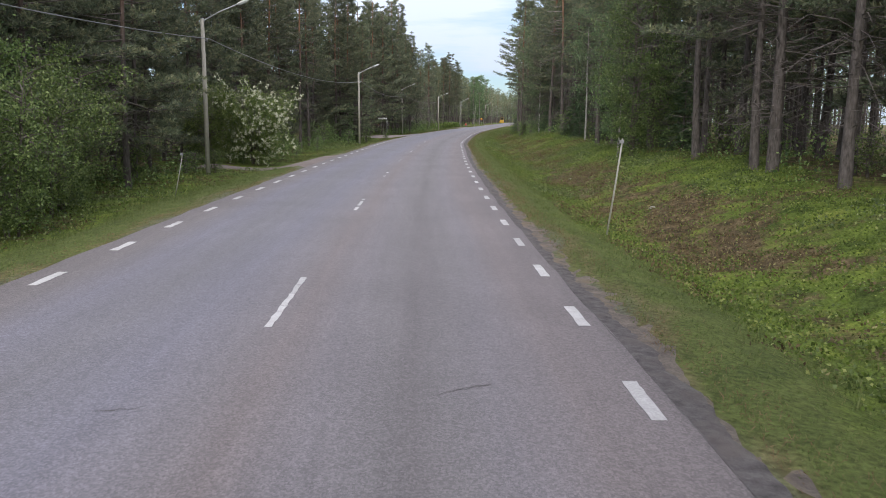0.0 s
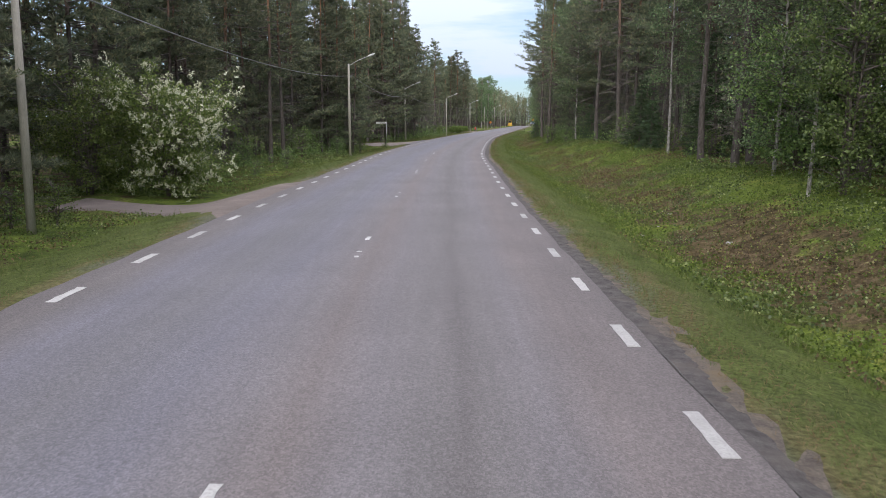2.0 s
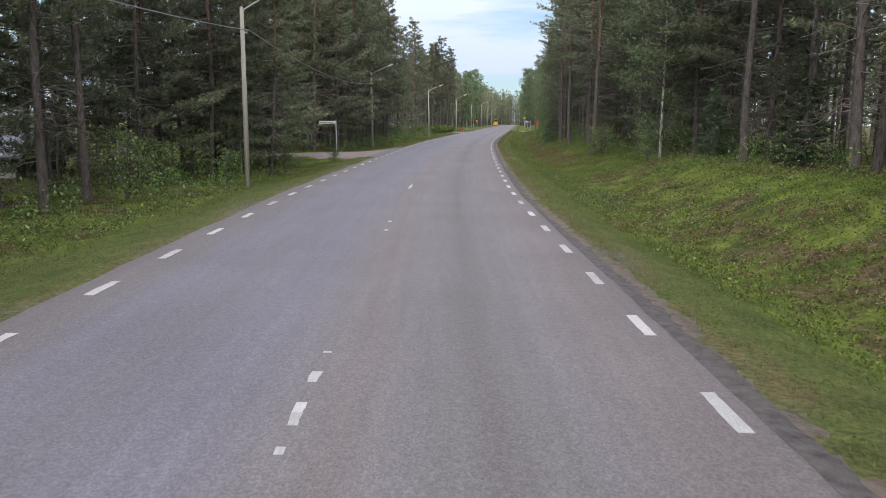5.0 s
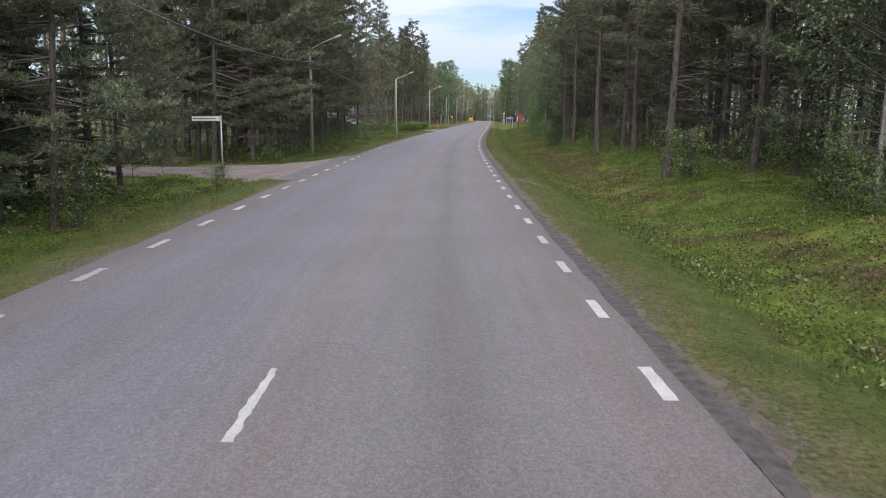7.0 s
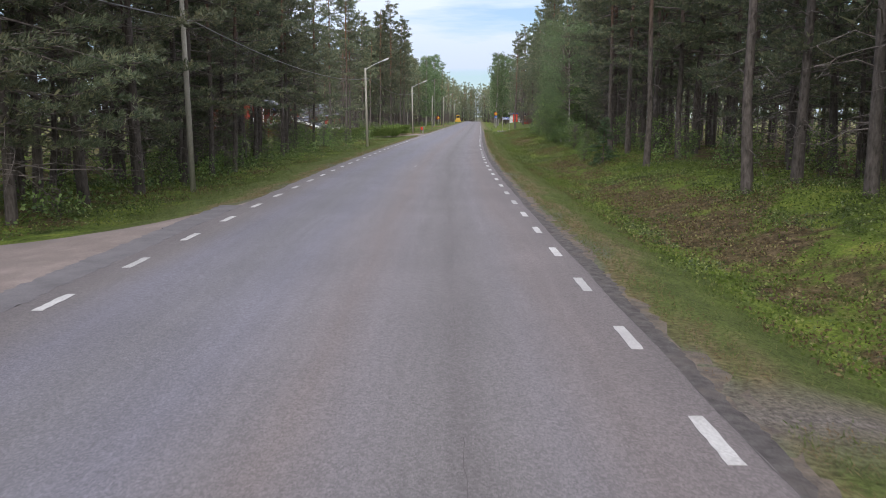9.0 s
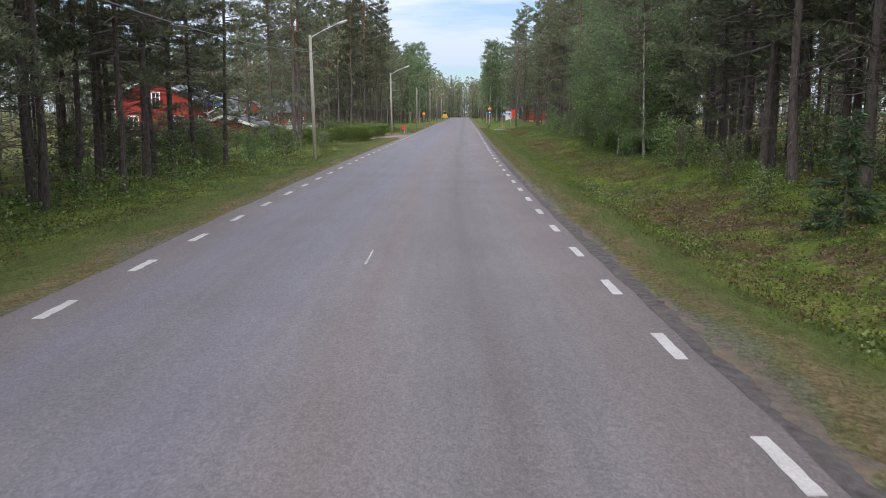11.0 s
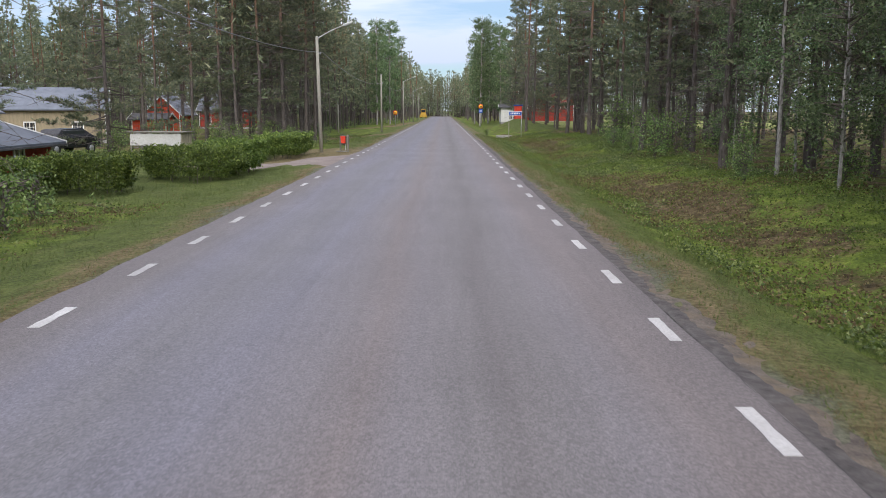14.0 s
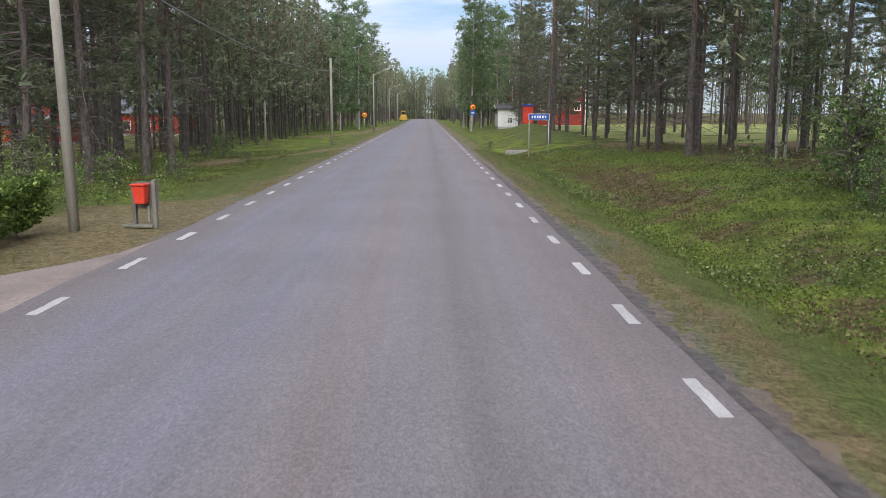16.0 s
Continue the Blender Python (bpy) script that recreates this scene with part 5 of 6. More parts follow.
def blocked(x, y, d):
    """On gravel, asphalt or the mown yard's drives."""
    left = d < 0
    a = left & (d < -3)
    for near, far in (((38.8, 42.5, 45.0, 45.3), (55.0, 53.0, 51.0, 48.9)), ((105.2, 109.3, 111.6, 111.6), (126.0, 122.6, 119.5, 116.4)), ((209.2, 210.6, 211.0, 211.0), (220.5, 217.6, 215.8, 214.4))):
        run = (4.0, 5.5, 8.0, 12.0)
        a = np.where(left & (d < -3) & (d > -26) & (y > np.interp(-d, run, near)) & (y < np.interp(-d, run, far)), 2, a)
    a = a == 2
    p = (~left) & (y > 108.0) & (y < 109.2) & (d < 9)
    sand = left & (d > -8.5) & (y > 213.5) & (y < 230) & (field_of(x, y, 1.1) < 0.45)
    for xa, ya, xb, yb, half in TRACKS:
        t = np.clip(((x - xa) * (xb - xa) + (y - ya) * (yb - ya)) / ((xb - xa) ** 2 + (yb - ya) ** 2), 0, 1)
        sand = sand | (np.hypot(x - xa - t * (xb - xa), y - ya - t * (yb - ya)) < half)
    return a | p | sand


def field_of(x, y, f):
    return np.sin(x * f + 1.7 * np.sin(y * f * 0.6)) * np.sin(y * f * 0.83 + 2.1 * np.sin(x * f * 0.47 + 1))


def cover():
    rs = np.random.RandomState(31)
    # mown verge grass
    bits = []
    for n, d0, d1, pw in ((38000, 4.2, 6.3, 1.15), (30000, -4.1, -7.6, 1.0)):
        x, y, d = scatter(n, 3, 262, d0, d1, rs, pw)
        ok = ~blocked(x, y, d)
        bits.append(np.stack([x[ok], y[ok], land(x[ok], y[ok]) - 0.02], -1))
    p = np.concatenate(bits)
    co, fa = needles(p, np.tile((0, 0, 1.0), (len(p), 1)), 0.06, 0.01, 6, 0.6, rs)
    tagged(fast_mesh("verge_grass", co, fa, M["grass_blades"]), "short green verge grass beside the road", "grass", kind="stuff")
    # longer grass at the ditch and round poles
    bits = []
    for n, d0, d1 in ((2600, 5.4, 7.0), (5000, -5.6, -9.5)):
        x, y, d = scatter(n, 3, 236, d0, d1, rs)
        ok = ~blocked(x, y, d) & (field_of(x, y, 0.5) > -0.35)
        bits.append(np.stack([x[ok], y[ok], land(x[ok], y[ok]) - 0.03], -1))
    p = np.concatenate(bits)
    co, fa = needles(p, np.tile((0, 0, 1.0), (len(p), 1)), 0.2, 0.014, 6, 0.5, rs)
    tagged(fast_mesh("tall_grass", co, fa, M["grass_blades"]), "longer tufts of green grass in the ditch", "grass", kind="stuff")
    # berry shrubs and herbs on the bank, in patches of bright and dark green, with dry heather between
    bits, dark, brown = [], [], []
    for n, d0, d1 in ((30000, 5.7, 12.4), (4000, 12.4, 20.0), (13000, -6.6, -13.0)):
        x, y, d = scatter(n, 3, 262, d0, d1, rs)
        f = field_of(x, y, 0.42) + 0.6 * field_of(x, y, 1.3) + rs.normal(0, 0.2, n) - (0.1 + 0.95 * bare(y)) * np.exp(-((d - 8.3) / 1.3) ** 2) + 0.5 * np.exp(-((d - 10.8) / 1.2) ** 2) + 0.5 * np.exp(-((d - 6.4) / 0.6) ** 2)
        e = field_of(x + 40, y, 0.6) + 0.5 * field_of(x, y + 30, 1.7) + np.where(d < 0, 0.45, 0)
        ok = ~blocked(x, y, d) & ~((d < 0) & (y > 197) & (y < 228))
        g = np.stack([x, y, land(x, y)], -1)
        bits.append(g[ok & (f > -0.15) & (e < 0.2)])
        dark.append(g[ok & (f > -0.3) & (e >= 0.2)])
        brown.append(g[ok & (f <= -0.15)])
        bits.append(g[ok & (f <= -0.15) & (rs.uniform(0, 1, n) < 0.3)])
    p = np.concatenate(bits)
    q = np.repeat(p, 12, 0) + rs.normal(0, 1, (len(p) * 12, 3)) * (0.15, 0.15, 0.045) + (0, 0, 0.09)
    co, fa = leaves(q, 0.052, rs, slim=0.7)
    tagged(fast_mesh("berry_shrubs", co, fa, M["berry_leaves"]), "low bright green berry shrubs and moss on the bank", "ground cover", kind="stuff")
    p = np.concatenate(dark)
    q = np.repeat(p, 12, 0) + rs.normal(0, 1, (len(p) * 12, 3)) * (0.14, 0.14, 0.06) + (0, 0, 0.12)
    co, fa = leaves(q, 0.058, rs, slim=0.7)
    tagged(fast_mesh("dark_shrubs", co, fa, M["dark_berry"]), "low dark green shrubs and herbs on the bank", "ground cover", kind="stuff")
    p = np.concatenate(brown)
    q = np.repeat(p, 10, 0) + rs.normal(0, 1, (len(p) * 10, 3)) * (0.16, 0.16, 0.03) + (0, 0, 0.05)
    co, fa = leaves(q, 0.065, rs, slim=0.5)
    tagged(fast_mesh("heather_litter", co, fa, M["heather"]), "brown heather, dry twigs and litter on the bank", "ground cover", kind="stuff")
    # straw along the edge of the grit
    bits = []
    for n, d0, d1 in ((9000, 4.12, 4.7), (5000, -3.95, -4.5)):
        x, y, d = scatter(n, 3, 236, d0, d1, rs)
        ok = ~blocked(x, y, d) & (field_of(x, y, 0.8) > -0.4)
        bits.append(np.stack([x[ok], y[ok], land(x[ok], y[ok])], -1))
    p = np.concatenate(bits)
    co, fa = spikes(p, np.tile((0, 0, 0.5), (len(p), 1)), 0.07, 0.007, 5, 0.9, rs)
    tagged(fast_mesh("dry_grass", co, fa, M["straw"]), "dry straw-coloured grass along the asphalt", "grass", kind="stuff")


M["straw"] = foliage("straw", (0.13, 0.095, 0.05), (0.24, 0.175, 0.095), (0.16, 0.15, 0.065), 0.2, 0.2, 0.7)
cover()


# ---- painted lines ----
def arc_table():
    ys = np.arange(-20.0, 521.0, 0.25)
    s = np.concatenate([[0], np.cumsum(np.hypot(np.diff(centre(ys)), 0.25))])
    return ys, s


ARC_Y, ARC_S = arc_table()


def y_at(s):
    return float(np.interp(s, ARC_S, ARC_Y))


def s_at(y):
    return float(np.interp(y, ARC_Y, ARC_S))


# number of a mark and how far along the road its far end lies
MARKS_RIGHT = ((-3, 0.4), (0, 9.3), (18, 63.22), (23, 78.12), (36, 117.05), (45, 143.82), (71, 221.56), (110, 338.5))
MARKS_LEFT = ((-4, 1.4), (0, 13.35), (36, 121.36), (47, 154.28), (49, 159.89), (52, 168.83), (54, 174.3), (60, 192.15), (70, 222.15), (110, 342.1))


def edge_lines():
    for marks, d0, rag in ((MARKS_RIGHT, 3.46, 0.007), (MARKS_LEFT, -3.59, 0.013)):
        ks, ys = zip(*marks)
        for k in range(ks[0], ks[-1]):
            y1 = float(np.interp(k, ks, ys))
            s = slope(y1)
            near = d0 + (0.09 * min(1, max(0, (y1 - 130) / 20)) * min(1, max(0, (215 - y1) / 15)) if d0 < 0 else 0)
            y1 += (d0 * s) / math.sqrt(1 + s * s)
            length = 0.985 / math.sqrt(1 + s * s)
            strip("edge_mark", y1 - length, y1, near, near + 0.13, 0.005, M["white_line"], road, 0.12, rag, k + 7)


def middle_lines():
    rd = random.Random(6)
    for y1, y0, wear in ((13.6, 10.7, 0.04), (25.4, 22.5, 0.4), (37.3, 34.6, 0.7), (49.0, 46.2, 0.8), (61.1, 58.4, 0.85), (72.7, 70.0, 0.8), (84.0, 81.2, 0.3), (143.5, 141.4, 0.3)):
        a = y0
        while a < y1:
            b = min(y1, a + (rd.uniform(0.1, 0.34) if wear > 0.35 else rd.uniform(0.3, 0.8)))
            if rd.random() > wear:
                w = 0.04 if y1 < 140 else 0.015
                strip("centre_mark", a, b, -w + rd.uniform(-0.012, 0.012), w, 0.005, M["white_line"], road, 0.1, 0.012, rd.randrange(999))
            a = b + (0.03 if wear < 0.2 else 0.0)


edge_lines()
middle_lines()


# cracks across the lanes and the seam along the right lane
def crack(ya, da, yb, db, width, seed):
    rd = random.Random(seed)
    m = 14
    co, fa = [], []
    for i in range(m + 1):
        t = i / m
        w = 0.65 * width * rd.uniform(0.3, 1.3) * (1 if 0 < i < m else 0.2)
        y, d = ya + (yb - ya) * t + rd.uniform(-0.03, 0.03), da + (db - da) * t + rd.uniform(-0.012, 0.012)
        across = abs(db - da) > abs(yb - ya)
        for q in (-w, w):
            co.append(on_road(y + (q if across else 0), d + (0 if across else q), 0.0045))
    for i in range(m):
        fa.append((i * 2, i * 2 + 1, i * 2 + 3, i * 2 + 2))
    return mesh_ob("crack", co, fa, M["tar"], road)


M["tar"] = surface("tar", (0.06, 0.056, 0.056), (0.12, 0.114, 0.112), 3.0, 40.0, 0.8)
for i, (ya, da, yb, db, w) in enumerate(((8.4, 1.75, 8.75, 2.3, 0.012), (40.8, 0.1, 41.2, 1.0, 0.012), (41.3, 1.5, 41.6, 2.2, 0.012), (84.2, 2.0, 84.3, 2.5, 0.01), (195.0, -0.2, 194.6, 2.4, 0.012), (195.6, -2.6, 195.2, -1.4, 0.012), (8.0, -0.9, 8.1, -0.5, 0.01),
                                         (101.0, 1.62, 103.2, 1.6, 0.005), (104.6, 1.6, 107.5, 1.62, 0.005), (110.0, 1.61, 112.0, 1.62, 0.004), (157.2, 2.0, 157.1, 3.0, 0.01), (84.6, 0.2, 84.5, 0.7, 0.01), (127.5, -1.0, 127.2, 0.6, 0.01))):
    crack(ya, da, yb, db, w, i)

SEAM = random.Random(4)
for i in range(48):                          # the broken seam between the road and its shoulder
    if SEAM.random() < 0.9:
        crack(i * 5.0, 3.755, i * 5.0 + SEAM.uniform(3.5, 5.2), 3.755, 0.009, 100 + i)


# ---- poles, lamps and wires ----
def street_pole(x, y, top, arm, label, group="poles beside the road", lean=0.0, radius=0.11):
    """A wooden pole; arm: how far the lamp reaches over the verge, or 0."""
    base = put(x, y)
    pole = empty_thing("street_lamp" if arm else "utility_pole", Matrix.Translation(base) @ pose(0, 0, 0, 0, lean, 0), label, "street lamp" if arm else "pole", group)
    h = top - base.z
    tube("pole", [(0, 0, -0.4), (0, 0, h * 0.5), (0, 0, h)], [radius, radius * 0.88, radius * 0.72], 12, M["pole_wood"], pole)
    tube("cap", [(0, 0, h), (0, 0, h + 0.05)], [radius * 0.78, radius * 0.3], 12, M["galvanised"], pole)
    tube("bracket", [(0.02, 0, h - 0.95), (radius + 0.07, 0, h - 0.95)], [0.025, 0.02], 6, M["galvanised"], pole)
    tube("insulator", [(radius + 0.07, 0, h - 1.02), (radius + 0.07, 0, h - 0.86)], [0.03, 0.03], 8, M["cable_black"], pole)
    if arm:
        a = tube("arm", [(0.06, 0, h - 0.35), (0.1, 0, h - 0.05), (arm * 0.5, 0, h + 0.3), (arm, 0, h + 0.6)], [0.03, 0.028, 0.026, 0.024], 8, M["galvanised"], pole)
        bm = bmesh.new()
        bmesh.ops.create_uvsphere(bm, u_segments=12, v_segments=8, radius=1.0)
        bmesh.ops.scale(bm, vec=(0.34, 0.11, 0.07), verts=bm.verts)
        bmesh.ops.rotate(bm, cent=(0, 0, 0), matrix=Matrix.Rotation(radians(-20), 3, "Y"), verts=bm.verts)
        bmesh.ops.translate(bm, vec=(arm + 0.28, 0, h + 0.7), verts=bm.verts)
        head = part("lamp_head", bm, M["lamp_grey"], pole, "grey oval lamp head")
        bm = box(-0.2, 0.2, -0.075, 0.075, -0.02, 0.0, 0.008)
        bmesh.ops.rotate(bm, cent=(0, 0, 0), matrix=Matrix.Rotation(radians(-20), 3, "Y"), verts=bm.verts)
        bmesh.ops.translate(bm, vec=(arm + 0.3, 0, h + 0.645), verts=bm.verts)
        part("lens", bm, M["glass_dull"], head, "dull glass lens")
    return pole


M["glass_dull"] = surface("glass_dull", (0.3, 0.32, 0.33), (0.45, 0.47, 0.48), 4.0, 30.0, 0.25, 0.05, 0.001, spec=0.6)
POLES = [(-11.6, -9.0, 6.5, 1.5), (-14.95, 39.4, 6.5, 1.6), (-17.6, 86.2, 6.6, 1.5), (-20.3, 131.4, 6.5, 1.5), (-19.8, 176.6, 6.5, 1.5), (-19.2, 222.6, 6.5, 1.5), (-18.9, 269.3, 6.3, 0), (-18.5, 316.7, 7.2, 1.6), (-18.3, 362.0, 6.6, 1.5), (-18.2, 408.0, 6.6, 1.5)]
for i, (x, y, top, arm) in enumerate(POLES):
    street_pole(x, y, top, arm, "grey wooden pole with a street lamp on a bent steel arm" if arm else "grey weathered wooden pole carrying a cable", lean=(0.0, -0.7, -0.8, -1.3, -1.2, -1.1, 0, 0, 0, 0)[i])
street_pole(-23.6, 268.0, 3.2, 0, "short grey wooden pole at the forest edge", radius=0.08)


def wire(a, b, sag, thick, label):
    pts = []
    for i in range(17):
        t = i / 16
        p = Vector(a).lerp(Vector(b), t)
        pts.append(p + Vector((0, 0, -sag * 4 * t * (1 - t))))
    ob = tube("overhead_cable", pts, [thick] * 17, 5, M["cable_black"])
    return tagged(ob, label, "cable", "overhead cables between the poles")


for (x0, y0, t0, _), (x1, y1, t1, _) in zip(POLES, POLES[1:]):
    wire((x0 + 0.18, y0, t0 - 0.85), (x1 + 0.18, y1, t1 - 0.85), 0.75, 0.02, "grey overhead cable that sags between the poles")


# ---- marker stakes ----
M["dull_steel"] = surface("dull_steel", (0.2, 0.2, 0.2), (0.32, 0.32, 0.31), 3.0, 30.0, 0.7)

def stake(foot, top, r, label):
    f, t = Vector(foot), Vector(top)
    ob = empty_thing("snow_stake", Matrix.Translation(f), label, "marker stake")
    tube("stick", [(0, 0, 0), (t - f) * 0.5 + Vector((0.01, 0, 0)), t - f], [r, r, r * 0.9], 8, M["stake_wood"], ob)
    up = (t - f)
    k = up * 0.97
    part("reflector", box(k.x - 0.075, k.x + 0.035, k.y - r - 0.02, k.y - r + 0.004, k.z - 0.045, k.z + 0.04, 0.006), M["dull_steel"], ob, "small grey reflector bracket")
    return ob


g0 = put(1.70, 23.05, 0.1)
stake(g0, (2.02, 23.3, 1.86), 0.023, "pale wooden marker stake standing in the roadside ditch")
g0 = put(-12.3, 29.6, 0.1)
stake(g0, (-12.0, 29.7, 1.0), 0.018, "thin weathered marker stake leaning at the forest edge")
g0 = put(-22.5, 108.2, 0.1)
stake(g0, (-22.4, 108.2, 1.0), 0.02, "short yellow marker stake beside the side road")


# ---- signs ----
M["sign_white"] = surface("sign_white", (0.66, 0.67, 0.66), (0.78, 0.79, 0.78), 2.0, 20.0, 0.5, 0.05, 0.001)
M["sign_blue"] = surface("sign_blue", (0.015, 0.07, 0.33), (0.02, 0.09, 0.42), 2.0, 20.0, 0.45, 0.05, 0.001)
M["sign_yellow"] = surface("sign_yellow", (0.75, 0.4, 0.03), (0.85, 0.5, 0.05), 2.0, 20.0, 0.5, 0.05, 0.001)
M["sign_red"] = surface("sign_red", (0.5, 0.03, 0.02), (0.62, 0.05, 0.03), 2.0, 20.0, 0.5, 0.05, 0.001)
M["ink"] = surface("ink", (0.03, 0.03, 0.03), (0.06, 0.06, 0.06), 2.0, 20.0, 0.6)


def name_sign(x, y):
    b = put(x, y)
    s = empty_thing("street_name_sign", Matrix.Translation(b) @ pose(0, 0, 0, 0, -1.2, -8), "white street name sign on a thin grey post", "street sign")
    h = 2.2 - b.z
    tube("post", [(0, 0, -0.3), (0, 0, h + 0.03)], [0.028, 0.028], 10, M["galvanised"], s)
    plate = part("panel", box(-1.1, -0.03, -0.045, -0.03, h - 0.16, h, 0.004), M["sign_white"], s, "white sign panel")
    part("rim", box(-1.11, -0.02, -0.035, -0.026, h - 0.168, h + 0.008, 0.004), M["dull_steel"], s, "grey rim")
    for i, (a, w) in enumerate(((-1.05, 0.1), (-0.94, 0.07), (-0.86, 0.08), (-0.77, 0.07), (-0.69, 0.08), (-0.6, 0.07), (-0.52, 0.06), (-0.45, 0.07), (-0.37, 0.08), (-0.28, 0.06), (-0.21, 0.07))):
        part("bar", box(a, a + w * 0.7, -0.049, -0.044, h - 0.1, h - 0.058), M["ink"], plate)
    return s


name_sign(-18.3, 106.4)


def place_sign(x, y, z0, turn):
    b = put(x, y)
    s = empty_thing("place_name_sign", Matrix.Translation(b) @ pose(0, 0, 0, 0, 0, turn), "blue place name sign with a white rim on two posts", "road sign")
    h = z0 - b.z
    for px in (0.02, 1.26):
        tube("post", [(px, 0, -0.3), (px, 0, h + 0.4)], [0.035, 0.035], 8, M["galvanised"] if px > 1 else M["pole_wood"], s)
    part("rim", box(-0.02, 1.3, -0.06, -0.045, h, h + 0.4, 0.01), M["sign_white"], s, "white rim")
    plate = part("panel", box(0.005, 1.275, -0.07, -0.058, h + 0.025, h + 0.375, 0.008), M["sign_blue"], s, "blue panel")
    for i in range(6):
        part("bar", box(0.16 + i * 0.165, 0.16 + i * 0.165 + 0.1, -0.075, -0.069, h + 0.12, h + 0.28), M["sign_white"], plate)
    return s


place_sign(-5.45, 259.0, 1.9, 0)


def round_sign(x, y, z, blue, label):
    b = put(x, y)
    s = empty_thing("speed_sign", Matrix.Translation(b), label, "road sign", "road signs at the village entry")
    h = z - b.z
    tube("post", [(0, 0, -0.3), (0, 0, h + 0.3)], [0.03, 0.03], 8, M["galvanised"], s)
    ring = tube("ring", [(0, -0.04, h), (0, -0.055, h)], [0.4, 0.4], 28, M["sign_red"], s, label="red ring")
    face = tube("face", [(0, -0.055, h), (0, -0.06, h)], [0.31, 0.31], 28, M["sign_yellow"], s, label="yellow face")
    part("bar", box(-0.15, -0.02, -0.066, -0.058, h - 0.12, h + 0.12), M["ink"], face)
    part("bar", box(0.03, 0.16, -0.066, -0.058, h - 0.12, h + 0.12), M["ink"], face)
    if blue:
        plate = part("panel", box(-0.33, 0.33, -0.06, -0.045, h - 1.1, h - 0.46, 0.01), M["sign_blue"], s, "blue square panel")
        part("symbol", box(-0.2, 0.2, -0.066, -0.058, h - 0.85, h - 0.72), M["sign_white"], plate, "white symbol")
    return s


round_sign(-20.2, 323.7, 2.0, False, "round yellow and red speed sign on a grey post")
round_sign(-5.2, 324.6, 3.1, True, "round yellow and red sign above a blue panel")


# ---- red letter box on its stand ----
M["red_plastic"] = surface("red_plastic", (0.6, 0.045, 0.025), (0.74, 0.08, 0.045), 3.0, 25.0, 0.45, 0.1, 0.002)
M["grey_board"] = surface("grey_board", (0.12, 0.117, 0.1), (0.23, 0.22, 0.19), 1.5, 25.0, 0.9, stretch=(3, 3, 0.6))


def letter_box(x, y):
    b = put(x, y)
    s = empty_thing("letter_box", Matrix.Translation(b) @ pose(0, 0, 0, 0, 0, -10), "bright red letter box on a weathered grey plank stand", "letter box")
    g = b.z
    for px in (-0.22, 0.24):
        part("post", box(px - 0.04, px + 0.04, -0.05, 0.05, -0.3, 0.98 - g if px > 0 else 0.9 - g, 0.006), M["grey_board"], s)
    part("backboard", box(-0.2, 0.3, 0.045, 0.07, 0.36 - g, 0.93 - g, 0.005), M["grey_board"], s)
    part("plank", box(-0.45, 0.22, -0.15, 0.08, 0.02, 0.08, 0.01), M["grey_board"], s)
    bm = bmesh.new()
    box_bm(bm, -0.14, 0.14, -0.27, -0.02, 0.48 - g, 0.86 - g, 0.03)
    for v in bm.verts:
        if v.co.z < 0.6 - g:
            v.co.x *= 0.82
            v.co.y = -0.02 + (v.co.y + 0.02) * 0.8
    bx = part("box", bm, M["red_plastic"], s, "red plastic box")
    part("lid", box(-0.16, 0.16, -0.3, 0.0, 0.86 - g, 0.9 - g, 0.012), M["red_plastic"], bx, "red lid")
    part("brace", box(0.08, 0.12, -0.03, 0.03, 0.08 - g, 0.42 - g), M["galvanised"], s)
    return s


letter_box(-17.95, 223.2)


# ---- houses, hedges and the yard ----
M["falu_red"] = surface("falu_red", (0.21, 0.03, 0.022), (0.33, 0.05, 0.035), 1.2, 25.0, 0.9, 0.2, 0.004, stretch=(5, 5, 0.5))
M["bright_red"] = surface("bright_red", (0.4, 0.05, 0.025), (0.55, 0.085, 0.04), 1.2, 25.0, 0.85, 0.2, 0.004, stretch=(5, 5, 0.5))
# beige lowered in value: the trees' shade on this house is in the colour
M["beige_board"] = surface("beige_board", (0.27, 0.225, 0.15), (0.37, 0.31, 0.21), 1.2, 25.0, 0.85, 0.2, 0.004, stretch=(5, 5, 0.5))
M["white_paint"] = surface("white_paint", (0.7, 0.7, 0.68), (0.8, 0.8, 0.78), 1.5, 25.0, 0.7, 0.1, 0.002)
# roof grey darkened likewise, with the beige house's tree shade in it
M["roof_grey"] = surface("roof_grey", (0.09, 0.105, 0.13), (0.15, 0.168, 0.2), 1.2, 20.0, 0.6, 0.2, 0.004)
M["roof_dark"] = surface("roof_dark", (0.05, 0.05, 0.055), (0.1, 0.1, 0.105), 1.2, 20.0, 0.7, 0.2, 0.004)
M["plinth"] = surface("plinth", (0.3, 0.29, 0.28), (0.42, 0.41, 0.39), 1.5, 25.0, 0.9)


def glass_material():
    m, n, l, p = nodes_of("window_glass")
    p.inputs["Base Color"].default_value = (0.03, 0.035, 0.04, 1)
    p.inputs["Roughness"].default_value, p.inputs["Specular IOR Level"].default_value = 0.06, 0.7
    return m


M["glass"] = glass_material()


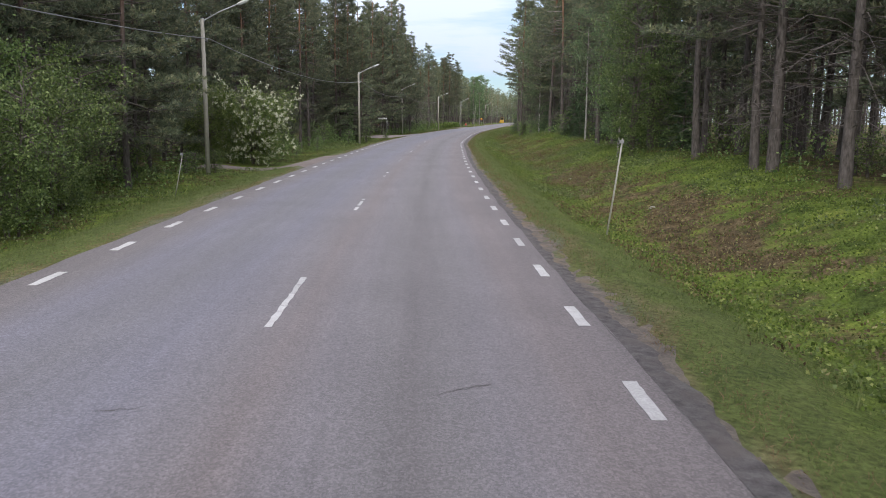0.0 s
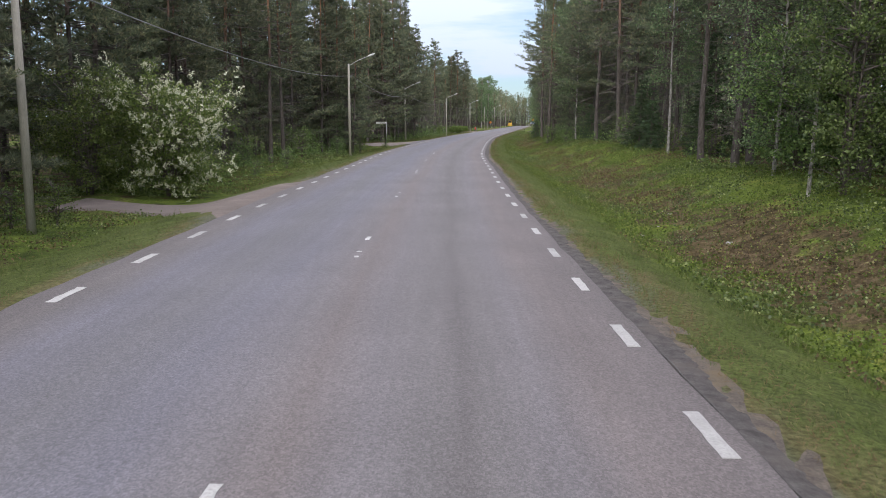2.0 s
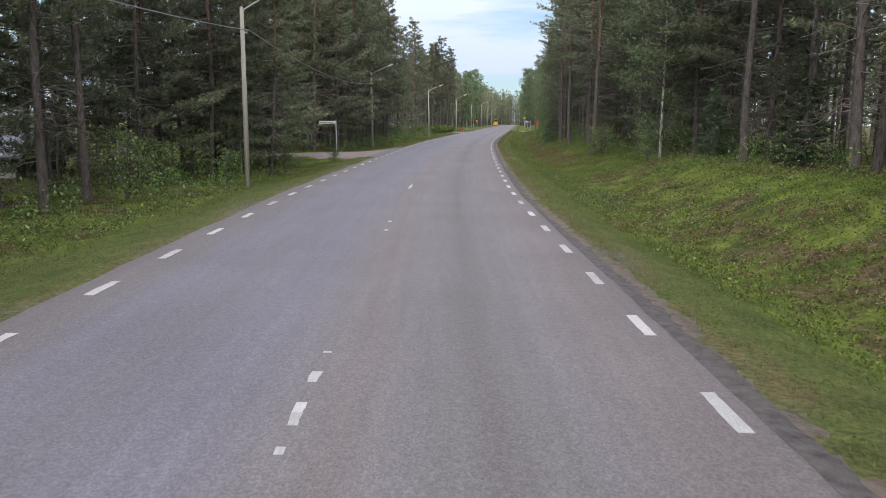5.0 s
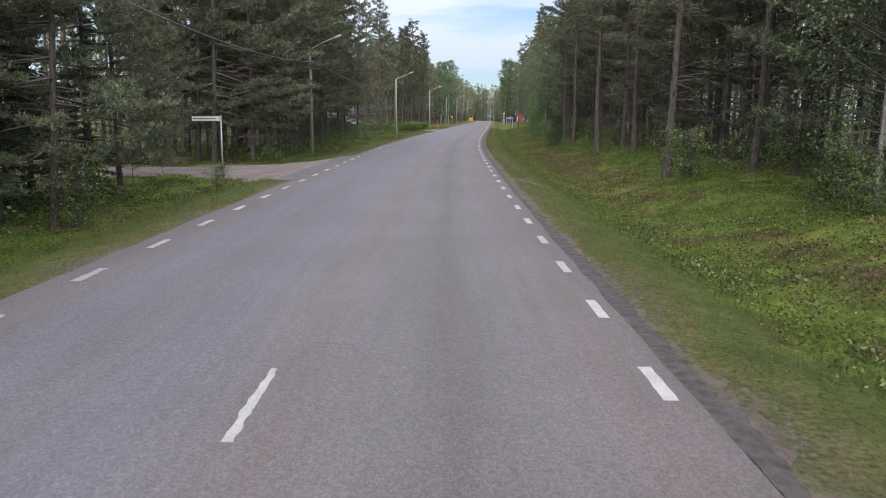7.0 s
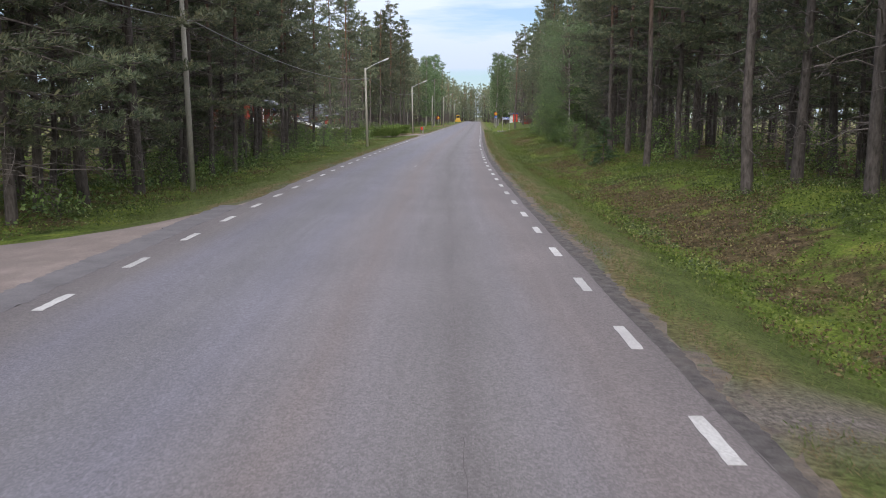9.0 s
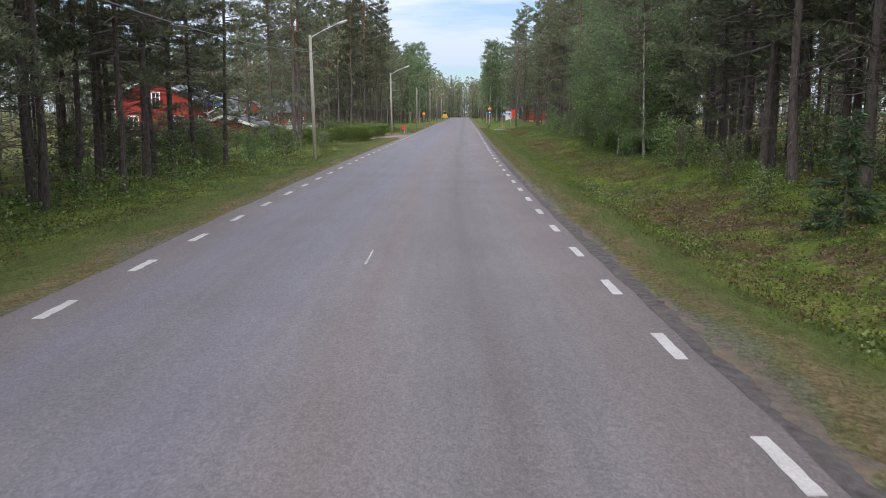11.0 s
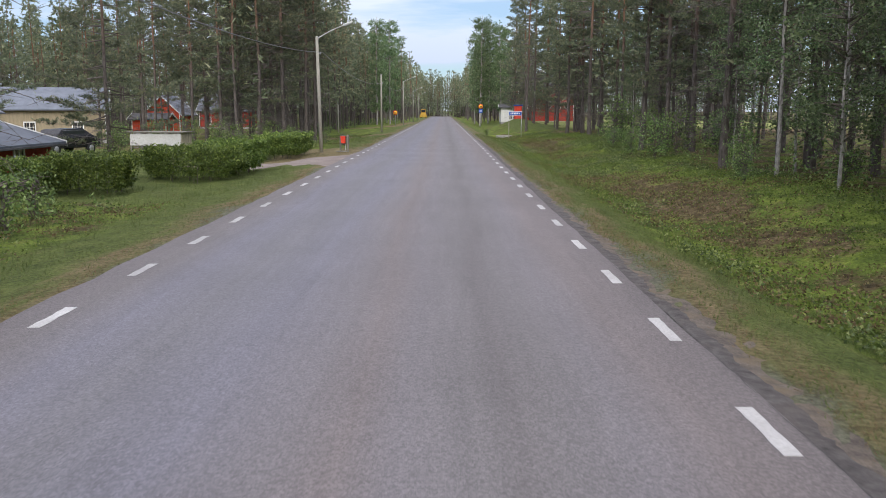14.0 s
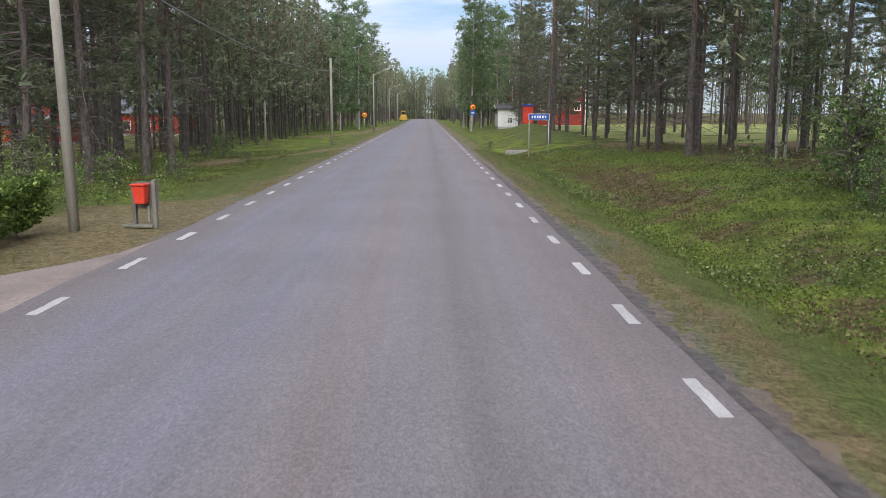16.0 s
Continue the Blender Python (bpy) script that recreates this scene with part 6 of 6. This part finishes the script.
def window(parent, wx, wy, z, w, h, face):
    """A casement with frame, bars and panes. face: -1 looks along -y, +1 along +x, on the wall's outer side."""
    def slab(name, a0, a1, z0, z1, out0, out1, mat, up):
        bm = box(wx + a0, wx + a1, wy - out1, wy - out0, z0, z1, 0.006) if face < 0 else box(wx + out0, wx + out1, wy + a0, wy + a1, z0, z1, 0.006)
        return part(name, bm, mat, up)
    pane = slab("window", -w / 2, w / 2, z, z + h, 0.004, 0.02, M["glass"], parent)
    for a0, a1, z0, z1 in ((-w / 2 - 0.1, -w / 2, z - 0.1, z + h + 0.1), (w / 2, w / 2 + 0.1, z - 0.1, z + h + 0.1), (-w / 2, w / 2, z + h, z + h + 0.1), (-w / 2, w / 2, z - 0.1, z)):
        slab("frame", a0, a1, z0, z1, 0.002, 0.06, M["white_paint"], pane)
    slab("glazing_bar", -0.025, 0.025, z, z + h, 0.01, 0.04, M["white_paint"], pane)
    slab("glazing_bar", -w / 2, w / 2, z + h * 0.62, z + h * 0.62 + 0.04, 0.01, 0.04, M["white_paint"], pane)


def house(name, x, y, w, depth, eave, ridge, wall_mat, roof_mat, label, along_y=True, turn=0.0, windows=(), z=None, over=0.45, chimney=False, door=None, board=0.28, corner=True):
    """A gabled timber house. x, y: its front left corner; the ridge runs along y (gable to the front) or along x."""
    g = z if z is not None else float(land(x + w / 2, y))
    h = empty_thing(name, Matrix.Translation((x, y, g)) @ pose(0, 0, 0, 0, 0, turn), label, "house", "houses by the road")
    part("plinth", box(0.04, w - 0.04, 0.04, depth - 0.04, -0.5, 0.3), M["plinth"], h)
    bm = bmesh.new()
    if along_y:
        prof = [(0, 0.28), (w, 0.28), (w, eave), (w / 2, ridge), (0, eave)]
        a = [bm.verts.new((px, 0, pz)) for px, pz in prof]
        b = [bm.verts.new((px, depth, pz)) for px, pz in prof]
    else:
        prof = [(0, 0.28), (depth, 0.28), (depth, eave), (depth / 2, ridge), (0, eave)]
        a = [bm.verts.new((0, py, pz)) for py, pz in prof]
        b = [bm.verts.new((w, py, pz)) for py, pz in prof]
    bm.faces.new(a), bm.faces.new(b[::-1])
    for i in range(5):
        bm.faces.new((a[i], b[i], b[(i + 1) % 5], a[(i + 1) % 5]))
    bmesh.ops.recalc_face_normals(bm, faces=bm.faces)
    wall = part("wall", bm, wall_mat, h)
    # upright cladding boards on the two sides that can be seen
    half = (w if along_y else depth) / 2
    rise = ridge - eave
    n = int(w / board)
    if len(windows) or door:
        for i in range(n):
            c = (i + 0.5) * w / n
            top = eave + rise * (1 - abs(c - half) / half) - 0.03 if along_y else eave
            part("board", box(c - 0.02, c + 0.02, -0.022, 0.0, 0.3, top), wall_mat, wall)
    if corner:
        for cx in (-0.03, w - 0.09):
            part("corner_board", box(cx, cx + 0.12, -0.035, 0.1, 0.3, eave + 0.05), M["white_paint"], h, "white corner board")
        part("corner_board", box(w - 0.02, w + 0.035, depth - 0.12, depth, 0.3, eave), M["white_paint"], h, "white corner board")
    # two roof slopes with thickness, white barge boards
    for sgn in (-1, 1):
        bm = bmesh.new()
        drop = rise * (half + over) / half
        e = half + over
        pts = [(half, ridge + 0.1), (half + sgn * e, ridge + 0.1 - drop), (half + sgn * e, ridge - drop), (half, ridge)]
        lo, hi = -over, (depth if along_y else w) + over
        fa = [bm.verts.new((p, lo, q) if along_y else (lo, p, q)) for p, q in pts]
        fb = [bm.verts.new((p, hi, q) if along_y else (hi, p, q)) for p, q in pts]
        bm.faces.new(fa), bm.faces.new(fb[::-1])
        for i in range(4):
            bm.faces.new((fa[i], fb[i], fb[(i + 1) % 4], fa[(i + 1) % 4]))
        bmesh.ops.recalc_face_normals(bm, faces=bm.faces)
        roof = part("roof", bm, roof_mat, h)
        for end, out in ((lo, -0.03), (hi, 0.03)):
            bm = bmesh.new()
            q = [(half, ridge + 0.14), (half + sgn * (e + 0.03), ridge + 0.14 - drop), (half + sgn * (e + 0.03), ridge - 0.12 - drop), (half, ridge - 0.12)]
            f1 = [bm.verts.new((p, end, z1) if along_y else (end, p, z1)) for p, z1 in q]
            f2 = [bm.verts.new((p, end + out, z1) if along_y else (end + out, p, z1)) for p, z1 in q]
            bm.faces.new(f1), bm.faces.new(f2[::-1])
            for i in range(4):
                bm.faces.new((f1[i], f2[i], f2[(i + 1) % 4], f1[(i + 1) % 4]))
            bmesh.ops.recalc_face_normals(bm, faces=bm.faces)
            part("barge_board", bm, M["white_paint"], roof, "white barge board")
        e0 = half + sgn * e
        part("gutter", box(e0 - 0.05, e0 + 0.05, lo, hi, ridge - drop - 0.08, ridge - drop + 0.02, 0.02) if along_y else box(lo, hi, e0 - 0.05, e0 + 0.05, ridge - drop - 0.08, ridge - drop + 0.02, 0.02), M["roof_dark"], roof)
    for side, a, z0, ww, hh in windows:
        if side == "front":
            window(h, a, 0, z0, ww, hh, -1)
        else:
            window(h, w, a, z0, ww, hh, 1)
    if door:
        a, ww, hh, mat = door
        d = part("door", box(a - ww / 2, a + ww / 2, -0.05, 0.0, 0.3, 0.3 + hh, 0.01), mat, h, "panelled door")
        for q0, q1 in ((a - ww / 2 - 0.1, a - ww / 2), (a + ww / 2, a + ww / 2 + 0.1)):
            part("frame", box(q0, q1, -0.06, 0.0, 0.3, 0.3 + hh + 0.1), M["white_paint"], d)
        part("lintel", box(a - ww / 2, a + ww / 2, -0.06, 0.0, 0.3 + hh, 0.4 + hh), M["white_paint"], d)
        part("handle", box(a + ww / 2 - 0.12, a + ww / 2 - 0.08, -0.1, -0.05, 1.2, 1.3), M["galvanised"], d)
    if chimney:
        c = part("chimney", box(w / 2 - 0.35, w / 2 + 0.35, depth * 0.5, depth * 0.5 + 0.6, ridge - 0.4, ridge + 0.8, 0.02), M["plinth"], h)
        part("flue_cap", box(w / 2 - 0.42, w / 2 + 0.42, depth * 0.5 - 0.07, depth * 0.5 + 0.67, ridge + 0.8, ridge + 0.88, 0.01), M["roof_dark"], c)
    return h


TIMBER = house("timber_house", -45.6, 212.4, 7.6, 9.4, 3.95, 5.95, M["falu_red"], M["roof_grey"], "two-storey red timber house with white trim and grey roof", windows=(("front", 4.1, 3.1, 0.7, 1.3), ("front", 6.3, 0.9, 0.9, 1.2), ("front", 1.8, 0.9, 0.9, 1.2), ("right", 2.5, 0.9, 1.0, 1.2), ("right", 5.8, 0.9, 1.0, 1.2), ("right", 4.4, 2.55, 1.1, 1.0), ("right", 8.0, 2.55, 1.1, 1.0)), chimney=True)
house("garage_building", -35.5, 203.9, 6.2, 6.6, 1.65, 2.6, M["falu_red"], M["roof_grey"], "low red timber outbuilding with a grey sheet roof", windows=(("right", 1.4, 0.55, 0.7, 0.9), ("right", 3.6, 0.55, 0.7, 0.9)), z=-0.6)
M["awning_blue"] = surface("awning_blue", (0.015, 0.09, 0.5), (0.03, 0.15, 0.68), 3.0, 25.0, 0.7, 0.1, 0.002)


def awning(parent, wx, a, z, width):
    """A sloping blue cloth over a window of the wall that looks along +x, with a hanging front edge."""
    bm = bmesh.new()
    for lo, hi in (((0.05, z + 0.3), (0.55, z - 0.1)), ((0.55, z - 0.1), (0.56, z - 0.32))):
        v = [bm.verts.new((wx + px, a + sg * width / 2, pz + dz)) for sg in (-1, 1) for dz in (0.0, 0.02) for px, pz in (lo, hi)]
        for f in ((0, 1, 5, 4), (2, 6, 7, 3), (0, 2, 3, 1), (4, 5, 7, 6), (0, 4, 6, 2), (1, 3, 7, 5)):
            bm.faces.new([v[i] for i in f])
    bmesh.ops.recalc_face_normals(bm, faces=bm.faces)
    part("awning", bm, M["awning_blue"], parent, "bright blue cloth awning")


for a in (4.4, 8.0):
    awning(TIMBER, 7.6, a, 3.45, 1.4)


def porch(parent, x0, x1, y0, y1, eave, ridge):
    """A small gabled porch roof on two white posts, its gable to the front."""
    xm = (x0 + x1) / 2
    for sg, xe in ((-1, x0), (1, x1)):
        for nm, dz, ya, yb, mat in (("porch_roof", 0.06, y0, y1, M["roof_grey"]), ("barge_board", 0.1, y0 - 0.05, y0 - 0.005, M["white_paint"])):
            bm = bmesh.new()
            drop = 0.06 if nm == "porch_roof" else 0.2
            q = [(xm, ridge + dz), (xe, eave + dz), (xe, eave + dz - drop), (xm, ridge + dz - drop)]
            f1, f2 = [bm.verts.new((px, ya, pz)) for px, pz in q], [bm.verts.new((px, yb, pz)) for px, pz in q]
            bm.faces.new(f1), bm.faces.new(f2[::-1])
            for i in range(4):
                bm.faces.new((f1[i], f2[i], f2[(i + 1) % 4], f1[(i + 1) % 4]))
            bmesh.ops.recalc_face_normals(bm, faces=bm.faces)
            part(nm, bm, mat, parent)
        part("porch_post", box(xe - 0.12 * sg - 0.06, xe - 0.12 * sg + 0.06, y0 + 0.05, y0 + 0.17, -0.3, eave, 0.008), M["white_paint"], parent)


porch(TIMBER, 7.7, 10.1, 4.6, 6.6, 2.35, 3.1)
house("beige_house", -56.4, 254.6, 11.5, 9.0, 3.4, 5.4, M["beige_board"], M["roof_grey"], "beige boarded single-storey house with a grey roof", along_y=False, turn=20, windows=(("front", 8.9, 0.8, 0.9, 1.2), ("front", 4.6, 0.8, 0.9, 1.2), ("front", 2.0, 0.8, 0.9, 1.2)))
house("red_cabin", -54.9, 297.0, 5.0, 7.0, 3.0, 5.4, M["bright_red"], M["roof_grey"], "bright red cabin with a steep gable and white trim", windows=(("front", 3.1, 0.7, 0.7, 1.0),))
house("porch_cabin", -54.0, 289.0, 4.6, 3.2, 2.1, 2.75, M["bright_red"], M["roof_dark"], "small red shed with a low dark roof", along_y=False, windows=(("front", 3.6, 0.6, 0.8, 0.7),))
house("forest_cottage", -55.8, 328.0, 9.6, 8.0, 3.4, 6.2, M["falu_red"], M["roof_grey"], "red cottage with white posts and a grey sheet roof", along_y=False, windows=(("front", 6.9, 0.8, 0.9, 1.2), ("front", 1.6, 0.8, 0.9, 1.2)), door=(4.4, 0.9, 2.0, M["white_paint"]))
house("village_house", 2.4, 345.0, 12.0, 9.0, 7.2, 9.6, M["falu_red"], M["roof_dark"], "large two-storey red house with white windows behind pines", along_y=False, windows=tuple(("front", 1.4 + 1.85 * i, zz, 0.9, 1.3) for i in range(6) for zz in (2.7, 5.5)), chimney=True)
house("white_outbuilding", -1.2, 330.0, 3.4, 5.0, 3.0, 3.6, M["white_paint"], M["roof_dark"], "small white outbuilding behind the grassy mound", along_y=False, corner=False, windows=(("front", 1.7, 0.8, 0.6, 0.7),))
M["sheet_roof"] = surface("sheet_roof", (0.25, 0.275, 0.33), (0.33, 0.36, 0.42), 1.0, 6.0, 0.4, 0.05, 0.002, 0.2)
house("garden_shed", -33.6, 90.4, 3.6, 4.4, 1.3, 2.75, M["roof_dark"], M["sheet_roof"], "low dark shed with a pale metal roof between pines", along_y=False, corner=False, windows=(("front", 1.0, 0.4, 0.5, 0.5),))


M["pale_board"] = surface("pale_board", (0.3, 0.27, 0.2), (0.44, 0.4, 0.31), 1.5, 25.0, 0.9, stretch=(5, 5, 0.5))
M["white_board"] = surface("white_board", (0.5, 0.5, 0.48), (0.62, 0.62, 0.6), 1.0, 18.0, 0.8)


# the slatted stall with a white front
def stall(x, y):
    g = float(land(x, y)) - 0.25
    s = empty_thing("yard_stall", Matrix.Translation((x, y, g)) @ pose(0, 0, 0, 0, 0, -6), "low slatted wooden stall with a white front panel", "stall")
    h = 1.05 - g
    for px in (0.05, 3.25):
        for py in (0.05, 1.5):
            part("post", box(px - 0.05, px + 0.05, py - 0.05, py + 0.05, -0.3, h - 0.05), M["grey_board"], s)
    part("front_panel", box(0.0, 3.3, -0.03, 0.0, h - 0.85, h - 0.12, 0.005), M["white_board"], s, "white front panel")
    part("roof_board", box(-0.15, 3.5, -0.15, 1.75, h - 0.05, h + 0.02, 0.01), M["grey_board"], s)
    for i in range(11):
        part("slat", box(3.31, 3.335, 0.02 + i * 0.145, 0.02 + i * 0.145 + 0.125, 0.05, h - 0.06), M["pale_board"], s)
    part("shelf", box(0.1, 3.2, 0.1, 1.4, h - 1.0, h - 0.96), M["grey_board"], s)
    return s


stall(-31.7, 226.6)


# a dark car parked by the beige house
M["car_paint"] = surface("car_paint", (0.01, 0.011, 0.013), (0.02, 0.021, 0.024), 0.8, 10.0, 0.25, 0.02, 0.001, 0.3, spec=0.6)
M["rubber"] = surface("rubber", (0.015, 0.015, 0.015), (0.03, 0.03, 0.03), 3.0, 30.0, 0.9)


def car(x, y, turn):
    c = empty_thing("parked_car", Matrix.Translation(put(x, y)) @ pose(0, 0, 0, 0, 0, turn), "black car parked on the house drive", "car")
    outline = [(-2.15, 0.35), (-2.2, 0.75), (-1.3, 0.92), (-0.65, 1.42), (0.95, 1.46), (1.7, 1.0), (2.15, 0.9), (2.2, 0.35)]
    bm = bmesh.new()
    a = [bm.verts.new((px, -0.86 + (0.14 if pz > 1.2 else 0), pz)) for px, pz in outline]
    b = [bm.verts.new((px, 0.86 - (0.14 if pz > 1.2 else 0), pz)) for px, pz in outline]
    bm.faces.new(a), bm.faces.new(b[::-1])
    for i in range(len(outline)):
        j = (i + 1) % len(outline)
        bm.faces.new((a[i], b[i], b[j], a[j]))
    bmesh.ops.recalc_face_normals(bm, faces=bm.faces)
    bmesh.ops.bevel(bm, geom=bm.edges[:], offset=0.05, segments=2, affect="EDGES")
    body = part("body", bm, M["car_paint"], c)
    for sgn in (-1, 1):
        part("window", box(-0.7, 1.0, sgn * 0.8 - 0.015, sgn * 0.8 + 0.015, 1.0, 1.36, 0.01), M["glass"], body)
        for px in (-1.35, 1.35):
            t = tube("wheel", [(px, sgn * 0.72, 0.31), (px, sgn * 0.9, 0.31)], [0.31, 0.31], 18, M["rubber"], c)
            tube("rim", [(px, sgn * 0.895, 0.31), (px, sgn * 0.91, 0.31)], [0.19, 0.17], 14, M["galvanised"], t)
        part("headlight", box(2.12, 2.2, sgn * 0.65 - 0.14, sgn * 0.65 + 0.14, 0.68, 0.8, 0.02), M["glass_dull"], body)
    return c


car(-34.2, 222.6, 70)


# hedges
def hedge(x0, x1, y0, y1, top, seed, label):
    rs = np.random.RandomState(seed)
    g = float(land((x0 + x1) / 2, (y0 + y1) / 2))
    h = empty_thing("hedge", Matrix.Translation(((x0 + x1) / 2, (y0 + y1) / 2, g)), label, "hedge", "clipped hedges by the house drive")
    lx, ly, lz = (x1 - x0) / 2, (y1 - y0) / 2, top - g
    n = int(3200 * (lx * ly * 4 * 0.35 + (lx + ly) * lz))
    p = rs.uniform(-1, 1, (n, 3))
    face = rs.randint(0, 5, n)
    for f, ax, sg in ((0, 0, 1), (1, 0, -1), (2, 1, 1), (3, 1, -1)):
        p[face == f, ax] = sg * rs.uniform(0.8, 1.04, (face == f).sum())
    p[:, 2] = (p[:, 2] + 1) / 2
    p[face == 4, 2] = rs.uniform(0.86, 1.05, (face == 4).sum())
    bump_xy = 1 + 0.09 * np.sin(p[:, 0] * 5 + seed) + 0.08 * np.sin(p[:, 1] * 6 + 1) + 0.05 * np.sin(p[:, 2] * 9 + seed) + rs.normal(0, 0.035, n)
    taper = 0.82 + 0.18 * np.clip(p[:, 2] * 2, 0, 1)
    q = np.stack([p[:, 0] * lx * taper * bump_xy, p[:, 1] * ly * taper * bump_xy, 0.2 + p[:, 2] * (lz - 0.17) * (1 + 0.07 * np.sin(p[:, 0] * 4 + p[:, 1] * 5 + seed) + 0.05 * np.sin(p[:, 0] * 11 + seed) + rs.normal(0, 0.03, n))], -1)
    co, fa = leaves(q, 0.085, rs, slim=0.62)
    tagged(fast_mesh("foliage", co, fa, M["hedge_leaves"], h), kind="stuff")
    rd = random.Random(seed)
    for i in range(int((lx + ly) * 6)):
        a = Vector((rd.uniform(-lx, lx) * 0.75, rd.uniform(-ly, ly) * 0.85, -0.1))
        tube("stem", [a, a + Vector((rd.uniform(-0.15, 0.15), rd.uniform(-0.15, 0.15), lz * 0.85))], [0.016, 0.006], 5, M["spruce_bark"], h)
    return h


HEDGE = "clipped bright green leafy hedge beside the gravel drive"
hedge(-23.2, -20.0, 203.9, 205.6, 0.95, 3, HEDGE)
hedge(-21.9, -19.9, 206.4, 210.0, 1.05, 4, HEDGE)
hedge(-21.9, -19.7, 218.0, 222.6, 1.0, 5, HEDGE)
LOOSE = "loose green leafy hedge in front of the red outbuilding"
hedge(-24.6, -22.2, 199.6, 201.2, 0.9, 6, LOOSE)
hedge(-27.2, -24.4, 198.6, 200.2, 0.8, 7, LOOSE)
hedge(-30.2, -27.1, 198.0, 199.5, 0.75, 8, LOOSE)
for x, y, s in ((-26.5, 210.5, 0.8), (-24.8, 224.5, 0.7), (-23.4, 226.0, 0.8), (-22.2, 227.6, 0.8), (-26.0, 229.0, 0.9), (-27.4, 231.5, 0.9), (-30.0, 233.0, 1.0), (-22.4, 223.0, 0.6), (-33.0, 236.0, 1.0), (-36.5, 238.0, 1.0), (-20.8, 226.4, 0.6), (-24.5, 232.0, 0.9)):
    stand(ROWANS, x, y, s, 1)
for x, y, s in ((-40.5, 262.0, 1.0), (-47.0, 280.0, 0.9), (-35.0, 252.0, 0.95), (-31.5, 256.0, 0.9), (-44.0, 253.0, 1.0), (-38.5, 270.0, 1.0), (-29.5, 246.0, 0.9), (-60.0, 285.0, 1.0)):
    stand(PINES_MID, x, y, s)


# a yellow wheel loader far down the road
def loader(x, y):
    M["machine_yellow"] = surface("machine_yellow", (0.42, 0.25, 0.03), (0.52, 0.33, 0.05), 1.0, 15.0, 0.5, 0.05, 0.002)
    c = empty_thing("wheel_loader", Matrix.Translation(put(x, y)), "yellow wheel loader parked on the verge", "wheel loader")
    part("body", box(-0.9, 0.9, -1.8, 1.6, 0.7, 1.7, 0.15), M["machine_yellow"], c)
    cab = part("cab", box(-0.75, 0.75, -0.4, 1.0, 1.7, 3.0, 0.1), M["machine_yellow"], c)
    part("window", box(-0.65, 0.65, -0.43, -0.4, 1.9, 2.8, 0.02), M["glass"], cab)
    part("bucket", box(-1.2, 1.2, -3.1, -2.3, 0.2, 1.1, 0.1), M["machine_yellow"], c)
    for px in (-0.5, 0.5):
        part("boom", box(px - 0.1, px + 0.1, -2.5, -0.8, 0.9, 1.2, 0.03), M["machine_yellow"], c)
    for px in (-0.85, 0.85):
        for py in (-1.3, 1.1):
            tube("wheel", [(px - 0.25, py, 0.6), (px + 0.25, py, 0.6)], [0.62, 0.62], 16, M["rubber"], c)
    return c


loader(-18.2, 470.0)


# red post cabinet and rail behind the place sign
def cabinet(x, y):
    b = put(x, y)
    c = empty_thing("red_cabinet", Matrix.Translation(b), "tall red cabinet with a dark blue roof on the grass", "cabinet")
    part("body", box(0, 1.0, 0, 0.8, -0.1, 1.75, 0.03), M["red_plastic"], c)
    part("roof", box(-0.1, 1.1, -0.1, 0.9, 1.75, 1.9, 0.03), M["sign_blue"], c, "dark blue roof")
    part("door", box(0.1, 0.9, -0.02, 0.0, 0.15, 1.6, 0.008), M["red_plastic"], c)
    return c


cabinet(-2.2, 290.0)


# stones and cut branches on the verge
def stones():
    M["stone"] = surface("stone", (0.2, 0.19, 0.18), (0.36, 0.35, 0.33), 4.0, 30.0, 0.9)
    for i, (x, y, r) in enumerate(((-0.3, 41.6, 0.1), (0.3, 43.0, 0.08), (0.9, 45.0, 0.09), (-3.9, 170.5, 0.12), (3.4, 27.5, 0.12), (1.5, 40.0, 0.1))):
        bm = bmesh.new()
        bmesh.ops.create_icosphere(bm, subdivisions=2, radius=r)
        rd = random.Random(i)
        for v in bm.verts:
            v.co *= rd.uniform(0.85, 1.12)
            v.co.z *= 0.6
        me = bpy.data.meshes.new("stone")
        bm.to_mesh(me)
        bm.free()
        me.materials.append(M["stone"])
        ob = new("stone", me)
        ob.location = put(x, y, r * 0.2)
        tagged(ob, "pale grey stone half sunk in the verge", "stone", "stones on the verge")


stones()


# a log in the grass, built as a plain bevelled box of stone colour
def block(x, y, turn):
    b = empty_thing("concrete_block", Matrix.Translation(put(x, y)) @ pose(0, 0, 0, 0, 0, turn), "pale log lying in the roadside grass", "concrete block")
    part("block", box(-0.85, 0.85, -0.2, 0.2, -0.1, 0.24, 0.03), M["stone"], b)


block(-5.4, 266.0, 4)
